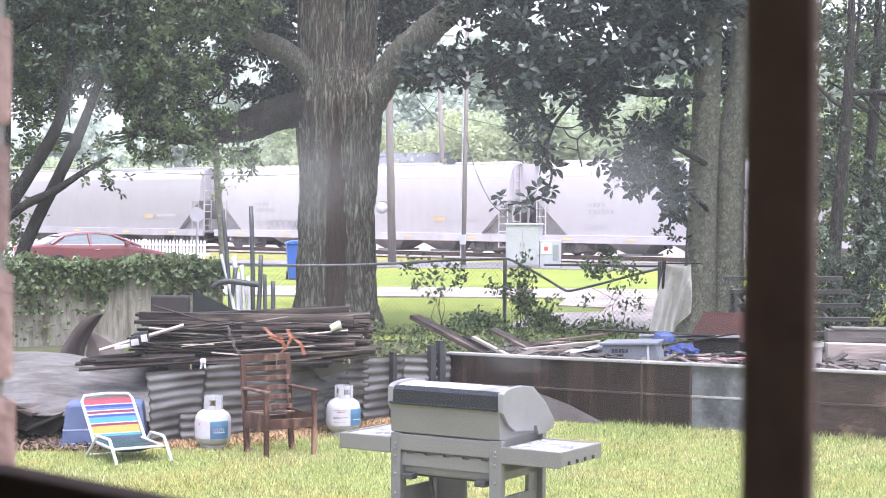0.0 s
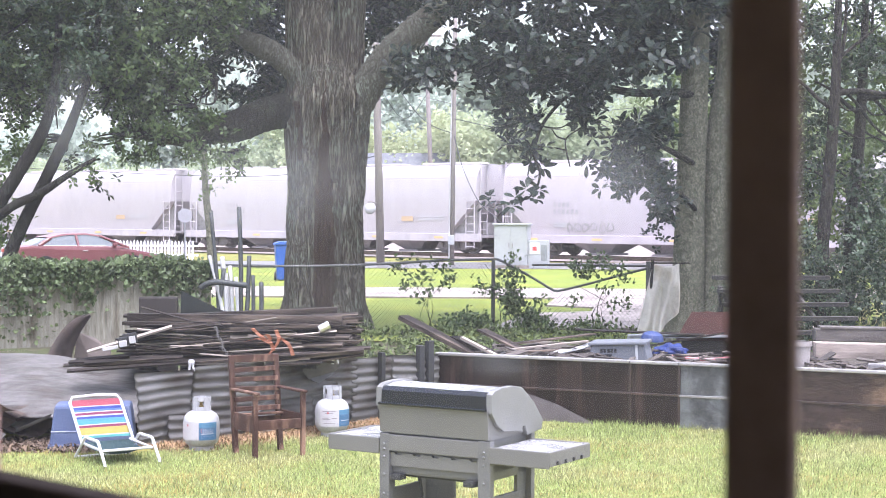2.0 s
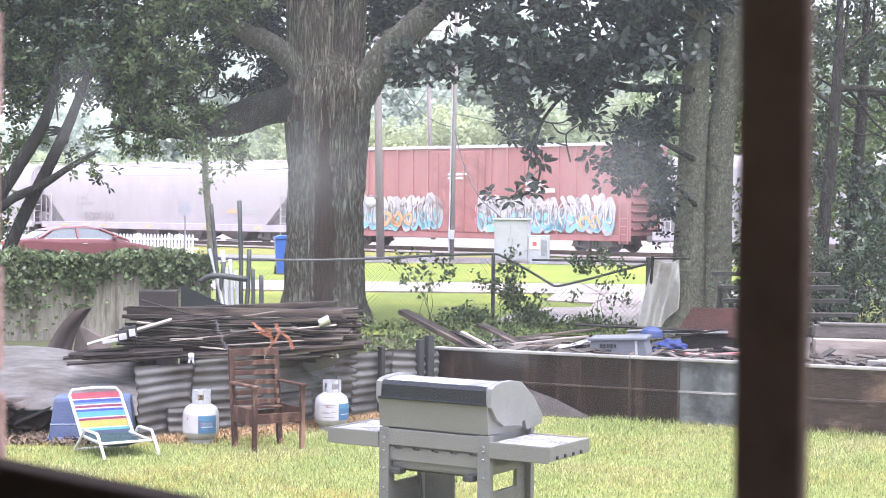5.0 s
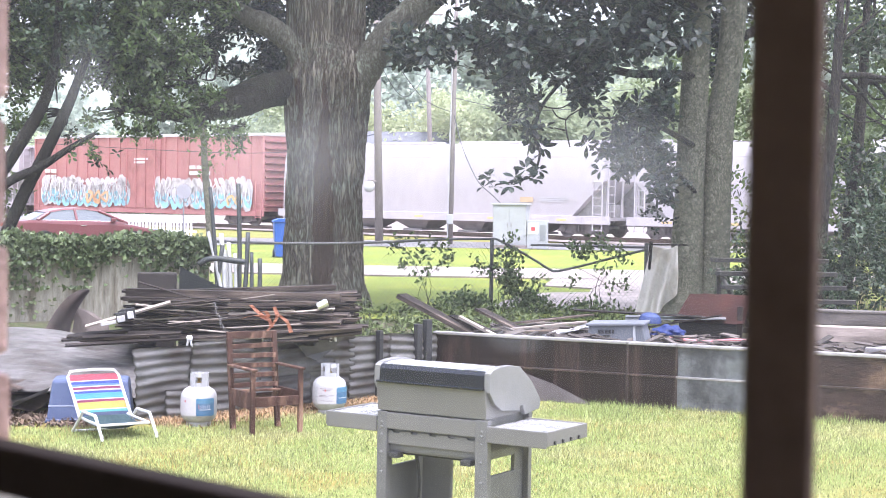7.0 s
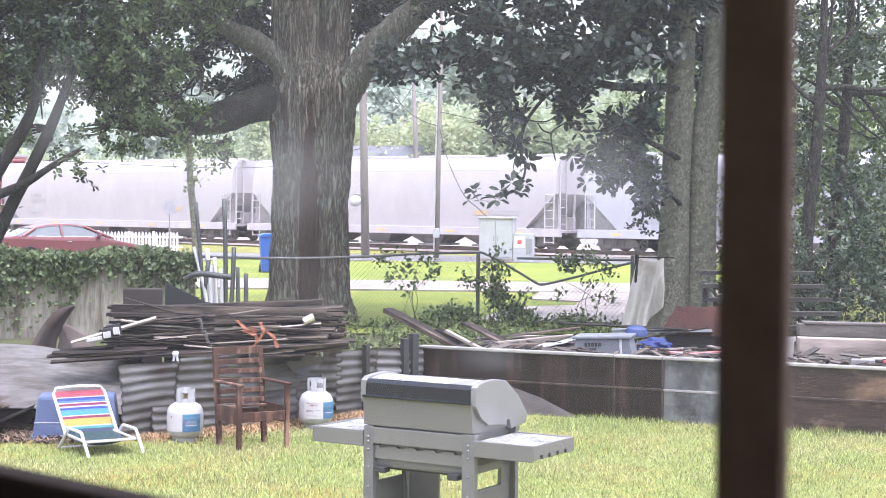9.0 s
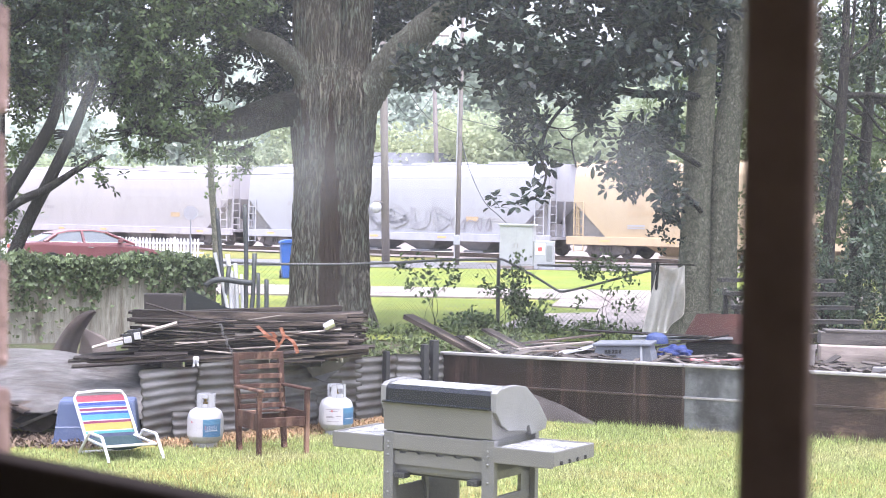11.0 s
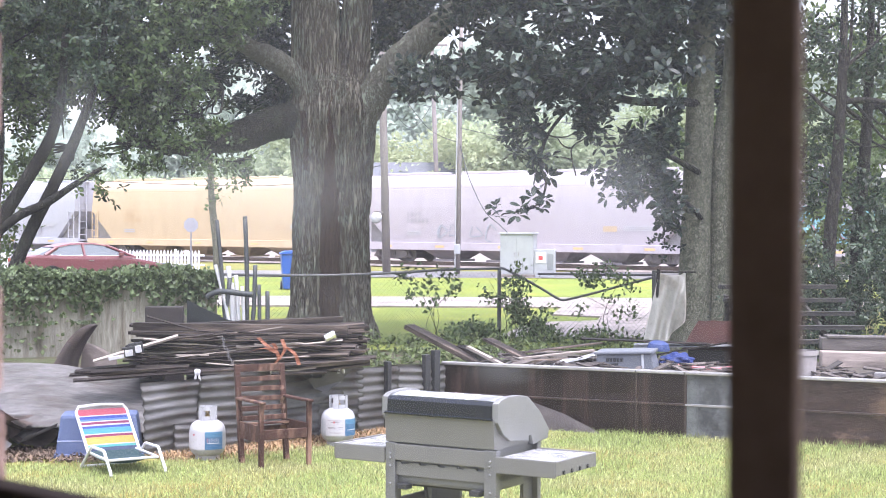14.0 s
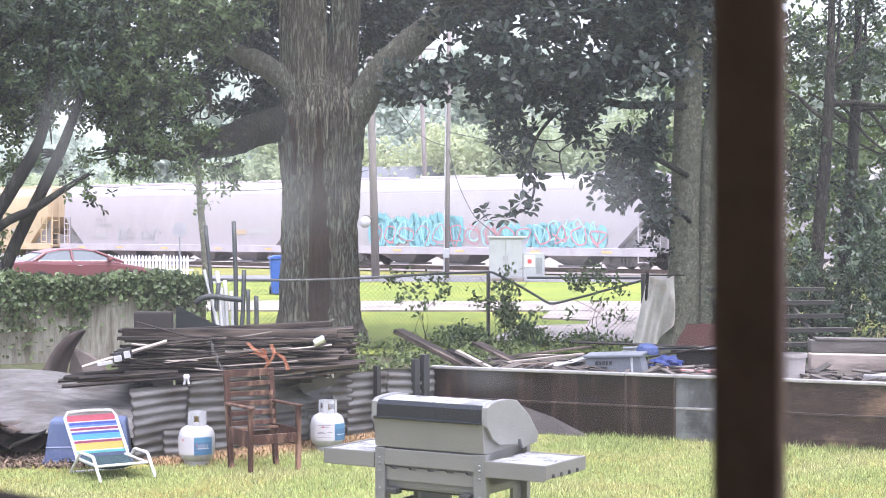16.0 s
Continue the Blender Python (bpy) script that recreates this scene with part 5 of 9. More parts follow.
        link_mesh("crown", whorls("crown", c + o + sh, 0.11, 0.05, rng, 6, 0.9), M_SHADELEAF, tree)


def far_woods():
    rng = np.random.default_rng(51)
    # rounded woods beyond the railway, a bluer row behind; mist paled into both leaf colours
    for name, m, dy, count, low, high, words in (("far_woods", M_WOODLAND, 0, 44, 7.5, 11.0, "yellow-green trees beyond the railway, haze in their colour"), ("distant_woods", M_DISTANT, 34, 56, 15.0, 19.0, "pale blue-green distant woods, mist in their colour")):
        blobs = []
        for i in range(count):
            x = -80 + i * 170 / count + rng.uniform(-1.5, 1.5)
            y = 128 - x * 0.35 + dy + rng.uniform(-5, 5)
            h = rng.uniform(low, high)
            if x < -20 - dy * 0.2:
                h *= 0.55
            w = rng.uniform(3.2, 4.8) * (1 + dy / 70)
            for j in range(14):
                a = rng.uniform(0, 6.28)
                u = rng.uniform(0.15, 1.0)
                r = w * rng.uniform(0.35, 0.6)
                blobs.append((x + math.cos(a) * w * 0.8 * (1.1 - u * 0.5), y + math.sin(a) * w * 0.5, h * u, r, r, r * 0.75))
        c = clumps(rng, blobs, 22 if dy == 0 else 13, 0.45, 8, 0.6)
        c = c[c[:, 2] > 0]
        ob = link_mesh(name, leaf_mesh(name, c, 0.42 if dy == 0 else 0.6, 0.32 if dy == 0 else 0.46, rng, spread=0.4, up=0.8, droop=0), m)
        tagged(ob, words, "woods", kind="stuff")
    # nearer scrub to the side
    blobs = []
    for i in range(14):
        blobs.append((7.6 + i * 0.85, 31 + rng.uniform(-1, 2), 0.9 + rng.uniform(0, 2.4), 0.9, 0.9, 1.0))
    for i in range(10):
        blobs.append((7.4 + i * 1.2, 34 + rng.uniform(-1, 2), 3.3 + rng.uniform(-1, 1.0), 1.1, 1.0, 1.1))
    for i in range(6):
        blobs.append((4.7 + i * 0.6, 34.5 + rng.uniform(-1, 1), 3.4 + rng.uniform(-0.4, 0.8), 0.6, 0.8, 0.8))
    for i in range(14):
        blobs.append((5.6 + i * 0.5, 35 + rng.uniform(-1, 1), 5.4 + rng.uniform(-0.7, 0.9), 0.7, 0.8, 0.8))
    c = clumps(rng, blobs, 40, 0.2, 3)
    c = c[c[:, 2] > 0.05]
    thick = []
    for i in range(30):
        thick.append((5.6 + (i % 10) * 0.42 + rng.uniform(-0.2, 0.2), 30.6 + rng.uniform(-0.6, 1.2), 0.25 + (i // 10) * 0.75 + rng.uniform(-0.2, 0.2), 0.5, 0.5, 0.55))
    t = clumps(rng, thick, 52, 0.16, 3)
    t = t[t[:, 2] > 0.04]
    ob = link_mesh("thicket", whorls("thicket", t, 0.13, 0.06, rng, 6, 0.9), mat("thicket_leaf", (0.11, 0.14, 0.052), 0.5, vary=0.2, bump=0, island=0.9, trans=0.3, spec=0.3))
    tagged(ob, "dense dull green thicket beside the yard", "shrubs", kind="stuff")
    bm = bmesh.new()
    r3 = random.Random(17)
    for i in range(110):
        x, y = r3.uniform(5.6, 8.6), r3.uniform(27.5, 30.0)
        h = r3.uniform(0.6, 1.7)
        tube(bm, [(x, y, 0), (x + r3.uniform(-0.1, 0.1), y, h * 0.5), (x + r3.uniform(-0.3, 0.3), y, h)], [0.008, 0.006, 0.003], 4, False)
    tagged(part("dry_stalks", bm, mat("dry_stalk", (0.36, 0.31, 0.17), 0.8, vary=0.3, bump=0, island=0.4)), "pale dry stalks in front of the thicket", "stalks", kind="stuff")
    brush = []
    for i in range(20):
        brush.append((4.7 + (i % 10) * 0.30 + rng.uniform(-0.2, 0.2), 24.6 + rng.uniform(-0.6, 2.4), 0.25 + rng.uniform(0, 0.8) + 0.6 * (i // 12), 0.45, 0.5, 0.5))
    d = clumps(rng, brush, 210, 0.13, 3)
    d = d[d[:, 2] > 0.05]
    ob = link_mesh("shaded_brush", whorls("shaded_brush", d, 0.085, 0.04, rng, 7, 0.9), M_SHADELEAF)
    tagged(ob, "brush behind the steps with shade in its leaf colour", "shrubs", kind="stuff")
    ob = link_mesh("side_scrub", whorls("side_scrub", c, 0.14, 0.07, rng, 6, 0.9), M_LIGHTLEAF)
    tagged(ob, "bright green scrub and saplings beside the yard", "shrubs", kind="stuff")
    blobs = []
    for i in range(9):
        blobs.append((-8.5 - i * 0.9, 30 + rng.uniform(-1, 1), 1.5 + rng.uniform(0, 3), 0.9, 0.9, 1.4))
    c = clumps(rng, blobs, 130, 0.2, 10)
    c = c[c[:, 2] > 0.05]
    ob = link_mesh("hedge", leaf_mesh("hedge", c, 0.13, 0.08, rng), M_LIGHTLEAF)
    tagged(ob, "leafy green hedge at the yard's edge", "hedge", kind="stuff")


oak()
magnolia()
left_tree()
right_tree()
far_woods()

# ---------------------------------------------------------------- raised beds of sheet metal
M_CORR = mat("galvanised_corrugated", (0.255, 0.25, 0.245), 0.62, 0.1, vary=0.5, scale=16, blotch=4.0, second=(0.085, 0.07, 0.06), amount=0.54, bump=0.3, stretch=(0.35, 0.35, 1))
M_BROWNMETAL = mat("brown_painted_metal", (0.044, 0.029, 0.026), 0.32, 0.1, vary=0.4, scale=11, blotch=1.9, second=(0.105, 0.068, 0.056), amount=0.42, bump=0.15, stretch=(4.5, 1, 0.4))
M_GREYMETAL = mat("galvanised_sheet", (0.31, 0.325, 0.335), 0.42, 0.4, vary=0.3, scale=9, blotch=3.0, second=(0.15, 0.15, 0.16), amount=0.55, bump=0.12)
M_RUSTMETAL = mat("rusty_metal", (0.085, 0.055, 0.046), 0.45, 0.1, vary=0.45, scale=9, blotch=2.0, second=(0.34, 0.22, 0.15), amount=0.44, bump=0.25, stretch=(0.7, 1, 1.3))
M_RIM = mat("bare_steel_rim", (0.36, 0.345, 0.34), 0.4, 0.4, vary=0.25, scale=12)
M_OLDWOOD = mat("old_dark_wood", (0.019, 0.0145, 0.0128), 0.85, vary=0.5, scale=16, blotch=5, second=(0.11, 0.085, 0.068), amount=0.40, bump=0.4, stretch=(0.15, 1, 1), random_tint=0.75, spec=0.25)
M_PALEWOOD = mat("pale_wood", (0.33, 0.28, 0.24), 0.8, vary=0.3, scale=14, blotch=3, bump=0.3, stretch=(0.15, 1, 1), random_tint=0.2)


def along(a, b):
    """The pose at a with x towards b, and the length."""
    d = Vector((b[0] - a[0], b[1] - a[1], 0))
    return Matrix.Translation((a[0], a[1], 0)) @ Matrix.Rotation(math.atan2(d.y, d.x), 4, "Z"), d.length


def metal_bed():
    """The long low wall of folded metal panels, two tiers, silver rim."""
    a, b = (-0.05, 16.85), (6.4, 13.93)
    m, L = along(a, b)
    bed = empty("metal_planter_wall", m)
    tagged(bed, "low wall of dark brown and galvanised metal panels with silver rim", "planter")
    joints = [0, 2.07, 2.56, 3.55, 4.86, 6.2, L]
    mats = [M_BROWNMETAL, M_BROWNMETAL, M_GREYMETAL, M_RUSTMETAL, M_RUSTMETAL, M_BROWNMETAL]
    rng = np.random.default_rng(3)
    for i in range(len(joints) - 1):
        x0, x1 = joints[i] + 0.004, joints[i + 1] - 0.004
        for z0, z1, off in ((0.0, 0.30, 0.008), (0.315, 0.60, 0.0)):
            bm = bmesh.new()
            nx = max(3, int((x1 - x0) / 0.12))
            grid = [[bm.verts.new((x0 + (x1 - x0) * k / nx, -off + 0.006 * noise.noise((k * 0.35 + i * 9, z0 * 9 + j * 0.6, 1)), z0 + (z1 - z0) * j / 4)) for k in range(nx + 1)] for j in range(5)]
            for r0, r1 in zip(grid, grid[1:]):
                for k in range(nx):
                    bm.faces.new((r0[k], r0[k + 1], r1[k + 1], r1[k]))
            bmesh.ops.solidify(bm, geom=bm.faces[:], thickness=0.006)
            part("panel", bm, mats[i], bed)
        part("seam_strip", one_box(x0, x1, -0.022, 0.004, 0.296, 0.318, bevel=0.003), M_BROWNMETAL if i != 2 else M_RIM, bed)
        part("rim", one_box(x0, x1, -0.035, 0.05, 0.598, 0.628, bevel=0.008), M_RIM, bed)
        if i:
            part("joint_strip", one_box(x0 - 0.018, x0 + 0.010, -0.014, 0.0, 0.02, 0.598, bevel=0.003), M_BROWNMETAL if i != 3 else M_GREYMETAL, bed)
    part("back_board", one_box(0, L, 0.05, 0.09, 0, 0.56), M_OLDWOOD, bed)
    bm = bmesh.new()
    bm.faces.new([bm.verts.new(p) for p in ((0.55, -0.12, 0.0), (1.74, -0.12, 0.0), (1.72, -0.115, 0.02), (1.34, -0.06, 0.17), (1.0, -0.035, 0.265), (0.55, -0.03, 0.285))])
    bmesh.ops.solidify(bm, geom=bm.faces[:], thickness=0.004)
    ob = part("leaning_sheet", bm, mat("dull_grey_sheet", (0.19, 0.165, 0.155), 0.45, 0.2, vary=0.2, scale=7))
    ob.matrix_basis = m
    tagged(ob, "dull grey sheet offcut leaning on the planter wall", "metal sheet")
    bm = bmesh.new()
    nx, ny = 40, 14
    grid = [[bm.verts.new((0.02 + (L - 0.04) * i / nx, 0.1 + j * 0.22, 0.50 + 0.06 * noise.noise((i * 0.4, j * 0.5, 2)) - (0.5 if j == ny else 0))) for i in range(nx + 1)] for j in range(ny + 1)]
    for r0, r1 in zip(grid, grid[1:]):
        for k in range(nx):
            bm.faces.new((r0[k], r0[k + 1], r1[k + 1], r1[k]))
    ob = part("soil_fill", bm, mat("soil", (0.055, 0.045, 0.035), 0.95, vary=0.4, scale=10, bump=0.6, bump_scale=25), smooth=True)
    ob.matrix_basis = m
    tagged(ob, "dark soil and leaf litter filling the planter", "soil", kind="structure")


def corrugated(bm, L, H, pitch=0.085, amp=0.019, wobble=0.02, seed=0, nx=24, thick=0.003, sag=0.0, lean=0.0):
    """A sheet with level ridges, a little buckled."""
    nz = int(H / pitch * 6)
    grid = []
    for j in range(nz + 1):
        z = H * j / nz
        row = []
        for i in range(nx + 1):
            x = L * i / nx
            w = wobble * noise.noise((x * 1.3, z * 2.2, seed)) * 2
            row.append(bm.verts.new((x, amp * (0.75 + 0.5 * noise.noise((x * 1.7, z * 4, seed + 3))) * math.sin(2 * math.pi * z / pitch + 1.6 * noise.noise((x * 1.1, z * 2.5, seed + 9))) + w + lean * z, z * (1 - sag * noise.noise((x * 0.9, 0, seed)) * (z / H)) + 0.02 * noise.noise((x * 1.1, 5, seed)) * (z / H))))
        grid.append(row)
    for r0, r1 in zip(grid, grid[1:]):
        for i in range(nx):
            bm.faces.new((r0[i], r0[i + 1], r1[i + 1], r1[i]))
    bmesh.ops.solidify(bm, geom=bm.faces[:], thickness=thick)


def corrugated_bed():
    a, b = (-2.62, 14.28), (-0.05, 16.80)
    m, L = along(a, b)
    bed = empty("corrugated_planter_wall", m)
    tagged(bed, "dented corrugated iron skirt round the plank stack", "planter")
    for i, (x0, x1, h, z, tip, pitch, amp) in enumerate(((0, 0.62, 0.64, 0, 1.4, 0.085, 0.015), (0.55, 1.35, 0.67, 0, -1.0, 0.082, 0.016), (1.28, 1.95, 0.62, 0.01, 1.8, 0.088, 0.014), (1.9, 2.5, 0.66, 0, -1.6, 0.083, 0.016),
                                                       (2.44, 3.0, 0.63, 0, 1.2, 0.085, 0.015), (2.95, L, 0.64, 0, -0.6, 0.085, 0.016), (0.30, 0.85, 0.26, 0, -2.4, 0.080, 0.012), (1.45, 2.25, 0.24, 0.30, 3.0, 0.086, 0.012))):
        bm = bmesh.new()
        corrugated(bm, x1 - x0, h, pitch=pitch, amp=amp, seed=i * 7.0, wobble=0.034, sag=0.07)
        ob = part("corrugated_sheet", bm, M_CORR, bed, smooth=True)
        ob.matrix_basis = pose(x0, -0.014 * (i % 3) - (0.03 if i > 5 else 0), z, 0, -tip, 0)
    for x, h, w in ((2.78, 0.68, 0.05), (3.30, 0.72, 0.07), (3.43, 0.76, 0.08)):
        part("post", one_box(x - w / 2, x + w / 2, -0.11, -0.05, 0, h, bevel=0.006), mat("black_post", (0.03, 0.03, 0.032), 0.7, vary=0.3), bed)
    bm = bmesh.new()
    pts = [(-0.34, 0.0), (0.36, 0.05), (0.20, -0.10), (-0.02, -0.20), (-0.12, -0.15), (-0.24, -0.05)]
    vs = [bm.verts.new((1.95 + x, -0.10 - 0.04 * (k % 2), 0.63 + z)) for k, (x, z) in enumerate(pts)]
    bm.faces.new(vs)
    bmesh.ops.triangulate(bm, faces=bm.faces[:])
    bmesh.ops.solidify(bm, geom=bm.faces[:], thickness=0.004)
    part("torn_flap", bm, mat("creased_dark_sheet", (0.10, 0.096, 0.092), 0.6, 0.2, vary=0.4, scale=10), bed)


def plank(name, L, w, h, parent, m, material, src={}):
    """A sawn board; equal boards share their mesh."""
    key = (round(L, 1), round(w, 2), round(h, 3), material.name)
    if key in src:
        return share(name, src[key], parent, m)
    ob = part(name, one_box(-key[0] / 2, key[0] / 2, -key[1] / 2, key[1] / 2, -key[2] / 2, key[2] / 2), material, parent)
    ob.matrix_basis = m
    src[key] = ob
    return ob


def wood_pile():
    pile = empty("plank_stack", pose(-2.05, 16.0, 0))
    tagged(pile, "untidy stack of weathered dark planks on trestles", "plank stack")
    rng = random.Random(8)
    # trestles coloured near black to pass as the shadow below the stack
    dim = mat("shadow_dark_trestle_wood", (0.018, 0.015, 0.013), 0.9, vary=0.4, scale=12, bump=0.3)
    for x in (-0.85, 0.0, 0.85):
        for y in (-0.1, 0.6):
            part("trestle_leg", one_box(x - 0.05, x + 0.05, y - 0.05, y + 0.05, 0, 0.60), dim, pile)
        part("trestle_beam", one_box(x - 0.05, x + 0.05, -0.75, 0.75, 0.60, 0.66), dim, pile)
    z = 0.68
    for layer in range(12):
        k = 12 - layer // 3
        for i in range(k):
            L = rng.choice([0.9, 1.3, 1.6, 1.8, 2.0, 2.2])
            if layer > 6:
                L = rng.choice([1.6, 2.0, 2.2])
            w = rng.choice([0.03, 0.045, 0.06, 0.09])
            y = -0.78 + 1.5 * (i + 0.5) / k + rng.uniform(-0.05, 0.05) + layer * 0.02
            x = 0.14 + rng.uniform(-0.5, 0.5) * (2.3 - L)
            mt = M_OLDWOOD if rng.random() > 0.03 else M_PALEWOOD
            plank("plank", L, w, rng.choice([0.012, 0.016, 0.022]), pile, pose(x, y, z + rng.uniform(-0.010, 0.014), rng.uniform(-18, 18), rng.uniform(-3.2, 3.2), rng.choice([-1, 1]) * rng.uniform(0, 1) ** 2 * 16), mt)
        z += 0.0275
    # heavy timbers on top
    for x, y, zz, L, h, ry, rz in ((0.12, -0.5, 1.045, 2.0, 0.075, 0.6, 1), (0.30, -0.1, 1.075, 1.5, 0.05, -2.6, 3), (0.05, -0.66, 1.0, 1.9, 0.03, 0.5, -1), (0.55, -0.72, 0.985, 0.9, 0.02, -1.5, 4)):
        plank("timber", L, 0.16, h, pile, pose(x, y, zz, 0, ry, rz), M_OLDWOOD)
    # long low boards in front, sticking out
    for x, y, zz, L, ry, rz, mt in ((0.0, -0.86, 0.70, 2.5, -3.4, -2, M_OLDWOOD), (-0.10, -0.93, 0.665, 0.8, -1.2, 2, M_PALEWOOD), (0.0, -0.95, 0.69, 2.7, -4.2, 2, M_OLDWOOD), (0.1, -0.8, 0.745, 2.6, -2.4, 0, M_OLDWOOD), (0.55, -0.9, 0.70, 0.6, -3, 2, M_PALEWOOD),
                                    (-0.80, -0.88, 0.875, 0.75, -17, 4, M_PALEWOOD), (-1.0, -0.9, 0.655, 0.8, -3.0, 1, M_OLDWOOD), (-0.95, -0.84, 0.71, 0.7, -5.5, 3, M_OLDWOOD), (-1.05, -0.92, 0.675, 0.6, -1.5, -3, M_OLDWOOD), (-0.75, -0.95, 0.69, 0.9, -4.0, 0, M_OLDWOOD), (0.9, -0.9, 0.735, 0.9, -5.5, 2, M_OLDWOOD), (1.0, -0.88, 0.70, 0.7, -8.0, -2, M_OLDWOOD), (0.7, -0.94, 0.665, 0.5, -2.0, 3, M_OLDWOOD)):
        plank("board", L, 0.05, 0.018, pile, pose(x, y, zz, 20, ry, rz), mt)
    # ragged thin laths
    for i in range(190):
        L = rng.choice([0.3, 0.5, 0.7, 0.9, 1.2])
        up = rng.uniform(0, 1)
        room = 1.15 - 0.25 * up - L / 2
        plank("lath", L, rng.choice([0.02, 0.03]), rng.choice([0.008, 0.012]), pile, pose(0.14 + rng.uniform(-room, room), rng.uniform(-0.88, -0.62) + 0.06 * up, 0.70 + 0.30 * up, rng.uniform(-40, 40), rng.uniform(-7, 6) + (rng.uniform(-14, 14) if rng.random() < 0.15 else 0), rng.uniform(-9, 9)), M_OLDWOOD if rng.random() > 0.2 else M_PALEWOOD)


metal_bed()
corrugated_bed()
wood_pile()


# ---------------------------------------------------------------- fence and ivy wall
def fence():
    f = empty("chain_link_fence")
    tagged(f, "old grey chain-link fence with bent top rail", "fence")
    steel = mat("fence_steel", (0.13, 0.13, 0.13), 0.6, 0.4, vary=0.3, scale=10)
    line = [(-4.4, 27.3), (-1.0, 27.62), (0.9, 28.6), (3.45, 27.6)]
    for x, y in ((-4.3, 27.3), (0.9, 28.6), (3.45, 27.6)):
        part("post", one_tube([(x, y, 0), (x, y, 1.27)], 0.035 if x > 0 else 0.03, 8), steel, f)
    rail = curve_pts([(-4.4, 27.3, 1.20), (-2.4, 27.45, 1.17), (-1.0, 27.62, 1.21), (0.0, 28.1, 1.26), (0.9, 28.6, 1.27)], 8)
    part("top_rail", one_tube(rail, 0.022, 8), steel, f)
    bent = curve_pts([(0.9, 28.6, 1.27), (1.02, 28.55, 1.25), (1.5, 28.36, 1.0), (1.88, 28.22, 0.775), (1.97, 28.19, 0.75), (2.08, 28.14, 0.765), (2.5, 27.98, 0.88), (3.0, 27.8, 1.03), (3.45, 27.6, 1.16)], 6)
    part("bent_rail", one_tube(bent, 0.022, 8), steel, f)
    part("loose_rail", one_tube([(1.55, 28.2, 1.19), (3.45, 27.75, 1.19)], 0.02, 8), steel, f)
    # woven wire
    bm = bmesh.new()
    dist = [0]
    for a, b in zip(line, line[1:]):
        dist.append(dist[-1] + math.dist(a, b))

    def at(s, z):
        s = min(max(s, 0), dist[-1])
        return (float(np.interp(s, dist, [p[0] for p in line])), float(np.interp(s, dist, [p[1] for p in line])), z)

    H = 1.19
    w = 0.0023
    s = -H
    while s < dist[-1]:
        for sg in (1, -1):
            pts = []
            for k in range(7):
                z = H * k / 6
                ss = s + z if sg > 0 else s + H - z
                if 0 <= ss <= dist[-1]:
                    top = 1.19 if ss < dist[2] else 0.86
                    if z <= top:
                        pts.append(at(ss, z + 0.02))
            if len(pts) > 1:
                tube(bm, pts, w, 3, False)
        s += 0.085
    part("wire_mesh", bm, steel, f)


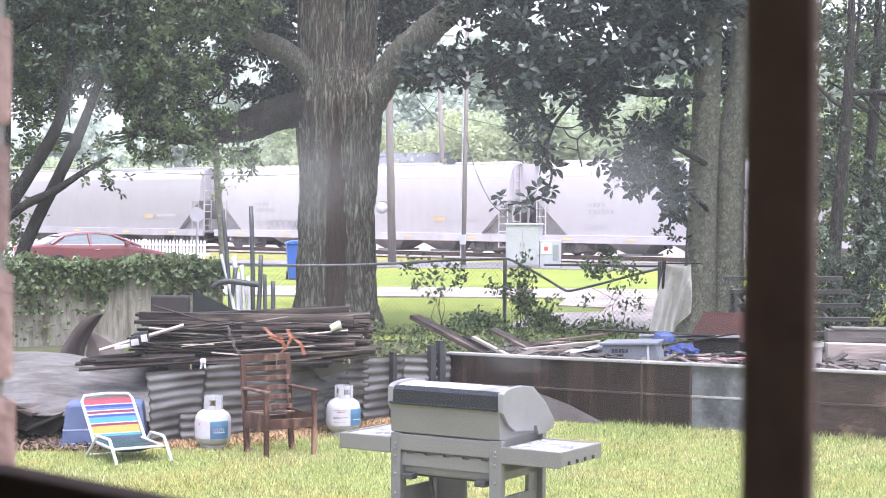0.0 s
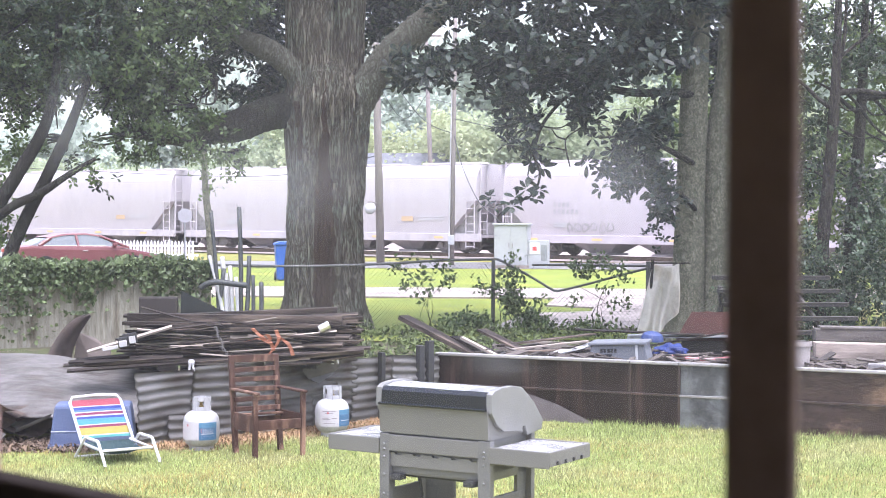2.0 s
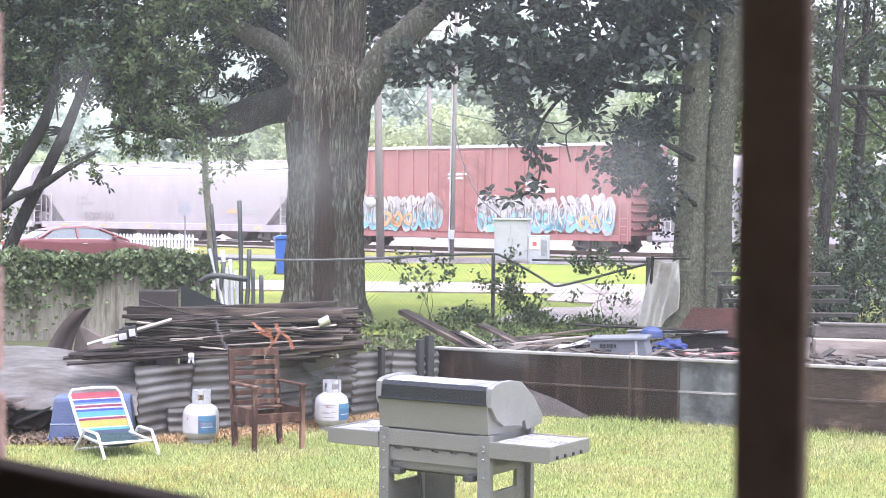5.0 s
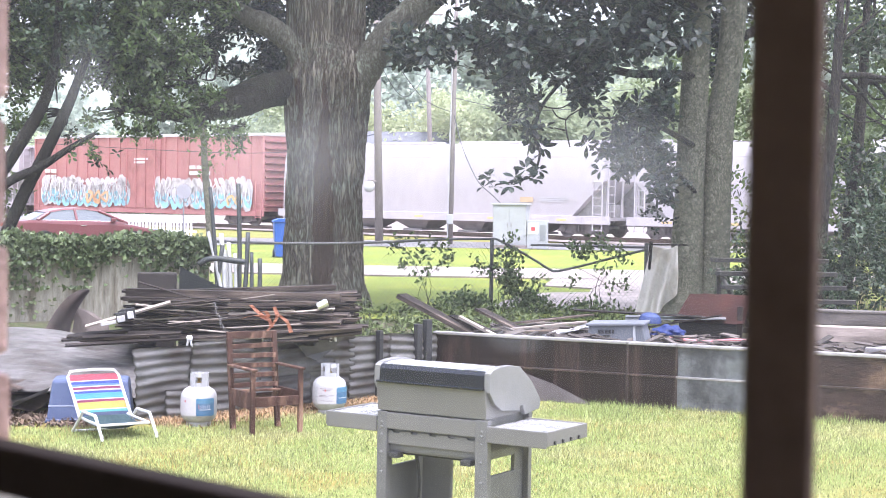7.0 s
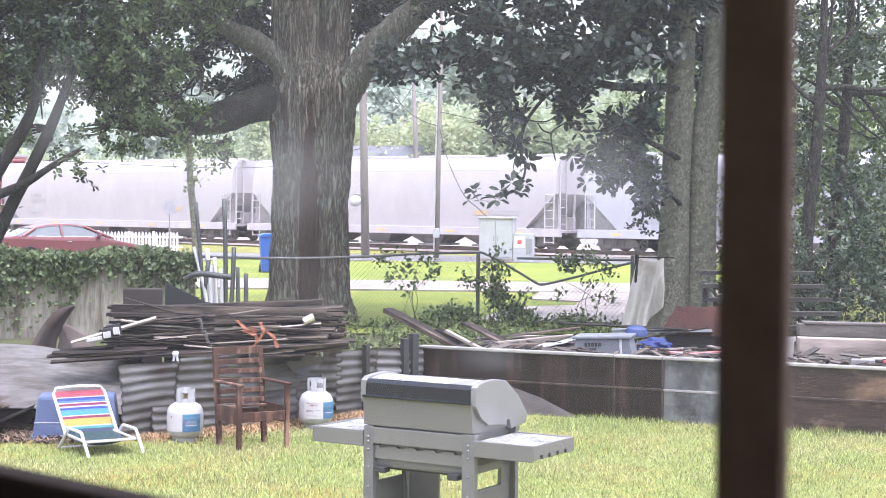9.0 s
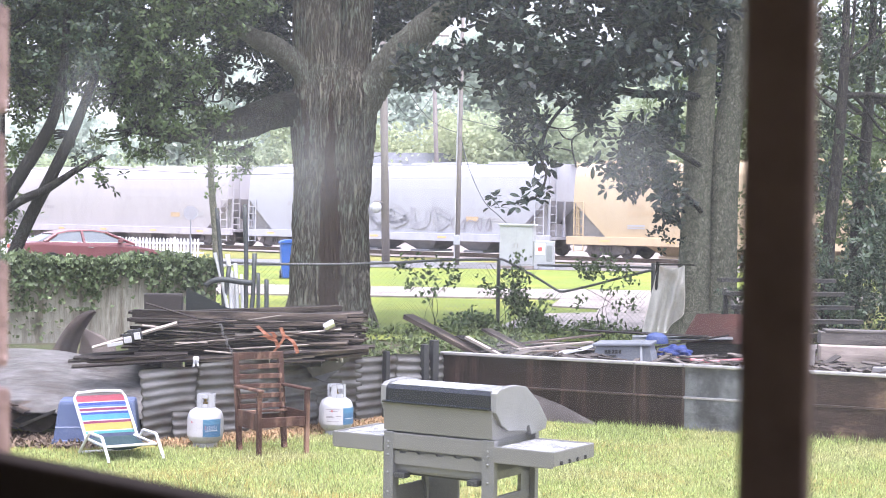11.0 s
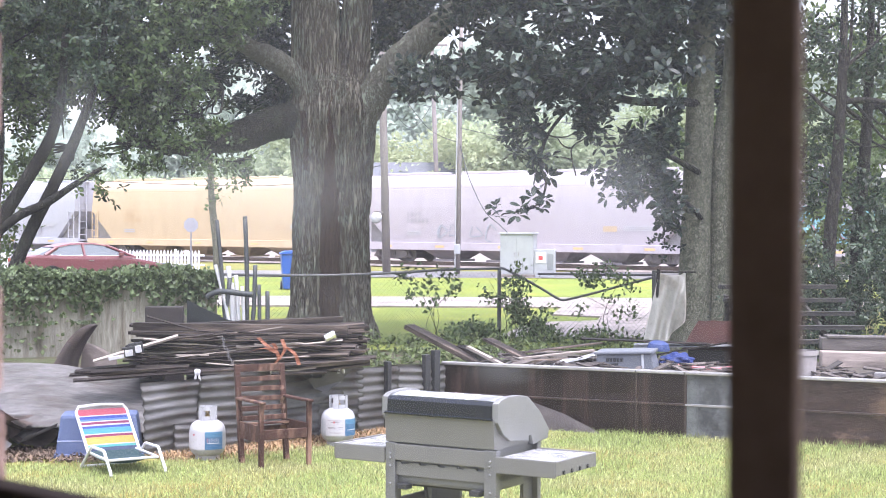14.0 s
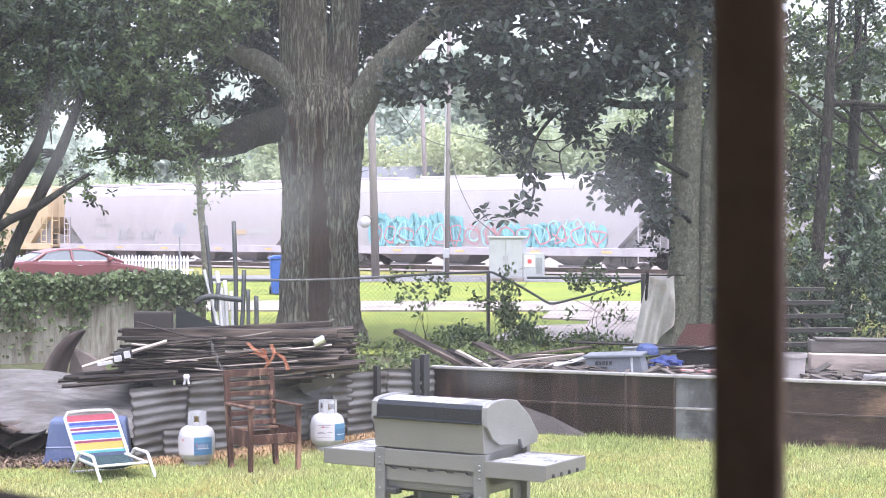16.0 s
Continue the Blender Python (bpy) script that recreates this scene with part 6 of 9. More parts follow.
def ivy_wall():
    a, b = (-8.6, 23.2), (-3.62, 26.0)
    m, L = along(a, b)
    w = empty("garden_wall", m)
    tagged(w, "weathered grey concrete wall topped with green ivy", "wall")
    conc = mat("stained_concrete", (0.40, 0.375, 0.31), 0.9, vary=0.45, scale=11, blotch=3.2, second=(0.20, 0.175, 0.13), amount=0.5, bump=0.35, bump_scale=24, stretch=(2.0, 1, 0.32))
    bm = bmesh.new()
    nx, nz = 50, 14
    g = [[bm.verts.new((L * i / nx, 0.02 * noise.noise((i * 0.3, j * 0.3, 4)), 1.26 * j / nz + (0.03 * noise.noise((i * 0.4, 9, 9)) if j == nz else 0))) for i in range(nx + 1)] for j in range(nz + 1)]
    for r0, r1 in zip(g, g[1:]):
        for i in range(nx):
            bm.faces.new((r0[i], r0[i + 1], r1[i + 1], r1[i]))
    bmesh.ops.solidify(bm, geom=bm.faces[:], thickness=-0.2)
    part("wall_body", bm, conc, w, smooth=False)
    rng = np.random.default_rng(6)
    n = 6400
    x = rng.uniform(0, L, n)
    # deeper at both ends, thin and ragged between
    mean = np.array([0.12 + 0.11 * max(-0.6, noise.noise((q * 1.3, 3.1, 0)) + 0.6 * noise.noise((q * 4.1, 7.7, 0))) + 0.32 * max(0, 3.9 - q) / 3.9 + 0.10 * max(0, q - 5.0) for q in x])
    z = 1.28 - np.minimum(rng.exponential(1, n) * mean, 0.75)
    y = -0.05 - rng.uniform(0, 0.10, n)
    k = 2200
    y[:k] = rng.uniform(-0.1, 0.45, k)
    z[:k] = 1.255 + rng.normal(0, 0.045, k) + 0.04 * np.sin(x[:k] * 3) + 0.03 * np.sin(x[:k] * 7.7)
    for q in range(38):
        # hanging strands
        sx, sl = L * rng.uniform(0, 1) ** 1.3, rng.uniform(0.2, 0.6)
        cnt = int(sl * 55)
        t = rng.uniform(0, 1, cnt)
        x = np.concatenate([x, sx + 0.10 * np.sin(t * 4 + q) + rng.normal(0, 0.045, cnt)])
        z = np.concatenate([z, 1.25 - t * sl])
        y = np.concatenate([y, np.full(cnt, -0.06) - rng.uniform(0, 0.04, cnt)])
    c = np.stack([x, y, z], 1)
    ob = link_mesh("ivy", leaf_mesh("ivy", c, 0.095, 0.075, rng, droop=0.4, up=0.0), M_IVY)
    ob.matrix_basis = m
    tagged(ob, "green ivy draped over the concrete wall", "ivy", kind="stuff")
    n = 800
    x = rng.uniform(0, 3.4, n)
    z = rng.uniform(0.1, 1.1, n)
    keep = rng.uniform(0, 1, n) < np.clip(1.1 - x * 0.3 - (z - 0.5) * 0.2, 0, 1)
    c = np.stack([x, np.full(n, -0.05), z], 1)[keep]
    ob = link_mesh("creeper", leaf_mesh("creeper", c, 0.085, 0.075, rng, droop=0.3, up=0.0), mat("creeper_leaf", (0.13, 0.165, 0.065), 0.6, vary=0.2, bump=0, island=0.3, trans=0.2))
    ob.matrix_basis = m
    tagged(ob, "scattered pale creeper leaves on the concrete", "creeper", kind="stuff")


fence()
ivy_wall()


# ---------------------------------------------------------------- the grill
def grill():
    # x along the front from the left shelf's end, y backwards
    m = Matrix(((0.851, 0.526, 0, -0.578), (-0.526, 0.851, 0, 8.598), (0, 0, 1, 0), (0, 0, 0, 1)))
    g = empty("gas_grill", m)
    tagged(g, "grey gas barbecue grill with closed lid and side shelves", "grill")
    grey = mat("grill_grey_paint", (0.155, 0.152, 0.146), 0.45, 0.1, vary=0.12, scale=8, blotch=4, bump=0.05)
    cast = mat("cast_aluminium", (0.22, 0.22, 0.22), 0.5, 0.35, vary=0.15, scale=20, blotch=5, bump=0.15, bump_scale=90)
    leg = mat("grill_leg_grey", (0.15, 0.15, 0.15), 0.5, 0.2, vary=0.15, scale=10)
    black = mat("grill_black_enamel", (0.006, 0.008, 0.013), 0.12, 0.0, vary=0.1, scale=6, bump=0)
    # pale and dark blotches paint broken sky reflections onto the wet metal
    steel = mat("grill_wet_sheen_steel", (0.66, 0.66, 0.67), 0.28, 0.6, vary=0.2, scale=6, blotch=5, second=(0.26, 0.26, 0.27), amount=0.5, bump=0.3, bump_scale=10)
    wet = mat("grill_wet_sheen_shelf", (0.60, 0.60, 0.61), 0.25, 0.5, vary=0.3, scale=9, blotch=6, second=(0.10, 0.10, 0.10), amount=0.4, bump=0.3, bump_scale=9)
    # black steel of small parts, also the painted shadow in the slot
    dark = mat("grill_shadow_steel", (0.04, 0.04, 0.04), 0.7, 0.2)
    x0, x1 = 0.315, 0.955
    # lid
    bm = bmesh.new()
    prism(bm, [(0.0, 0.915), (-0.012, 1.06), (0.0, 1.066), (0.02, 1.068), (0.50, 0.97), (0.50, 0.93), (0.3, 0.915)], x0, x1, axis="x")
    lid = part("lid", bm, grey, g)
    bm = bmesh.new()
    prism(bm, [(-0.008, 1.068), (-0.004, 1.130), (0.012, 1.146), (0.03, 1.149), (0.03, 1.075)], x0 + 0.012, x1 - 0.012, axis="x")
    part("front_band", bm, black, lid, "glossy black enamel band")
    bm = bmesh.new()
    prism(bm, [(0.03, 1.150), (0.10, 1.158), (0.20, 1.160), (0.28, 1.15), (0.28, 1.08), (0.03, 1.08)], x0 + 0.012, x1 - 0.012, axis="x")
    part("top_plate", bm, steel, lid, "wet steel top with painted sky sheen")
    bm = bmesh.new()
    prism(bm, [(0.28, 1.148), (0.42, 1.058), (0.505, 0.965), (0.49, 0.95), (0.28, 1.05)], x0 + 0.012, x1 - 0.012, axis="x")
    part("back_plate", bm, black, lid)
    bm = bmesh.new()
    box(bm, x0 + 0.004, x1 - 0.004, -0.030, -0.006, 1.058, 1.070, bevel=0.003)
    part("handle_lip", bm, black, lid)
    cap = [(-0.006, 1.05), (-0.004, 1.142), (0.03, 1.160), (0.10, 1.169), (0.2, 1.170), (0.3, 1.155), (0.43, 1.068), (0.525, 0.968), (0.512, 0.922), (0.36, 0.905), (0.335, 0.955), (0.312, 0.955), (0.305, 0.930), (0.12, 0.948), (0.05, 0.985)]
    for a, b in ((x0 - 0.022, x0 + 0.012), (x1 - 0.012, x1 + 0.022)):
        bm = bmesh.new()
        prism(bm, cap, a, b, 0.005, axis="x")
        part("end_cap", bm, cast, lid, "cast aluminium end cap")
    # cookbox, control panel
    part("cookbox", one_box(x0 + 0.02, x1 - 0.02, 0.03, 0.46, 0.70, 0.925, bevel=0.015), leg, g)
    bm = bmesh.new()
    box(bm, x0 + 0.05, x1 - 0.035, -0.002, 0.03, 0.822, 0.905, bevel=0.004)
    part("upper_panel", bm, grey, g)
    bm = bmesh.new()
    out = [(x0 + 0.05, 0.745), (x1 - 0.035, 0.745), (x1 - 0.035, 0.812)]
    n = 90
    for i in range(n + 1):
        x = x1 - 0.035 - (x1 - x0 - 0.085) * i / n
        k = (i % 18) / 18
        out.append((x, 0.812 - 0.010 * (1 if 0.3 < k < 0.7 else 0)))
    prism(bm, out, 0.012, 0.03)
    part("control_panel", bm, grey, g)
    # dark strip drawn as the shadow in the gap behind the panels
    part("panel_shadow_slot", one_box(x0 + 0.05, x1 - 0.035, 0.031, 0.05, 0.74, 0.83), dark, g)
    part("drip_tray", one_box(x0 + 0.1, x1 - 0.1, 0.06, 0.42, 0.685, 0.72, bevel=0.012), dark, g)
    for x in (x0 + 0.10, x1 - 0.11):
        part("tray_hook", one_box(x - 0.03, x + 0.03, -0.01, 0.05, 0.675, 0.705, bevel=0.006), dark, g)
    # legs and side panels
    for x, w in ((x0, 0.058), (x1 - 0.058, 0.070)):
        part("leg", one_box(x, x + w, -0.004, 0.036, 0.05, 0.91, bevel=0.004), leg, g)
        part("leg", one_box(x, x + w, 0.42, 0.456, 0.05, 0.91, bevel=0.004), leg, g)
        for z in (0.83, 0.855, 0.79, 0.70, 0.60):
            bm = bmesh.new()
            lathe(bm, [(0.0, 0.0), (0.007, 0.0), (0.007, 0.004), (0.004, 0.007), (0, 0.007)], 10, pose(x + w / 2, -0.004, z, 90))
            part("bolt", bm, cast, g)
    for x in (x0 + 0.03, x1 - 0.03):
        bm = bmesh.new()
        box(bm, x - 0.01, x + 0.01, 0.036, 0.42, 0.35, 0.62, bevel=0.004)
        box(bm, x - 0.01, x + 0.01, 0.036, 0.42, 0.74, 0.80, bevel=0.004)
        box(bm, x - 0.01, x + 0.01, 0.036, 0.08, 0.62, 0.74)
        box(bm, x - 0.01, x + 0.01, 0.33, 0.42, 0.62, 0.74)
        part("side_panel", bm, leg, g)
    part("bottom_shelf", one_box(x0, x1, 0.02, 0.44, 0.16, 0.19, bevel=0.004), leg, g)
    part("back_panel", one_box(x0 + 0.06, x0 + 0.24, 0.34, 0.36, 0.19, 0.66, bevel=0.006), leg, g)
    part("gas_pipe", one_tube(curve_pts([(x0 + 0.16, 0.12, 0.70), (x0 + 0.17, 0.14, 0.55), (x0 + 0.13, 0.2, 0.35), (x0 + 0.15, 0.25, 0.19)], 5), 0.009, 8), dark, g)
    for x in (x0 + 0.03, x1 - 0.03):
        for y in (0.02, 0.44):
            bm = bmesh.new()
            lathe(bm, [(0, -0.015), (0.035, -0.015), (0.04, -0.008), (0.04, 0.008), (0.035, 0.015), (0, 0.015)], 14, pose(x, y, 0.042, 90, 0, 90))
            part("castor", bm, dark, g)
    # side shelves: shallow trays
    for a, b, nm in ((0.0, x0 - 0.005, "left_shelf"), (x1 + 0.004, 1.293, "right_shelf")):
        bm = bmesh.new()
        box(bm, a, b, 0.0, 0.42, 0.862, 0.872, bevel=0.003)
        box(bm, a, b, -0.006, 0.008, 0.802, 0.884, bevel=0.005)
        box(bm, a, b, 0.412, 0.424, 0.822, 0.884, bevel=0.005)
        e = a if nm == "left_shelf" else b
        box(bm, e - 0.007, e + 0.007, -0.004, 0.424, 0.812, 0.884, bevel=0.005)
        sh = part("side_shelf", bm, grey, g)
        part("shelf_top", one_box(a + 0.012, b - 0.012, 0.012, 0.408, 0.872, 0.879, bevel=0.003), wet, sh, "wet shelf top with painted sky sheen")
        if nm == "right_shelf":
            for i in range(4):
                part("tool_hook", one_box(b + 0.006, b + 0.016, 0.06 + i * 0.085, 0.075 + i * 0.085, 0.815, 0.835, bevel=0.003), dark, sh)


def propane_tank(x, y, turn, label, printed=False):
    t = empty("propane_tank", pose(x, y, 0.0, 0, 0, turn))
    tagged(t, label, "gas cylinder", "propane tanks by the planter")
    white = mat("tank_white_enamel", (0.385, 0.385, 0.405), 0.4, vary=0.16, scale=8, blotch=4, second=(0.27, 0.26, 0.26), amount=0.45)
    bm = bmesh.new()
    lathe(bm, [(0.0, 0.03), (0.10, 0.035), (0.135, 0.06), (0.153, 0.10), (0.156, 0.14), (0.156, 0.235), (0.150, 0.275), (0.13, 0.31), (0.09, 0.335), (0.04, 0.345), (0.0, 0.347)], 32)
    body = part("body", bm, white, t, smooth=True)
    bm = bmesh.new()
    lathe(bm, [(0.095, 0.0), (0.105, 0.0), (0.105, 0.045), (0.095, 0.045)], 24)
    part("foot_ring", bm, white, t)
    # collar with hand openings, of bent plate
    bm = bmesh.new()
    seg = 40
    for i in range(seg):
        a0 = math.radians(-150 + 300 * i / seg)
        a1 = math.radians(-150 + 300 * (i + 1) / seg)
        hole = any(abs((i + 0.5) / seg - h) < 0.075 for h in (0.2, 0.5, 0.8))
        for z0, z1 in (((0.325, 0.375), (0.422, 0.455)) if hole else ((0.325, 0.455),)):
            vs = [bm.verts.new((0.082 * math.cos(a), 0.082 * math.sin(a), z)) for a, z in ((a0, z0), (a1, z0), (a1, z1), (a0, z1))]
            bm.faces.new(vs)
    bmesh.ops.remove_doubles(bm, verts=bm.verts, dist=0.0005)
    bmesh.ops.solidify(bm, geom=bm.faces[:], thickness=0.005)
    part("collar", bm, white, t)
    bm = bmesh.new()
    lathe(bm, [(0, 0.34), (0.022, 0.34), (0.022, 0.38), (0.012, 0.385), (0.012, 0.41), (0.03, 0.412), (0.03, 0.428), (0, 0.43)], 14)
    part("valve", bm, mat("brass", (0.30, 0.22, 0.10), 0.4, 0.8), t, "brass valve")
    for a0, a1, z0, z1, col, nm in ((-92, -30, 0.10, 0.25, (0.05, 0.125, 0.23), "blue_label"), (-92, -30, 0.205, 0.25, (0.075, 0.19, 0.31), "label_band"), (-160, -92.5, 0.10, 0.255, (0.45, 0.43, 0.45), "paper_label"), (-133, -127, 0.215, 0.232, (0.42, 0.12, 0.13), "red_mark"), (-84, -44, 0.150, 0.156, (0.50, 0.50, 0.53), "label_line")):
        bm = bmesh.new()
        off = {"blue_label": 0.1572, "label_band": 0.1580, "paper_label": 0.1572}.get(nm, 0.1588)
        r0 = None
        for i in range(9):
            a = math.radians(a0 + (a1 - a0) * i / 8)
            r = (bm.verts.new((off * math.cos(a), off * math.sin(a), z0)), bm.verts.new((off * math.cos(a), off * math.sin(a), z1)))
            if r0:
                bm.faces.new((r0[0], r[0], r[1], r0[1]))
            r0 = r
        part(nm, bm, mat(nm + "_ink", col, 0.5, vary=0.12, bump=0), body)
    if printed:
        # rows of print on the paper label, too small to read
        for z, a0, a1 in ((0.238, -150, -104), (0.222, -140, -112), (0.176, -152, -128), (0.166, -152, -122), (0.176, -118, -100), (0.128, -148, -106)):
            bm = bmesh.new()
            prev = None
            for i in range(7):
                a = math.radians(a0 + (a1 - a0) * i / 6)
                r = [bm.verts.new((0.1580 * math.cos(a), 0.1580 * math.sin(a), z + d)) for d in (-0.0025, 0.0025)]
                if prev:
                    bm.faces.new((prev[0], r[0], r[1], prev[1]))
                prev = r
            part("print_row", bm, mat("grey_print", (0.20, 0.17, 0.19), 0.5, bump=0), body)
        return
    # a slanting lettered mark, too small to read
    for q in range(6):
        bm = bmesh.new()
        prev = None
        for i in range(7):
            a = math.radians(-84 + q * 7 + 1.8 * math.sin(i * 1.9 + q))
            z = 0.162 + 0.036 * i / 6 - (0.008 if q % 2 else 0)
            r = [bm.verts.new((0.1592 * math.cos(a + d), 0.1592 * math.sin(a + d), z + 0.01 * d)) for d in (-0.016, 0.016)]
            if prev:
                bm.faces.new((prev[0], prev[1], r[1], r[0]))
            prev = r
        part("label_stroke", bm, mat("label_stroke_white", (0.50, 0.46, 0.50), 0.5, bump=0) if q else MATS["red_mark_ink"], body)


def beach_chair():
    m = Matrix(((0.83, -0.558, 0, -2.655), (0.558, 0.83, 0, 13.51), (0, 0, 1, 0), (0, 0, 0, 1)))
    # x across, y towards its back
    c = empty("beach_chair", m)
    tagged(c, "low folding beach chair with white frame and rainbow striped fabric", "chair")
    white = mat("white_tube", (0.56, 0.56, 0.57), 0.35, vary=0.08, scale=10)
    w = 0.235
    top, bot, seat = (0.47, 0.475), (0.22, 0.16), (-0.22, 0.12)
    for s in (-1, 1):
        x = s * w
        part("leg", one_tube([(x, -0.33, 0.012), (x, -0.325, 0.03), (x, -0.19, 0.185), (x, -0.17, 0.195), (x, 0.06, 0.20), (x, 0.09, 0.19), (x, 0.30, 0.012)], 0.0125, 8), white, c)
    pts = [(-w + 0.01, bot[0] - 0.05, bot[1] - 0.03), (-w + 0.01, top[0] - 0.02, top[1] - 0.03), (-w + 0.04, top[0], top[1] + 0.01), (0, top[0] + 0.005, top[1] + 0.02), (w - 0.04, top[0], top[1] + 0.01), (w - 0.01, top[0] - 0.02, top[1] - 0.03), (w - 0.01, bot[0] - 0.05, bot[1] - 0.03)]
    part("back_frame", one_tube(pts, 0.0125, 8), white, c)
    part("seat_frame", one_tube([(-w + 0.02, bot[0], bot[1] - 0.02), (-w + 0.02, seat[0], seat[1]), (w - 0.02, seat[0], seat[1]), (w - 0.02, bot[0], bot[1] - 0.02)], 0.0115, 8), white, c)
    part("rear_brace", one_tube([(-w, 0.30, 0.0125), (w, 0.30, 0.0125)], 0.0115, 8), white, c)
    cols = [("red", 0.16, (0.44, 0.10, 0.14)), ("white", 0.03, (0.52, 0.50, 0.53)), ("navy", 0.07, (0.06, 0.09, 0.33)), ("blue", 0.05, (0.12, 0.22, 0.55)), ("white", 0.03, (0.52, 0.50, 0.53)), ("maroon", 0.06, (0.25, 0.05, 0.12)), ("white", 0.04, (0.52, 0.50, 0.53)),
            ("navy", 0.06, (0.06, 0.09, 0.33)), ("sky", 0.14, (0.10, 0.33, 0.56)), ("white", 0.03, (0.52, 0.50, 0.53)), ("maroon", 0.06, (0.25, 0.05, 0.12)), ("yellow", 0.18, (0.50, 0.40, 0.11)), ("white", 0.03, (0.52, 0.50, 0.53)), ("teal", 0.06, (0.10, 0.36, 0.34))]
    tot = sum(k[1] for k in cols)
    u = 0.05
    for nm, h, col in cols:
        a = u
        u += h / tot * 0.93
        bm = bmesh.new()
        rows = []
        for q in (a, u):
            y = top[0] + (bot[0] - top[0]) * q
            z = top[1] + (bot[1] - top[1]) * q
            rows.append([bm.verts.new((-w + 0.015 + (2 * w - 0.03) * i / 8, y + 0.012 * math.sin(math.pi * i / 8), z)) for i in range(9)])
        for i in range(8):
            bm.faces.new((rows[0][i], rows[0][i + 1], rows[1][i + 1], rows[1][i]))
        bmesh.ops.solidify(bm, geom=bm.faces[:], thickness=0.002)
        part(nm + "_stripe", bm, mat("fabric_" + nm, col, 0.85, vary=0.12, scale=60, bump=0.1, bump_scale=300), c)
    bm = bmesh.new()
    rows = []
    for j in range(5):
        q = j / 4
        rows.append([bm.verts.new((-w + 0.03 + (2 * w - 0.06) * i / 8, bot[0] + (seat[0] - bot[0]) * q, bot[1] - 0.02 + (seat[1] - bot[1] + 0.02) * q - 0.075 * math.sin(math.pi * q) * (0.35 + 0.65 * math.sin(math.pi * i / 8)))) for i in range(9)])
    for r0, r1 in zip(rows, rows[1:]):
        for i in range(8):
            bm.faces.new((r0[i], r0[i + 1], r1[i + 1], r1[i]))
    bmesh.ops.solidify(bm, geom=bm.faces[:], thickness=0.002)
    part("seat", bm, mat("fabric_green", (0.045, 0.085, 0.095), 0.85, vary=0.15, scale=60), c, "dark green fabric seat")


def wooden_chair():
    m = Matrix(((0.85, -0.527, 0, -1.345), (0.527, 0.85, 0, 13.74), (0, 0, 1, 0), (0, 0, 0, 1)))
    c = empty("wooden_armchair", m)
    tagged(c, "worn dark brown wooden armchair with slatted back", "chair")
    wood = mat("dark_brown_chair_wood", (0.056, 0.028, 0.021), 0.7, vary=0.5, scale=18, blotch=7, second=(0.25, 0.15, 0.105), amount=0.42, bump=0.25, stretch=(1, 1, 0.3), spec=0.2)
    w = 0.22
    for s in (-1, 1):
        part("front_leg", one_box(s * w - 0.019, s * w + 0.019, -0.019, 0.019, 0, 0.53, bevel=0.005), wood, c)
        bm = one_box(-0.022, 0.022, -0.02, 0.02, 0, 0.82, bevel=0.005)
        for v in bm.verts:
            v.co.y += max(0, v.co.z - 0.3) * 0.20
        ob = part("back_post", bm, wood, c)
        ob.matrix_basis = pose(s * (w - 0.01), 0.40, 0)
        bm = one_box(s * w - 0.028, s * w + 0.028, -0.04, 0.46, 0.53, 0.552, bevel=0.008)
        part("armrest", bm, wood, c)
        part("side_rail", one_box(s * w - 0.012, s * w + 0.012, 0.022, 0.40, 0.21, 0.35, bevel=0.004), wood, c)
    part("front_apron", one_box(-w + 0.02, w - 0.02, -0.014, 0.014, 0.235, 0.315, bevel=0.004), wood, c)
    part("back_apron", one_box(-w + 0.02, w - 0.02, 0.39, 0.415, 0.235, 0.30, bevel=0.004), wood, c)
    for i in (4,):
        part("seat_slat", one_box(-w + 0.005, w - 0.005, -0.01 + i * 0.088, 0.045 + i * 0.088, 0.318, 0.336, bevel=0.004), wood, c)
    for i in range(6):
        z = 0.37 + i * 0.082
        y = 0.40 + max(0, z - 0.3) * 0.20
        ob = part("back_slat", one_box(-w + 0.01, w - 0.01, -0.009, 0.009, -0.021, 0.021 + (0.02 if i == 5 else 0), bevel=0.004), wood, c)
        ob.matrix_basis = pose(0, y, z, 0, random.uniform(-1.5, 1.5), 0)


def storage_tote():
    t = empty("storage_tote", pose(-3.03, 14.42, 0, 0, 0, 8))
    tagged(t, "faded blue plastic storage tote upside down on the grass", "storage box")
    blue = mat("faded_blue_plastic", (0.07, 0.095, 0.185), 0.5, vary=0.15, scale=6, blotch=3, second=(0.10, 0.125, 0.21))
    bm = bmesh.new()
    box(bm, -0.37, 0.37, -0.21, 0.21, 0.0, 0.37, bevel=0.03)
    for v in bm.verts:
        k = 1.0 - 0.13 * v.co.z / 0.37
        v.co.x *= k
        v.co.y *= k
    part("body", bm, blue, t)
    part("rim", one_box(-0.385, 0.385, -0.225, 0.225, 0.0, 0.035, bevel=0.012), blue, t)
    part("seam", one_box(-0.352, 0.352, -0.203, -0.192, 0.14, 0.150, bevel=0.002), mat("tote_line", (0.32, 0.35, 0.48), 0.6), t)


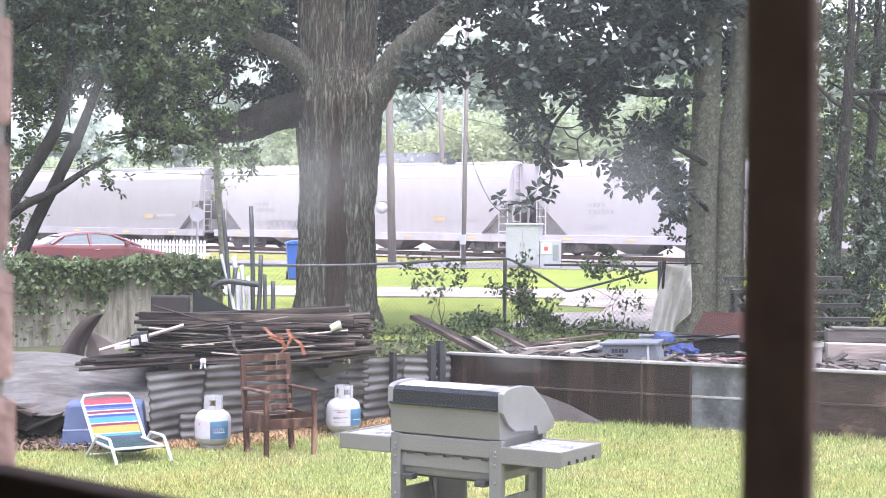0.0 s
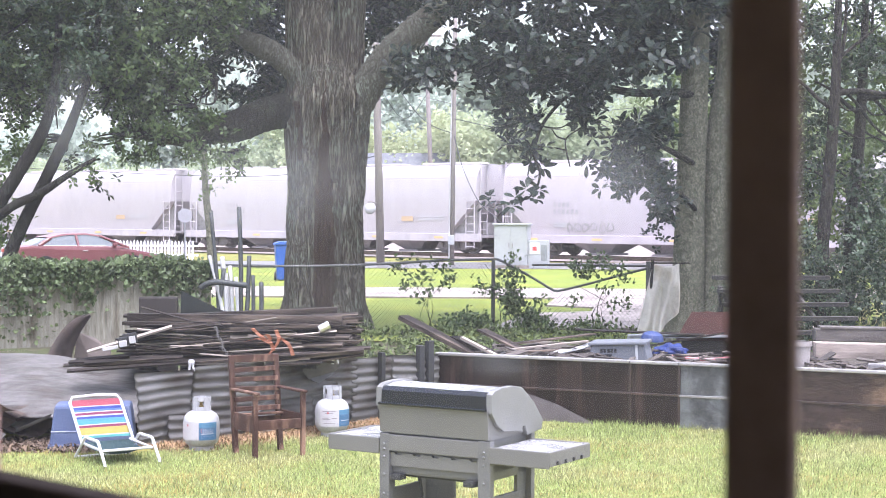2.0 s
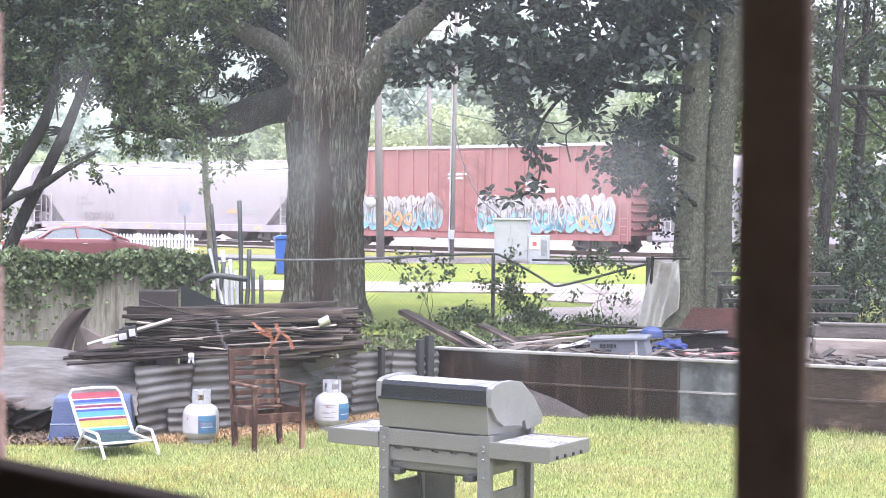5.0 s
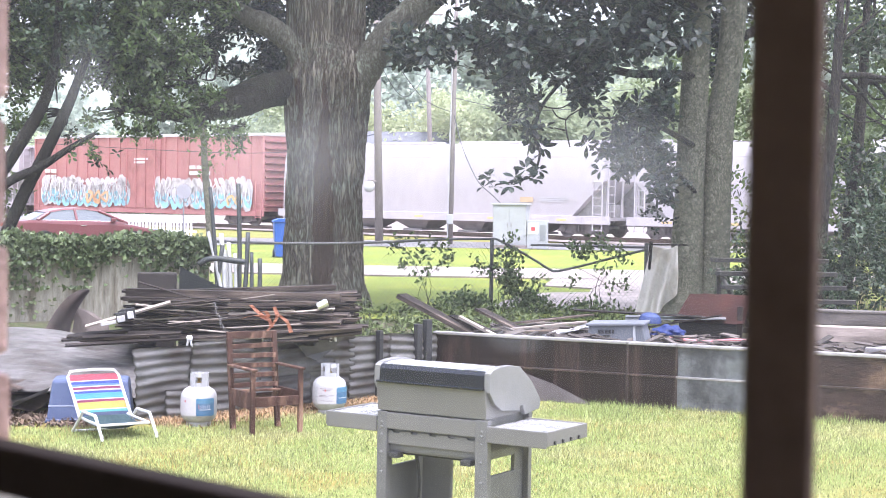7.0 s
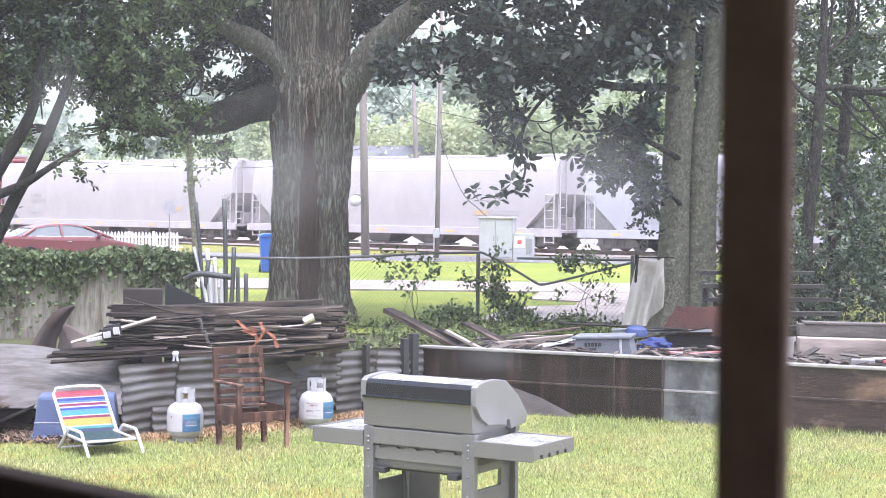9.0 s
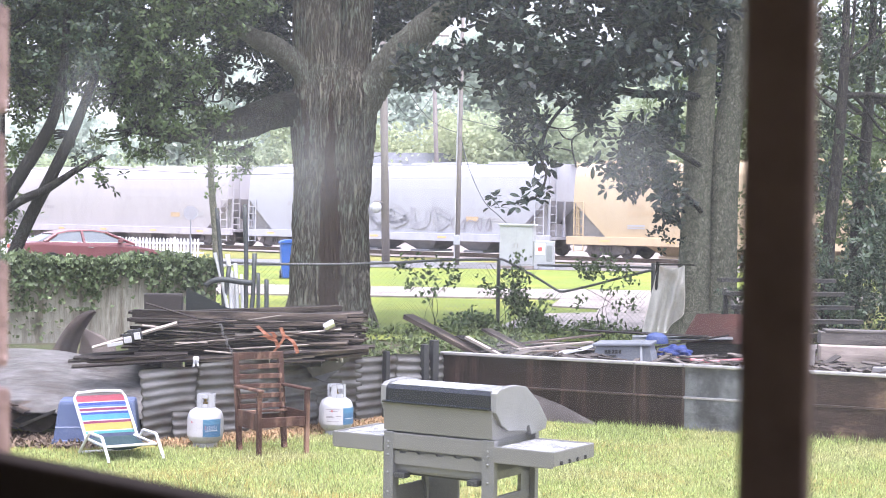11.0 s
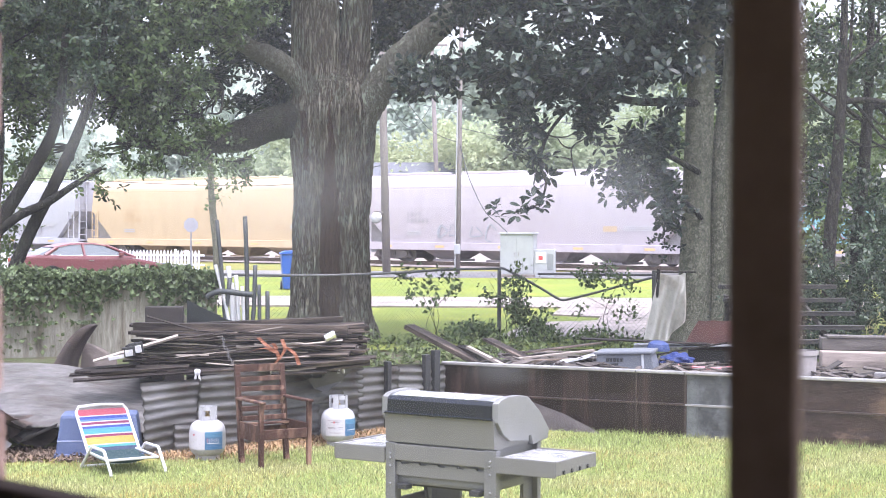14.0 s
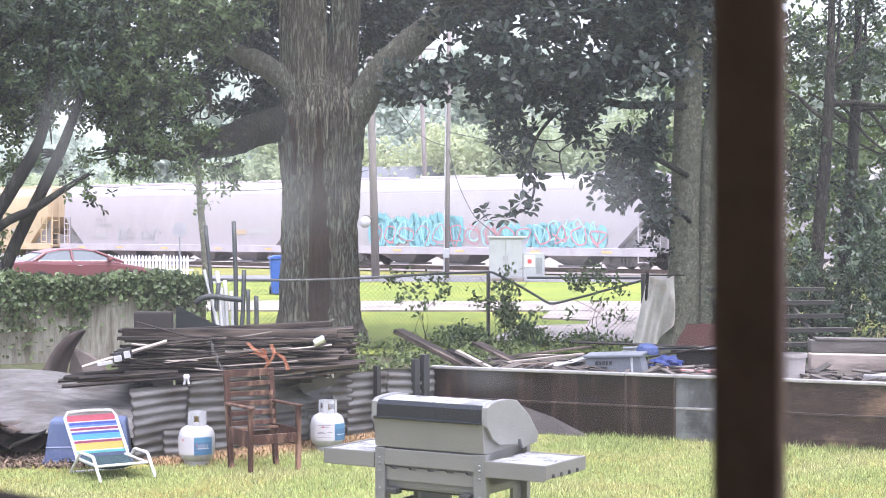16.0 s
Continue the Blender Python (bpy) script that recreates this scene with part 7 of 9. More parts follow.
def bent_sheet():
    bm = bmesh.new()
    nx, nv = 60, 60
    g = []
    for j in range(nv + 1):
        v = j / nv
        row = []
        for i in range(nx + 1):
            u = i / nx
            x = -4.75 + 2.15 * u
            y = 14.55 + 1.5 * v + 0.25 * (1 - u)
            z = 0.16 + 0.44 * math.sin(min(1, v * 1.15) * math.pi / 2) * (1 - 0.22 * u * u) + 0.05 * math.sin(u * 3.0 + v) + 0.03 * noise.noise((u * 3, v * 3, 7))
            z += 0.013 * math.sin((v * 15 + 1.6 * u) * 2 * math.pi) * (0.7 + 0.6 * noise.noise((u * 5, v * 4, 2)))
            row.append(bm.verts.new((x, y, z)))
        g.append(row)
    for r0, r1 in zip(g, g[1:]):
        for i in range(nx):
            bm.faces.new((r0[i], r0[i + 1], r1[i + 1], r1[i]))
    bmesh.ops.solidify(bm, geom=bm.faces[:], thickness=0.003)
    ob = part("bent_roofing_sheet", bm, mat("dull_roofing", (0.215, 0.205, 0.20), 0.65, 0.1, vary=0.5, scale=18, blotch=3.5, second=(0.12, 0.105, 0.095), amount=0.5, bump=0.3, bump_scale=40, stretch=(0.35, 1, 1)), smooth=True)
    tagged(ob, "bent sheet of dull corrugated roofing slumped beside the planks", "metal sheet")
    bm = bmesh.new()
    box(bm, -4.6, -2.8, 15.3, 16.1, 0, 0.22, bevel=0.03)
    tagged(part("timber_block", bm, M_OLDWOOD), "dark timber block under the roofing sheet", "timber")
    # upright rusty scrap
    bm = bmesh.new()
    n = 14
    g = []
    for i in range(n + 1):
        u = i / n
        a = Vector((-3.95 + 0.52 * u, 16.15, 0.40 + 0.64 * (1 - (1 - u) ** 2.2)))
        b = Vector((-3.62 - 0.03 * math.sin(3.14 * u) + 0.19 * u ** 2, 16.22, 0.40 + 0.62 * u))
        bulge = Vector((0, -0.10 * math.sin(u * 2.6), 0))
        g.append([bm.verts.new(a.lerp(b, k) + bulge * math.sin(k * 3.14)) for k in (0, 0.33, 0.66, 1.0)])
    for a, b in zip(g, g[1:]):
        for k in range(3):
            bm.faces.new((a[k], b[k], b[k + 1], a[k + 1]))
    bmesh.ops.solidify(bm, geom=bm.faces[:], thickness=0.008)
    tagged(part("rusty_sheet", bm, mat("dark_rust", (0.065, 0.05, 0.045), 0.8, 0.1, vary=0.35, scale=9, second=(0.10, 0.06, 0.045)), smooth=True), "curved dark rusty metal sheet standing on edge", "scrap metal")
    bm = bmesh.new()
    vs = [bm.verts.new(p) for p in ((-3.66, 16.24, 0.2), (-3.26, 16.2, 0.2), (-3.24, 16.22, 0.68), (-3.40, 16.25, 0.80), (-3.58, 16.26, 0.86))]
    bm.faces.new(vs)
    bmesh.ops.solidify(bm, geom=bm.faces[:], thickness=0.01)
    tagged(part("grey_board", bm, mat("grey_board", (0.17, 0.14, 0.125), 0.85, vary=0.3)), "small weathered grey-brown board leaning by the planks", "board")
    rng = random.Random(4)
    for i in range(9):
        bm = bmesh.new()
        w, d = rng.uniform(0.35, 0.7), rng.uniform(0.2, 0.4)
        g = [[bm.verts.new((-w / 2 + w * k / 6, -d / 2 + d * j / 2, 0.05 * math.sin(k * 0.8 + i) + 0.02 * noise.noise((k, j, i)))) for k in range(7)] for j in range(3)]
        for r0, r1 in zip(g, g[1:]):
            for k in range(6):
                bm.faces.new((r0[k], r0[k + 1], r1[k + 1], r1[k]))
        bmesh.ops.solidify(bm, geom=bm.faces[:], thickness=0.006)
        ob = part("scrap_plate", bm, mat("scrap_rust", (0.085, 0.065, 0.055), 0.75, 0.1, vary=0.4, scale=9, blotch=3, second=(0.16, 0.12, 0.10)) if i % 3 else M_CORR)
        ob.matrix_basis = pose(-3.95 + rng.uniform(-0.35, 0.35), 14.5 + rng.uniform(-0.25, 0.25), 0.07 + i * 0.035, rng.uniform(-25, 25), rng.uniform(-20, 20), rng.uniform(0, 180))
        tagged(ob, "bent brown scrap plate in a low heap", "scrap metal", "scrap plates by the roofing sheet")


def pile_bits():
    orange = mat("orange_strap", (0.46, 0.19, 0.11), 0.7, vary=0.15, scale=40)
    st = empty("ratchet_strap")
    tagged(st, "tangled orange tie-down strap over the planks", "strap")
    for pts in ([(-1.72, 15.05, 0.98), (-1.62, 15.0, 0.90), (-1.55, 14.99, 0.86), (-1.52, 15.0, 0.78)], [(-1.50, 14.99, 0.97), (-1.47, 14.97, 0.90), (-1.49, 14.97, 0.84), (-1.56, 14.98, 0.75)],
                [(-1.46, 14.98, 0.90), (-1.38, 14.97, 0.84), (-1.34, 14.97, 0.74)], [(-1.78, 15.02, 0.86), (-1.66, 15.0, 0.89), (-1.55, 14.98, 0.85)], [(-1.64, 15.0, 0.91), (-1.58, 14.97, 0.93), (-1.55, 14.98, 0.88), (-1.62, 14.98, 0.86)]):
        bm = bmesh.new()
        cp = curve_pts(pts, 6)
        prev = None
        for i, p in enumerate(cp):
            w = 0.016
            a, b = bm.verts.new(p + Vector((-w, 0.006 * math.sin(i), 0))), bm.verts.new(p + Vector((w, -0.006 * math.sin(i), 0.008)))
            if prev:
                bm.faces.new((prev[0], prev[1], b, a))
            prev = (a, b)
        bmesh.ops.solidify(bm, geom=bm.faces[:], thickness=0.003)
        part("webbing", bm, orange, st)
    ch = empty("chain")
    tagged(ch, "grey steel chain hanging over the planks", "chain")
    link = None
    for i in range(16):
        p = Vector((-2.05 + 0.01 * math.sin(i) + i * 0.007, 15.0 - 0.003 * i, 0.99 - i * 0.016))
        if link is None:
            bm = bmesh.new()
            tube(bm, [(0.011 * math.cos(a), 0, 0.015 * math.sin(a)) for a in [k * math.pi / 4 for k in range(9)]], 0.004, 5, False)
            link = part("link", bm, mat("chain_steel", (0.16, 0.15, 0.15), 0.5, 0.6), ch)
            link.matrix_basis = pose(*p)
        else:
            share("link", link, ch, pose(*p, 0, 0, 90 * (i % 2)))
    white = mat("white_porcelain", (0.68, 0.66, 0.66), 0.35, vary=0.1)
    for x, y, z in ((-2.27, 15.02, 0.60), (-0.98, 15.3, 0.66)):
        bm = bmesh.new()
        lathe(bm, [(0, 0.10), (0.022, 0.098), (0.03, 0.08), (0.028, 0.06), (0.0, 0.06)], 14)
        for s in (-1, 1):
            tube(bm, [(0.008 * s, 0, 0.065), (0.026 * s, 0, -0.02)], 0.011, 8)
        ob = part("white_clamp", bm, white)
        ob.matrix_basis = pose(x, y, z)
        tagged(ob, "small white clamp hanging under the planks", "clamp", "white clamps on the stack")
    bm = bmesh.new()
    lathe(bm, [(0, 0), (0.04, 0), (0.045, 0.10), (0.041, 0.10), (0.037, 0.006), (0, 0.006)], 18, pose(0, 0, 0, 0, 65, 20))
    ob = part("metal_cup", bm, mat("shiny_tin", (0.7, 0.7, 0.68), 0.18, 0.9))
    ob.matrix_basis = pose(-1.12, 15.15, 0.965)
    tagged(ob, "shiny tin cup lying on the planks", "cup")
    br = empty("white_bracket", pose(-2.88, 14.98, 0.83, 0, -10, 5))
    tagged(br, "white and black metal bracket lying on the planks", "bracket")
    dull = mat("dull_white_paint", (0.43, 0.42, 0.42), 0.6, vary=0.25, scale=14, blotch=8)
    part("plate", one_box(-0.19, -0.05, -0.02, 0.02, -0.02, 0.012, bevel=0.004), dull, br)
    part("plate", one_box(-0.035, 0.035, -0.035, 0.0, -0.012, 0.045, bevel=0.004), dull, br)
    part("plate", one_box(0.06, 0.115, -0.035, 0.0, 0.005, 0.07, bevel=0.004), dull, br)
    part("clasp", one_box(-0.045, 0.05, -0.015, 0.02, -0.02, 0.075, bevel=0.01), mat("black_plastic", (0.02, 0.02, 0.022), 0.5), br)
    part("clasp", one_box(0.0, 0.13, 0.0, 0.03, 0.0, 0.10, bevel=0.01), mat("black_plastic", (0.02, 0.02, 0.022), 0.5), br)


grill()
propane_tank(-2.055, 14.17, 2, "white propane cylinder with blue label on the grass")
propane_tank(-0.995, 15.12, 30, "white propane cylinder with paper label by the corrugated iron", True)
beach_chair()
wooden_chair()
storage_tote()
bent_sheet()
pile_bits()


# ---------------------------------------------------------------- scrap behind the planter wall
def scrap_heap():
    rng = random.Random(12)
    specs = [  # two ends, width, thickness, pale or dark
        ((-0.42, 18.2, 0.90), (0.42, 17.5, 0.52), 0.16, 0.05, 0), ((0.15, 17.9, 0.70), (0.75, 17.2, 0.50), 0.14, 0.04, 0), ((0.22, 17.6, 0.72), (0.66, 17.1, 0.53), 0.05, 0.03, 1),
        ((0.6, 17.8, 0.62), (1.7, 18.3, 0.72), 0.09, 0.02, 0), ((0.7, 17.5, 0.60), (1.6, 18.0, 0.66), 0.05, 0.02, 1), ((0.5, 17.3, 0.58), (1.3, 17.6, 0.60), 0.12, 0.02, 0), ((0.9, 18.3, 0.62), (1.9, 17.9, 0.64), 0.10, 0.02, 1),
        ((0.45, 18.4, 0.75), (0.95, 17.4, 0.56), 0.12, 0.03, 0), ((1.5, 18.4, 0.76), (2.9, 18.2, 0.72), 0.20, 0.015, 0), ((2.2, 18.0, 0.60), (3.0, 17.6, 0.78), 0.12, 0.02, 0), ((2.1, 17.3, 0.56), (2.9, 17.0, 0.60), 0.10, 0.02, 0)]
    for i, (a, b, w, h, pale) in enumerate(specs):
        a, b = Vector(a), Vector(b)
        d = b - a
        rot = d.to_track_quat("X", "Z").to_matrix().to_4x4()
        ob = part("scrap_board", one_box(-d.length / 2, d.length / 2, -w / 2, w / 2, -h / 2, h / 2, bevel=0.004), M_PALEWOOD if pale else M_OLDWOOD)
        ob.matrix_basis = Matrix.Translation((a + b) / 2) @ rot
        tagged(ob, "pale splintered board in the scrap heap" if pale else "dark weathered board in the scrap heap", "board", "boards of the scrap heap")
    # litter of offcuts as one heap
    r2 = np.random.default_rng(9)
    bm = bmesh.new()
    for i in range(260):
        s = r2.uniform(0.2, 6.2)
        t = r2.uniform(0.15, 1.7)
        p = Vector((-0.05, 16.85, 0)) + Vector((0.911, -0.412, 0)) * s + Vector((0.412, 0.911, 0)) * t
        L = r2.uniform(0.08, 0.5)
        mm = pose(p.x, p.y, 0.54 + r2.uniform(0, 0.07), r2.uniform(-25, 25), r2.uniform(-16, 16), r2.uniform(0, 180))
        box(bm, -L / 2, L / 2, -0.03, 0.03, -0.008, 0.008, m=mm)
    ob = part("offcuts", bm, mat("offcut_wood", (0.075, 0.062, 0.055), 0.9, vary=0.4, scale=10, island=0.7))
    tagged(ob, "litter of splintered offcuts and sticks in the planter", "wood litter", kind="stuff")
    # white crumpled sheet
    bm = bmesh.new()
    g = [[bm.verts.new((1.1 + 0.55 * i / 8, 17.2 + 0.4 * j / 5, 0.55 + 0.13 * (i / 8) + 0.04 * noise.noise((i * 0.6, j * 0.7, 3)))) for i in range(9)] for j in range(6)]
    for r0, r1 in zip(g, g[1:]):
        for i in range(8):
            bm.faces.new((r0[i], r0[i + 1], r1[i + 1], r1[i]))
    bmesh.ops.solidify(bm, geom=bm.faces[:], thickness=0.006)
    tagged(part("white_sheet", bm, mat("white_plastic_sheet", (0.55, 0.55, 0.56), 0.5, vary=0.15), smooth=True), "crumpled white plastic sheet on the scrap", "plastic sheet")
    # grey bin lying on its side
    b = empty("grey_bin", pose(1.87, 17.0, 0.55, 0, -2, -14))
    tagged(b, "grey plastic bin with dark lettering in the scrap", "bin")
    grey = mat("grey_bin_plastic", (0.135, 0.145, 0.165), 0.5, vary=0.12, scale=6)
    bm = bmesh.new()
    prism(bm, [(-0.34, -0.05), (0.30, -0.05), (0.25, 0.165), (-0.29, 0.165)], -0.2, 0.25, 0.012)
    part("body", bm, grey, b)
    part("rim", one_box(-0.32, 0.28, -0.225, 0.27, 0.16, 0.19, bevel=0.01), grey, b)
    part("corner_rib", one_box(0.16, 0.185, -0.212, -0.19, -0.04, 0.16, bevel=0.004), mat("bin_edge", (0.45, 0.46, 0.48), 0.5), b)
    for k, wd in enumerate((0.030, 0.026, 0.030, 0.026, 0.026)):
        part("letter_bar", one_box(-0.20 + k * 0.036, -0.20 + k * 0.036 + wd, -0.206, -0.199, 0.085, 0.125), mat("black_plastic", (0.02, 0.02, 0.022), 0.5), b)
    part("mark_bar", one_box(-0.15, -0.08, -0.206, -0.199, 0.05, 0.07), mat("black_plastic", (0.02, 0.02, 0.022), 0.5), b)
    # blue tarpaulin bundle
    bm = bmesh.new()
    bmesh.ops.create_icosphere(bm, subdivisions=4, radius=1)
    for v in bm.verts:
        n = v.co.normalized()
        k = 1 + 0.35 * noise.noise(n * 2.1) + 0.10 * noise.noise(n * 6)
        v.co = Vector((n.x * 0.17 * k, n.y * 0.17 * k, n.z * 0.085 * k))
    ob = part("blue_tarpaulin", bm, mat("blue_tarp", (0.018, 0.032, 0.13), 0.6, vary=0.3, scale=8, spec=0.25), smooth=True)
    ob.matrix_basis = pose(2.44, 17.55, 0.585)
    tagged(ob, "crumpled bright blue tarpaulin on the scrap heap", "tarpaulin")
    bm = bmesh.new()
    lathe(bm, [(0, 0.10), (0.06, 0.095), (0.105, 0.07), (0.125, 0.025), (0.13, 0.0), (0, 0.0)], 22)
    ob = part("blue_tub", bm, mat("blue_plastic", (0.035, 0.055, 0.15), 0.5, vary=0.2, spec=0.3))
    ob.matrix_basis = pose(2.32, 18.15, 0.66, 6, 4, 0)
    tagged(ob, "blue upturned plastic tub on the scrap heap", "tub")
    # grey flat sheet over them
    bm = one_box(-0.55, 0.55, -0.15, 0.15, -0.004, 0.004)
    ob = part("flat_sheet", bm, M_GREYMETAL)
    ob.matrix_basis = pose(2.62, 18.3, 0.70, 4, -1.5, -8)
    tagged(ob, "flat grey metal sheet lying over the scrap", "metal sheet")
    # rusty hood
    h = empty("rusty_hood", pose(2.98, 18.2, 0.50, 0, 0, -14))
    tagged(h, "rusty red-brown metal hood propped on the scrap", "metal hood")
    rust = mat("hood_rust", (0.055, 0.020, 0.016), 0.7, 0.0, vary=0.35, scale=7, second=(0.10, 0.036, 0.026), spec=0.2)
    bm = bmesh.new()
    g = [[bm.verts.new(((-0.40 + 0.78 * i / 8) * (1 - 0.12 * j / 6) + 0.10 * j / 6, 0.40 * j / 6, 0.15 + 0.30 * j / 6 + 0.012 * noise.noise((i * 0.7, j * 0.7, 1)))) for i in range(9)] for j in range(7)]
    for r0, r1 in zip(g, g[1:]):
        for i in range(8):
            bm.faces.new((r0[i], r0[i + 1], r1[i + 1], r1[i]))
    bmesh.ops.solidify(bm, geom=bm.faces[:], thickness=0.012)
    part("panel", bm, rust, h)
    # near-black block painted in for the shaded hollow under the hood
    part("underside", one_box(-0.34, 0.30, 0.08, 0.36, 0.0, 0.15, bevel=0.02), mat("hood_cavity_shade", (0.03, 0.025, 0.022), 0.8), h)
    part("strut", one_box(0.30, 0.36, 0.05, 0.10, 0.0, 0.34, bevel=0.006), M_OLDWOOD, h)
    bm = bmesh.new()
    tube(bm, curve_pts([(2.35, 16.8, 0.60), (2.7, 16.75, 0.57), (3.0, 16.65, 0.60), (3.3, 16.6, 0.57)], 5), 0.018, 8)
    tagged(part("pink_hose", bm, mat("pink_rubber", (0.42, 0.13, 0.14), 0.5)), "short length of faded pink hose", "hose")
    # bucket
    bk = empty("bucket", pose(3.46, 16.0, 0.50))
    tagged(bk, "dirty off-white plastic bucket standing in the planter", "bucket")
    offw = mat("dirty_white_plastic", (0.34, 0.31, 0.30), 0.5, vary=0.2, scale=6, blotch=4)
    bm = bmesh.new()
    lathe(bm, [(0, 0), (0.10, 0), (0.105, 0.01), (0.122, 0.30), (0.116, 0.30), (0.10, 0.012), (0, 0.012)], 24)
    part("body", bm, offw, bk)
    bm = bmesh.new()
    lathe(bm, [(0.122, 0.275), (0.134, 0.275), (0.136, 0.318), (0.122, 0.318)], 24)
    part("rim", bm, offw, bk)
    # stacked beams
    for i, (z, h, y, col, x) in enumerate(((0.583, 0.165, 17.6, mat("grey_brown_beam", (0.30, 0.25, 0.22), 0.9, vary=0.35, scale=10, blotch=2, second=(0.10, 0.08, 0.07), bump=0.4, stretch=(0.2, 1, 1)), 5.35), (0.733, 0.13, 17.85, mat("weathered_grey_beam", (0.10, 0.09, 0.083), 0.9, vary=0.4, scale=10, blotch=2, second=(0.05, 0.043, 0.04), bump=0.4, stretch=(0.2, 1, 1)), 5.4), (0.812, 0.026, 17.85, MATS["weathered_grey_beam"], 5.45))):
        ob = part("beam", one_box(-1.35, 1.35, -0.12, 0.12, -h / 2, h / 2, bevel=0.008), col)
        ob.matrix_basis = pose(x, y, z, 0, 0.8, -5 + i)
        tagged(ob, "weathered grey timber beam stacked on others", "timber", "beams stacked in the planter")
    for x, col, nm, lab, w, h in ((4.42, (0.55, 0.06, 0.07), "red_box", "small red plastic box among the scrap", 0.14, 0.10), (4.18, (0.20, 0.19, 0.19), "grey_box", "small grey metal box among the scrap", 0.22, 0.09), (4.72, (0.22, 0.30, 0.30), "green_jar", "dull green plastic jar among the scrap", 0.10, 0.13), (4.62, (0.05, 0.05, 0.06), "black_case", "small black case among the scrap", 0.16, 0.07)):
        ob = part(nm, one_box(-w / 2, w / 2, -0.06, 0.06, 0, h, bevel=0.012), mat(nm + "_plastic", col, 0.5, vary=0.2))
        ob.matrix_basis = pose(x, 15.62 - (x - 4.4) * 0.42, 0.54, 0, 0, -20)
        tagged(ob, lab, "box" if "jar" not in nm else "jar")
    bm = one_tube([(4.15, 15.9, 0.60), (5.2, 15.6, 0.70)], 0.018, 8)
    tagged(part("metal_pipe", bm, M_RIM), "bare metal pipe lying across the planter", "pipe")
    # open steps
    s = empty("open_steps", pose(4.55, 20.4, -0.06, 0, 0, 6))
    tagged(s, "dark metal open-tread steps behind the scrap", "steps")
    sm = mat("dark_step_metal", (0.034, 0.031, 0.028), 0.7, 0.0, vary=0.3, scale=8)
    for i in range(7):
        part("tread", one_box(-0.75, 1.02 - i * 0.035, i * 0.26, i * 0.26 + 0.24, 0.255 + i * 0.165, 0.305 + i * 0.165, bevel=0.006), sm, s)
        part("nosing", one_box(-0.75, 1.02 - i * 0.035, i * 0.26 - 0.012, i * 0.26 + 0.03, 0.306 + i * 0.165, 0.314 + i * 0.165), mat("worn_step_edge", (0.12, 0.11, 0.10), 0.6, 0.1, vary=0.5, scale=10), s)
    for x in (-0.45, 0.08, 0.70):
        bm = bmesh.new()
        for o in (0, 0.10):
            tube(bm, [(x, -0.08 + o, 0.0), (x - (0.42 if x > 0 else 0.25), 1.55 + o, 1.16)], 0.018, 6)
        part("stringer", bm, mat("worn_step_edge", (0.12, 0.11, 0.10), 0.6, 0.1, vary=0.5, scale=10), s)
    for x in (-0.7, 0.25):
        part("post", one_box(x - 0.03, x + 0.03, 1.5, 1.56, 0, 1.16), sm, s)


scrap_heap()


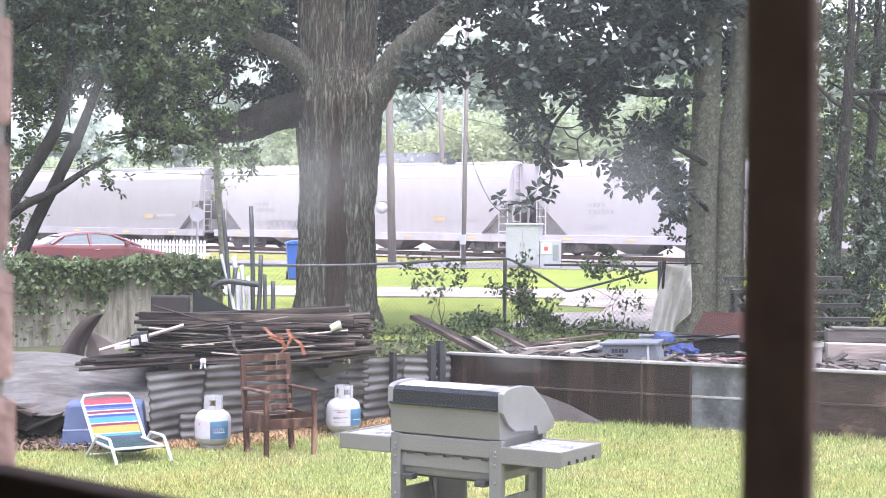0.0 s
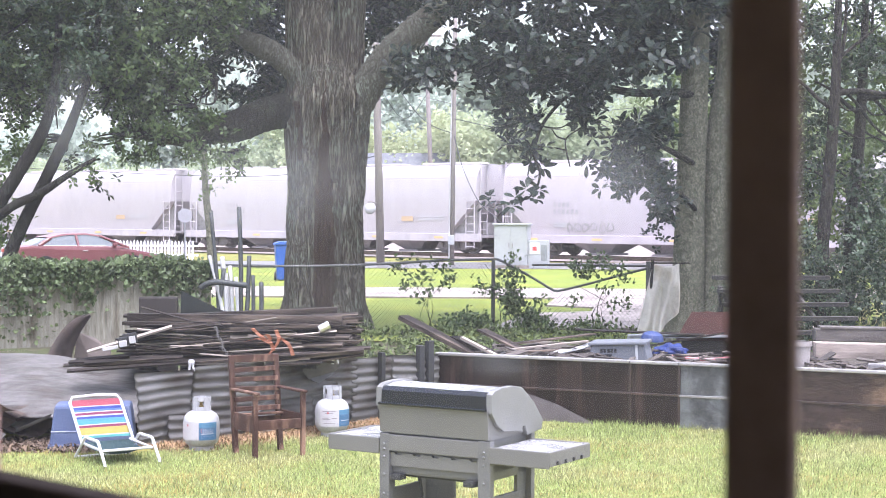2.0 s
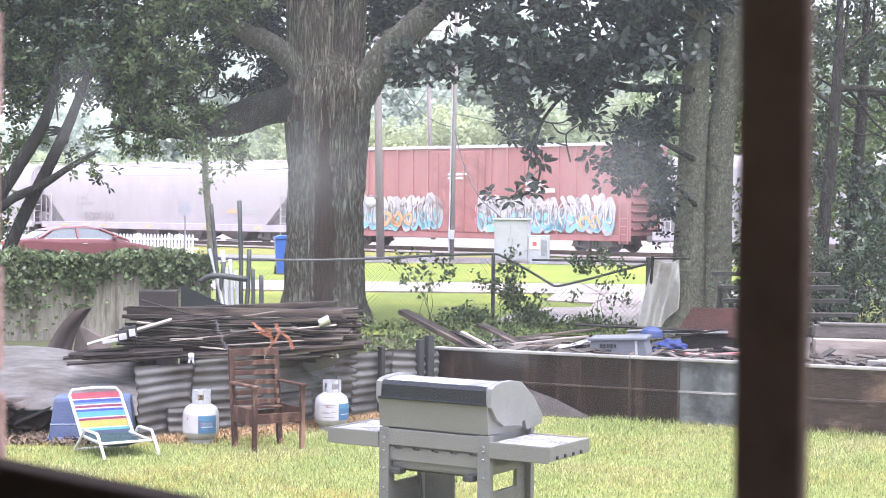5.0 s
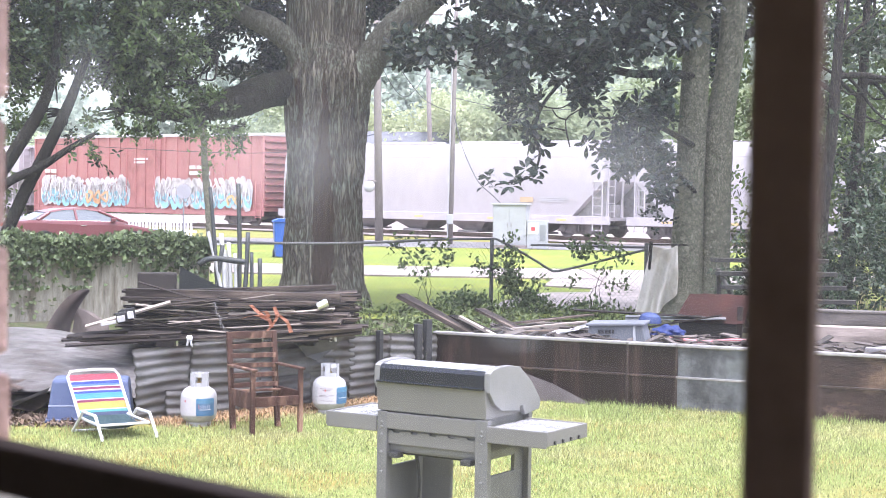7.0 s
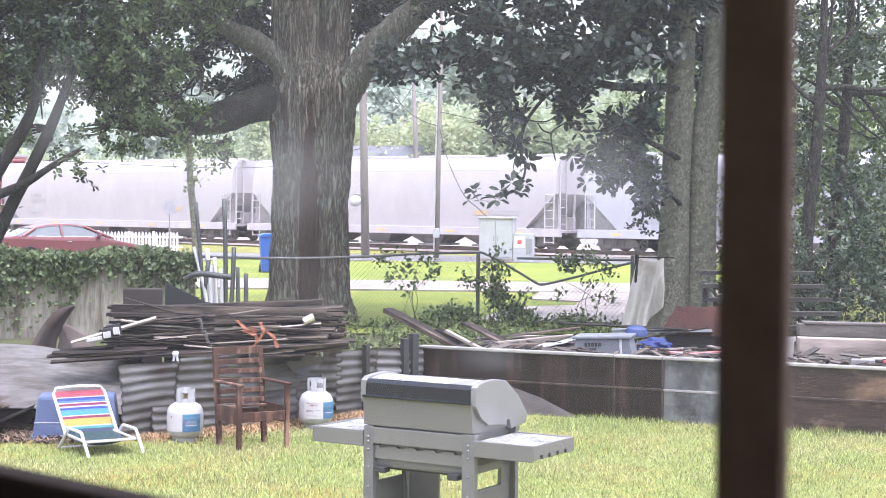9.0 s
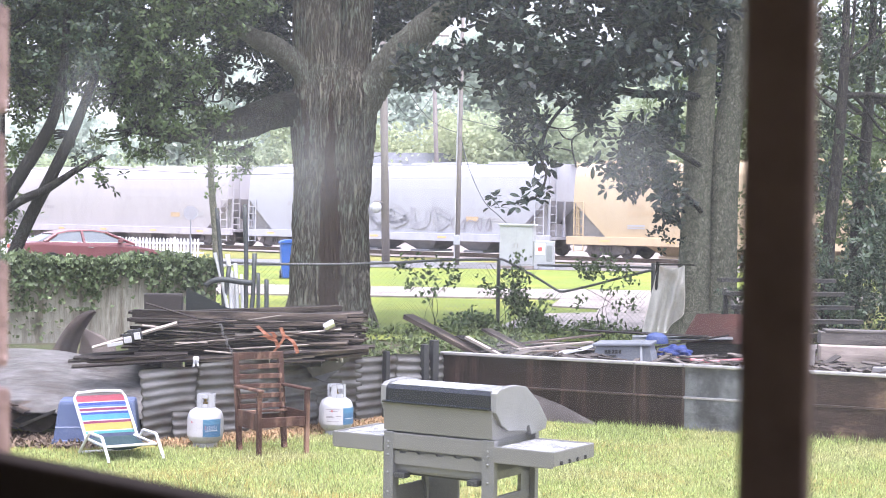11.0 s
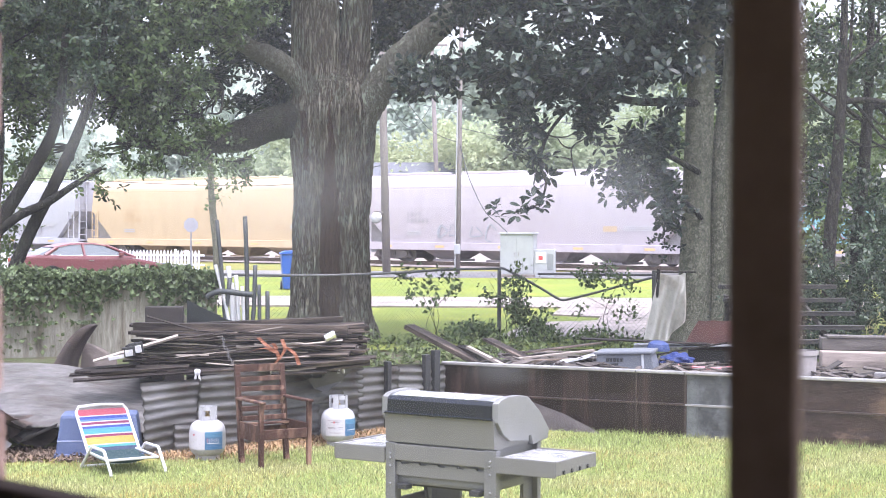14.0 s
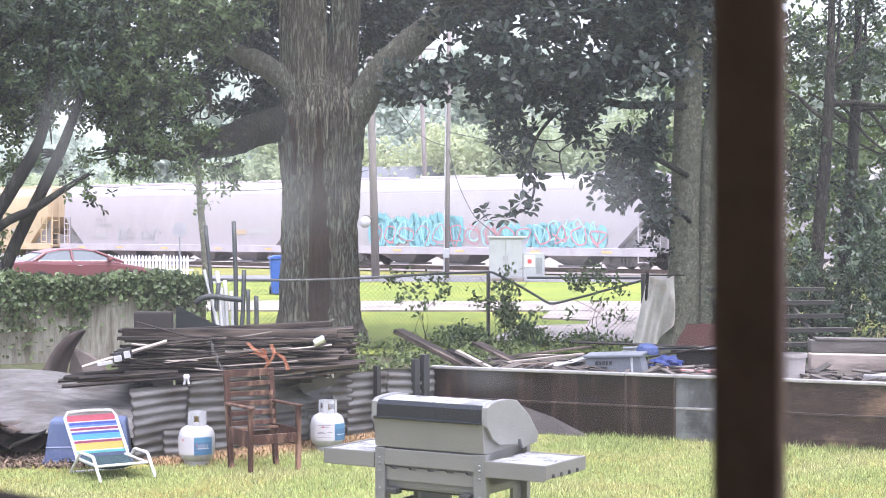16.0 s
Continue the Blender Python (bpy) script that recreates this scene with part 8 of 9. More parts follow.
# ---------------------------------------------------------------- by the fence
def pipes():
    rng = random.Random(2)
    dark = mat("dark_pipe", (0.055, 0.06, 0.06), 0.6, 0.3, vary=0.3, scale=10)
    pale = mat("pale_pvc", (0.40, 0.40, 0.39), 0.45, vary=0.15, scale=8)
    rows = [((-3.42, 25.6), (-3.60, 25.8), 2.08, 0.032, dark), ((-3.12, 25.7), (-3.16, 25.8), 2.14, 0.035, dark), ((-3.26, 25.4), (-3.62, 25.8), 1.38, 0.03, pale), ((-3.30, 25.5), (-3.42, 25.8), 1.36, 0.038, pale), ((-3.22, 25.5), (-3.30, 25.8), 1.22, 0.032, pale),
            ((-3.16, 25.5), (-3.19, 25.7), 1.05, 0.028, pale), ((-3.06, 25.6), (-3.00, 25.8), 1.38, 0.035, dark), ((-2.94, 25.6), (-2.93, 25.7), 1.08, 0.03, dark), ((-2.82, 25.6), (-2.80, 25.7), 0.98, 0.035, dark), ((-3.55, 25.5), (-3.38, 25.7), 1.18, 0.035, dark), ((-3.25, 25.55), (-3.36, 25.8), 1.1, 0.03, pale)]
    for (x0, y0), (x1, y1), h, r, m in rows:
        bm = one_tube(curve_pts([(x0, y0, 0), ((x0 + x1) / 2 + 0.02, (y0 + y1) / 2, h * 0.5), (x1, y1, h)], 3), r, 10)
        tagged(part("pipe", bm, m, smooth=True), "dark metal pipe leaning upright by the fence" if m is dark else "pale plastic pipe leaning upright by the fence", "pipe", "pipes leaning by the fence")
    bm = one_tube(curve_pts([(-3.72, 25.5, 0.88), (-3.62, 25.5, 0.95), (-3.45, 25.5, 0.98), (-3.2, 25.5, 0.95), (-3.0, 25.5, 0.93)], 4), 0.045, 10)
    tagged(part("crooked_pipe", bm, dark, smooth=True), "crooked black pipe wedged between the pipes", "pipe")
    bm = bmesh.new()
    box(bm, -3.15, -2.75, 17.2, 17.3, 0.0, 1.16, bevel=0.02)
    tagged(part("dark_cabinet", bm, mat("dark_brown_board", (0.022, 0.016, 0.014), 0.7, vary=0.3)), "dark brown wooden board upright behind the planks", "board")
    bm = bmesh.new()
    vs = [bm.verts.new(p) for p in ((-2.75, 17.4, 0.0), (-1.9, 17.5, 0.0), (-1.9, 17.5, 0.9), (-2.35, 17.45, 1.02), (-2.74, 17.4, 1.22))]
    bm.faces.new(vs)
    bmesh.ops.solidify(bm, geom=bm.faces[:], thickness=0.02)
    tagged(part("slate_sheet", bm, mat("slate_grey_sheet", (0.045, 0.05, 0.048), 0.6, 0.1, vary=0.25)), "dark grey sloping sheet behind the planks", "metal sheet")


def hanging_tarp():
    bm = bmesh.new()
    nx, nz = 26, 30
    g = []
    for j in range(nz + 1):
        v = j / nz
        row = []
        for i in range(nx + 1):
            u = i / nx
            x0 = 3.40 - 0.24 * v
            x1 = 3.84 - 0.02 * v
            z = 1.27 - 0.05 * math.sin(u * math.pi) - v * (1.10 + 0.10 * math.sin(min(u, 0.35) * 4.5) - 0.42 * max(0, u - 0.35) / 0.65)
            y = 26.6 + 0.06 * math.sin(u * 15 + v * 3.0) * (0.5 + v) + 0.07 * math.sin(u * 7 - v * 3.4) + 0.012 * math.sin(u * 23 - v * 9)
            row.append(bm.verts.new((x0 + (x1 - x0) * u, y, z)))
        g.append(row)
    for r0, r1 in zip(g, g[1:]):
        for i in range(nx):
            bm.faces.new((r0[i], r0[i + 1], r1[i + 1], r1[i]))
    bmesh.ops.solidify(bm, geom=bm.faces[:], thickness=0.006)
    ob = part("hanging_cloth", bm, mat("grey_canvas", (0.68, 0.66, 0.60), 0.9, vary=0.15, scale=14, blotch=2.5, second=(0.56, 0.52, 0.44), bump=0.2), smooth=True)
    tagged(ob, "grey-beige canvas hanging from a line by the tree", "canvas")
    ob = part("stake", one_tube([(3.32, 26.65, 0), (3.40, 26.6, 1.32)], 0.03, 8), M_DARKBARK)
    tagged(ob, "dark wooden stake beside the hanging canvas", "stake")
    ob = part("line_rail", one_tube([(3.36, 26.6, 1.275), (4.0, 26.62, 1.275)], 0.012, 6), M_DARKBARK)
    tagged(ob, "thin rod carrying the hanging canvas", "rod")


def vines():
    rng = np.random.default_rng(77)
    sets = [("fence_vine", [(-0.7, 28.0, 1.18, 0.15, 0.1, 0.16), (-0.46, 28.0, 1.22, 0.15, 0.1, 0.09), (-0.11, 28.0, 1.24, 0.15, 0.1, 0.09), (0.07, 28.0, 1.12, 0.11, 0.1, 0.16), (-0.61, 28.0, 0.85, 0.11, 0.1, 0.15), (-0.33, 28.0, 0.94, 0.11, 0.1, 0.18), (-0.15, 28.0, 0.79, 0.09, 0.1, 0.15), (0.09, 28.0, 0.88, 0.09, 0.1, 0.15), (-0.37, 28.0, 0.61, 0.05, 0.1, 0.09)], 3600, M_VINE, "leafy green vine hanging on the fence"),
            ("fence_shrub", [(1.22, 28.4, 1.3, 0.14, 0.12, 0.10), (1.22, 28.4, 1.03, 0.2, 0.2, 0.13), (1.11, 28.4, 0.76, 0.28, 0.2, 0.18), (1.22, 28.4, 0.52, 0.24, 0.25, 0.18), (1.49, 28.3, 0.23, 0.33, 0.3, 0.2), (0.73, 28.4, 0.83, 0.12, 0.12, 0.13), (1.69, 28.3, 0.57, 0.18, 0.15, 0.06), (0.52, 28.0, 0.25, 0.33, 0.3, 0.17), (0.16, 27.8, 0.16, 0.27, 0.3, 0.13), (1.67, 28.2, 0.12, 0.4, 0.3, 0.11)], 3600, M_VINE, "green shrub growing through the fence"),
            ("fence_vine", [(2.32, 27.8, 1.18, 0.24, 0.15, 0.10), (2.63, 27.8, 1.28, 0.25, 0.15, 0.10), (2.95, 27.7, 1.15, 0.24, 0.15, 0.10), (2.5, 27.8, 1.04, 0.22, 0.15, 0.10), (2.72, 27.7, 0.8, 0.13, 0.1, 0.11), (3.04, 27.7, 0.91, 0.17, 0.1, 0.13), (2.2, 27.7, 0.58, 0.09, 0.1, 0.11), (2.94, 27.7, 0.54, 0.15, 0.1, 0.06), (2.5, 27.6, 0.2, 0.5, 0.2, 0.09), (3.11, 27.7, 0.6, 0.08, 0.1, 0.2)], 3200, M_VINE, "leafy green vine hanging on the fence")]
    for nm, blobs, d, m, lab in sets:
        c = clumps(rng, blobs, d * 1.4, 0.06, 6, 0.1)
        c = c[c[:, 2] > 0.02]
        ob = link_mesh(nm, leaf_mesh(nm, c, 0.082, 0.058, rng, droop=0.3), m)
        tagged(ob, lab, "vine" if "vine" in nm else "shrub", kind="stuff")
    # weeds along the fence foot
    blobs = []
    for i in range(60):
        blobs.append((rng.uniform(-1.1, 3.2), rng.uniform(18.6, 26.4), 0.04, 0.32, 0.4, rng.uniform(0.05, 0.12)))
    for i in range(70):
        blobs.append((rng.uniform(-1.7, 1.6), rng.uniform(20.0, 26.3), 0.04, 0.26, 0.4, rng.uniform(0.05, 0.12)))
    for i in range(22):
        blobs.append((rng.uniform(-1.5, 0.4), rng.uniform(17.3, 19.6), 0.10, 0.26, 0.3, rng.uniform(0.08, 0.20)))
    for i in range(26):
        x = -1.35 + i * 0.185
        blobs.append((x, 27.2 + rng.uniform(-0.6, 0.7), 0.05 + rng.uniform(0, 0.08), 0.24, 0.35, rng.uniform(0.08, 0.20) if x < 1.4 else rng.uniform(0.06, 0.14)))
    c = clumps(rng, blobs, 1500, 0.07, 6, 0.1)
    c = c[c[:, 2] > 0.02]
    ob = link_mesh("fence_weeds", leaf_mesh("fence_weeds", c, 0.10, 0.045, rng), mat("dry_weed_leaf", (0.10, 0.13, 0.045), 0.6, vary=0.2, bump=0, island=0.85, trans=0.3))
    tagged(ob, "low green and dry weeds along the fence foot", "weeds", kind="stuff")
    bm = bmesh.new()
    r2 = random.Random(3)
    for x, y in ((1.1, 28.3), (2.7, 27.7), (-0.3, 28.0)):
        for i in range(4):
            e = (x + r2.uniform(-0.5, 0.5), y + r2.uniform(-0.2, 0.2), r2.uniform(0.5, 1.3))
            tube(bm, curve_pts([(x + r2.uniform(-0.2, 0.2), y, 0), (x + r2.uniform(-0.2, 0.2), y, 0.5), e], 4), lerp_list([0.006, 0.003], 9), 4)
    ob = part("vine_stems", bm, M_DARKBARK)
    tagged(ob, "thin brown vine stems on the fence", "vine stems", kind="stuff")


# ---------------------------------------------------------------- street and railway side
def car():
    c = empty("red_sedan", pose(-11.55, 53.2, 0.045, 0, 0, 28))
    tagged(c, "parked dark red four-door sedan on the street", "car")
    red = mat("car_red_paint", (0.15, 0.05, 0.055), 0.32, 0.0, vary=0.06, scale=4, bump=0, spec=0.45)
    glass = mat("car_glass", (0.105, 0.12, 0.135), 0.25, 0.0, vary=0.05, bump=0, spec=0.4)
    black = mat("car_black_trim", (0.02, 0.02, 0.02), 0.5)
    chrome = mat("car_chrome", (0.65, 0.65, 0.66), 0.15, 0.95)
    side = [(-2.35, 0.30), (-2.40, 0.55), (-2.36, 0.86), (-2.25, 0.94), (-1.75, 0.97), (-1.0, 0.92), (0.9, 0.90), (1.45, 0.84), (2.1, 0.72), (2.36, 0.58), (2.40, 0.35), (2.2, 0.22), (-2.2, 0.22)]
    bm = bmesh.new()
    prism(bm, side, -0.90, 0.90, 0.07)
    part("body", bm, red, c, smooth=False)
    # cabin with sloping sides
    def cabin(profile, w0, w1, z0, z1, inset):
        b = bmesh.new()
        rows = []
        for sgn in (-1, 1):
            rows.append([b.verts.new((x, sgn * (w0 + (w1 - w0) * (z - z0) / (z1 - z0) - inset), z)) for x, z in profile])
        b.faces.new(rows[0])
        b.faces.new(rows[1][::-1])
        n = len(profile)
        for i in range(n):
            b.faces.new((rows[0][i], rows[0][(i + 1) % n], rows[1][(i + 1) % n], rows[1][i]))
        bmesh.ops.recalc_face_normals(b, faces=b.faces)
        return b
    house = [(-1.95, 0.94), (-1.25, 1.25), (-0.75, 1.335), (-0.1, 1.355), (0.35, 1.29), (1.28, 0.88), (0.5, 0.86), (-1.2, 0.88)]
    part("window_glass", cabin(house, 0.85, 0.61, 0.9, 1.38, 0), glass, c, "pale sky-reflecting car windows")
    part("roof", cabin([(-1.34, 1.235), (-0.78, 1.345), (-0.1, 1.368), (0.40, 1.295), (0.34, 1.262), (-0.1, 1.318), (-0.75, 1.298), (-1.26, 1.205)], 0.87, 0.63, 0.9, 1.38, 0), red, c)
    part("shoulder", cabin([(-2.0, 0.90), (-1.88, 0.985), (-0.4, 0.965), (1.05, 0.945), (1.35, 0.88)], 0.885, 0.70, 0.9, 1.38, 0), red, c)
    for s in (-1, 1):
        for (xa, za), (xb, zb), r in (((0.36, 1.28), (1.28, 0.90), 0.045), ((-0.40, 1.31), (-0.36, 0.95), 0.045), ((-1.22, 1.22), (-1.62, 0.97), 0.06)):
            ya, yb = (s * (0.86 + (0.62 - 0.86) * (z - 0.9) / 0.48) for z in (za, zb))
            part("pillar", one_tube([(xa, ya, za), (xb, yb, zb)], r, 8), red, c)
    bm = bmesh.new()
    for y in (-0.80, 0.80):
        tube(bm, [(-1.68, y * 1.03, 0.975), (1.0, y * 1.03, 0.945)], 0.014, 6)
    part("window_trim", bm, chrome, c, "chrome trim")
    for x in (-1.42, 1.45):
        for y in (-0.82, 0.82):
            bm = bmesh.new()
            lathe(bm, [(0.0, -0.09), (0.24, -0.09), (0.32, -0.10), (0.335, -0.06), (0.335, 0.06), (0.32, 0.10), (0.24, 0.09), (0, 0.07)], 22, pose(0, 0, 0, 90, 0, 0))
            w = part("wheel", bm, black, c)
            w.matrix_basis = pose(x, y, 0.335)
            bm = bmesh.new()
            for k in range(5):
                box(bm, 0.03, 0.21, -0.025, 0.025, -0.012, 0.012, m=pose(0, -0.105 if y < 0 else 0.105, 0, 90, 0, 0) @ pose(0, 0, 0, 0, 0, 72 * k))
            part("rim", bm, chrome, w, "alloy spokes")
    for y in (-0.62, 0.62):
        part("tail_light", one_box(-2.39, -2.05, y - 0.27, y + 0.27, 0.74, 0.87, bevel=0.02), mat("tail_light_red", (0.45, 0.05, 0.04), 0.2), c)
        part("headlight", one_box(2.05, 2.34, y - 0.24, y + 0.24, 0.60, 0.70, bevel=0.02), glass, c)
    part("number_plate", one_box(-2.425, -2.40, -0.26, 0.26, 0.56, 0.68, bevel=0.004), mat("plate_white", (0.6, 0.6, 0.6), 0.5), c)
    part("bumper", one_box(-2.43, -2.2, -0.84, 0.84, 0.30, 0.50, bevel=0.05), red, c)
    part("side_skirt", one_box(-1.0, 1.0, -0.915, 0.915, 0.20, 0.30, bevel=0.02), black, c)
    for y in (-0.93, 0.93):
        part("wing_mirror", one_box(0.72, 0.86, y - 0.09, y + 0.09, 0.95, 1.06, bevel=0.03), red, c)
        part("door_handle", one_box(-0.25, -0.08, y * 0.975 - 0.012, y * 0.975 + 0.012, 0.80, 0.825, bevel=0.006), chrome, c)


def picket_fence():
    a, b = (-23.5, 71.5), (-10.3, 70.0)
    m, L = along(a, b)
    f = empty("picket_fence", m)
    tagged(f, "white painted wooden picket fence along the street", "fence")
    white = mat("white_picket_paint", (0.74, 0.73, 0.74), 0.6, vary=0.08, scale=8)
    first = None
    n = int(L / 0.15)
    for i in range(n):
        mm = pose(i * 0.15, 0, random.uniform(-0.01, 0.01))
        if first is None:
            bm = bmesh.new()
            prism(bm, [(-0.045, 0.06), (0.045, 0.06), (0.045, 0.84), (0.0, 0.92), (-0.045, 0.84)], -0.012, 0.012)
            first = part("picket", bm, white, f)
            first.matrix_basis = mm
        else:
            share("picket", first, f, mm)
    for z in (0.25, 0.65):
        part("rail", one_box(-0.05, L, 0.014, 0.05, z, z + 0.08), white, f)
    for i in range(int(L / 2.4) + 1):
        part("post", one_box(i * 2.4 - 0.045, i * 2.4 + 0.045, 0.052, 0.14, 0, 0.94, bevel=0.01), white, f)


def trash_bin():
    b = empty("wheeled_bin", pose(-4.72, 50.2, 0.03, 0, 0, 10))
    tagged(b, "tall blue plastic wheeled rubbish bin on the grass", "bin")
    blue = mat("bin_blue_plastic", (0.03, 0.10, 0.42), 0.45, vary=0.12, scale=6)
    bm = bmesh.new()
    box(bm, -0.34, 0.34, -0.32, 0.32, 0.03, 1.08, bevel=0.03)
    for v in bm.verts:
        k = 0.80 + 0.2 * v.co.z / 1.08
        v.co.x *= k
        v.co.y *= k
    part("body", bm, blue, b)
    bm = bmesh.new()
    prism(bm, [(-0.37, 1.08), (0.37, 1.08), (0.36, 1.13), (0.2, 1.19), (-0.2, 1.19), (-0.36, 1.13)], -0.36, 0.36, 0.02)
    part("lid", bm, blue, b)
    part("handle", one_tube([(-0.28, 0.40, 1.05), (0.28, 0.40, 1.05)], 0.02, 8), blue, b)
    for x in (-0.3, 0.3):
        bm = bmesh.new()
        lathe(bm, [(0, -0.03), (0.12, -0.03), (0.13, 0), (0.12, 0.03), (0, 0.03)], 16, pose(x, 0.28, 0.13, 0, 90, 0))
        part("wheel", bm, mat("black_plastic", (0.02, 0.02, 0.022), 0.5), b)


def cabinets():
    grey = mat("cabinet_grey_paint", (0.36, 0.37, 0.38), 0.5, vary=0.1, scale=4, blotch=1.5)
    c = empty("signal_cabinet", pose(2.72, 63.2, 0.03, 0, 0, -12))
    tagged(c, "tall pale grey steel signal cabinet by the track", "utility cabinet")
    part("plinth", one_box(-0.68, 0.68, -0.45, 0.45, 0, 0.12, bevel=0.01), M_CONCRETE, c)
    part("body", one_box(-0.64, 0.64, -0.42, 0.42, 0.12, 1.64, bevel=0.015), grey, c)
    part("roof", one_box(-0.70, 0.70, -0.48, 0.48, 1.64, 1.71, bevel=0.02), grey, c)
    for x0, x1 in ((-0.6, -0.01), (0.01, 0.6)):
        d = part("door", one_box(x0, x1, -0.435, -0.42, 0.18, 1.58, bevel=0.006), grey, c)
        part("handle", one_box((x1 - 0.08) if x0 < 0 else (x0 + 0.04), (x1 - 0.04) if x0 < 0 else (x0 + 0.08), -0.455, -0.435, 0.8, 0.98, bevel=0.006), mat("hazed_wagon_dark", (0.28, 0.265, 0.265), 0.8, vary=0.3), d)
    s = empty("meter_box", pose(3.75, 63.0, 0.03, 0, 0, -8))
    tagged(s, "small grey meter box with a red and white notice", "utility box")
    part("body", one_box(-0.42, 0.36, -0.3, 0.3, 0.0, 1.08, bevel=0.02), grey, s)
    part("notice", one_box(-0.36, 0.02, -0.318, -0.302, 0.55, 0.98, bevel=0.003), mat("notice_white", (0.72, 0.70, 0.70), 0.6), s)
    part("notice_mark", one_box(-0.25, -0.09, -0.328, -0.319, 0.68, 0.84), mat("notice_red", (0.5, 0.08, 0.08), 0.6), s)
    part("vent", one_box(0.08, 0.30, -0.315, -0.30, 0.3, 0.9, bevel=0.004), mat("vent_grey", (0.22, 0.23, 0.24), 0.6), s)


def poles():
    wood = mat("pole_wood", (0.24, 0.21, 0.20), 0.9, vary=0.25, scale=8, blotch=2, stretch=(1, 1, 0.15), bump=0.3)
    for x, y, dx, r, h, lab in ((-2.42, 66.0, -0.32, 0.165, 12.5, "grey wooden utility pole with a round lamp"), (0.42, 66.5, 0.12, 0.10, 12.5, "thin grey wooden utility pole beside the track"), (-0.55, 112.0, -0.6, 0.17, 15, "distant wooden utility pole beyond the railway")):
        p = empty("utility_pole", pose(x, y, 0))
        tagged(p, lab, "utility pole", "utility poles")
        part("shaft", one_tube([(0, 0, 0), (dx * 0.5, 0, h * 0.5), (dx, 0, h)], [r, r * 0.9, r * 0.72], 12), wood, p, smooth=True)
        part("cross_arm", one_box(dx - 1.1, dx + 1.1, -0.18, -0.08, h - 0.9, h - 0.78, bevel=0.01), wood, p)
        for k in (-1.0, -0.5, 0.5, 1.0):
            bm = bmesh.new()
            lathe(bm, [(0, 0), (0.04, 0), (0.06, 0.04), (0.04, 0.08), (0.05, 0.12), (0, 0.15)], 10, pose(dx + k, -0.13, h - 0.78))
            part("insulator", bm, mat("white_porcelain", (0.68, 0.66, 0.66), 0.35), p)
        if y == 66.0:
            bm = bmesh.new()
            lathe(bm, [(0, 0.16), (0.10, 0.15), (0.20, 0.08), (0.24, 0.0), (0.22, -0.02), (0.10, -0.10), (0, -0.12)], 20, pose(-0.42, -0.22, 2.30, 75, 0, -15))
            part("lamp_head", bm, mat("lamp_grey", (0.42, 0.42, 0.42), 0.4), p, smooth=True)
            part("lamp_arm", one_tube(curve_pts([(-0.1, -0.1, 2.48), (-0.35, -0.18, 2.56), (-0.5, -0.2, 2.55)], 4), 0.025, 6), wood, p)
        if y == 66.5:
            part("meter", one_box(-0.16, 0.10, -0.24, -0.10, 0.85, 1.25, bevel=0.03), MATS["cabinet_grey_paint"], p)
            part("conduit", one_tube([(-0.12, -0.10, 0), (-0.08, -0.10, 4.0), (0.0, -0.1, 9.0)], 0.03, 6), mat("lamp_grey", (0.42, 0.42, 0.42), 0.4), p)
    wire = mat("cable_black", (0.05, 0.05, 0.055), 0.6)
    runs = [([(0.5, 66.4, 5.2), (0.85, 65.9, 3.9), (1.45, 65.0, 2.6), (2.0, 64.0, 2.05), (2.30, 63.4, 1.74)], 0.02), ([(-2.75, 66, 8.6), (-0.9, 66.2, 6.0), (0.52, 66.5, 5.3)], 0.016), ([(-2.7, 66, 7.6), (-1.4, 66, 5.9), (0.3, 66.4, 8.6)], 0.012),
            ([(0.5, 66.4, 5.9), (4, 68, 5.55), (12, 72, 6.4)], 0.014), ([(-2.6, 66, 4.4), (-8, 72, 3.7), (-22, 86, 4.4)], 0.016), ([(-3.6, 66, 8.7), (-20, 66, 8.2), (-40, 66, 8.7)], 0.014), ([(-1.7, 66, 8.7), (12, 66.5, 8.1), (30, 67, 8.7)], 0.014), ([(-2.1, 112, 10.2), (6, 100, 8.2), (20, 90, 9)], 0.016)]
    for pts, r in runs:
        ob = part("overhead_cable", one_tube(curve_pts(pts, 10), r, 5), wire)
        tagged(ob, "thin black overhead cable between the poles", "cable", "overhead cables")
    s = empty("stop_sign", pose(-10.55, 68.0, 0))
    tagged(s, "grey back of an octagonal road sign on a post", "road sign")
    part("post", one_box(-0.03, 0.03, -0.02, 0.02, 0, 2.25, bevel=0.005), mat("sign_post_steel", (0.25, 0.25, 0.26), 0.5, 0.5), s)
    bm = bmesh.new()
    o = [(0.31 * math.cos(math.radians(22.5 + 45 * k)), 1.98 + 0.31 * math.sin(math.radians(22.5 + 45 * k))) for k in range(8)]
    prism(bm, o, -0.035, -0.022)
    part("plate", bm, mat("sign_back", (0.36, 0.35, 0.37), 0.5, 0.4, vary=0.1), s)
    t = empty("vine_pole", pose(-6.35, 45.0, 0))
    tagged(t, "slender dark trunk wrapped in thin vine", "tree")
    bm = bmesh.new()
    limb(bm, [(0.12, 0, 0), (0.05, 0, 1.5), (-0.08, 0, 2.8), (-0.12, 0, 4.5)], 0.11, 0.06, 10)
    part("trunk", bm, M_PALEBARK, t, smooth=True)
    rng = np.random.default_rng(8)
    c = clumps(rng, [(0, 0, 2.9, 0.28, 0.25, 0.9), (0.05, 0, 3.6, 0.7, 0.5, 0.4), (0.6, 0, 3.3, 0.3, 0.3, 0.35)], 260, 0.1, 6)
    link_mesh("leaves", leaf_mesh("leaves", c, 0.14, 0.09, rng), M_LIGHTLEAF, t)


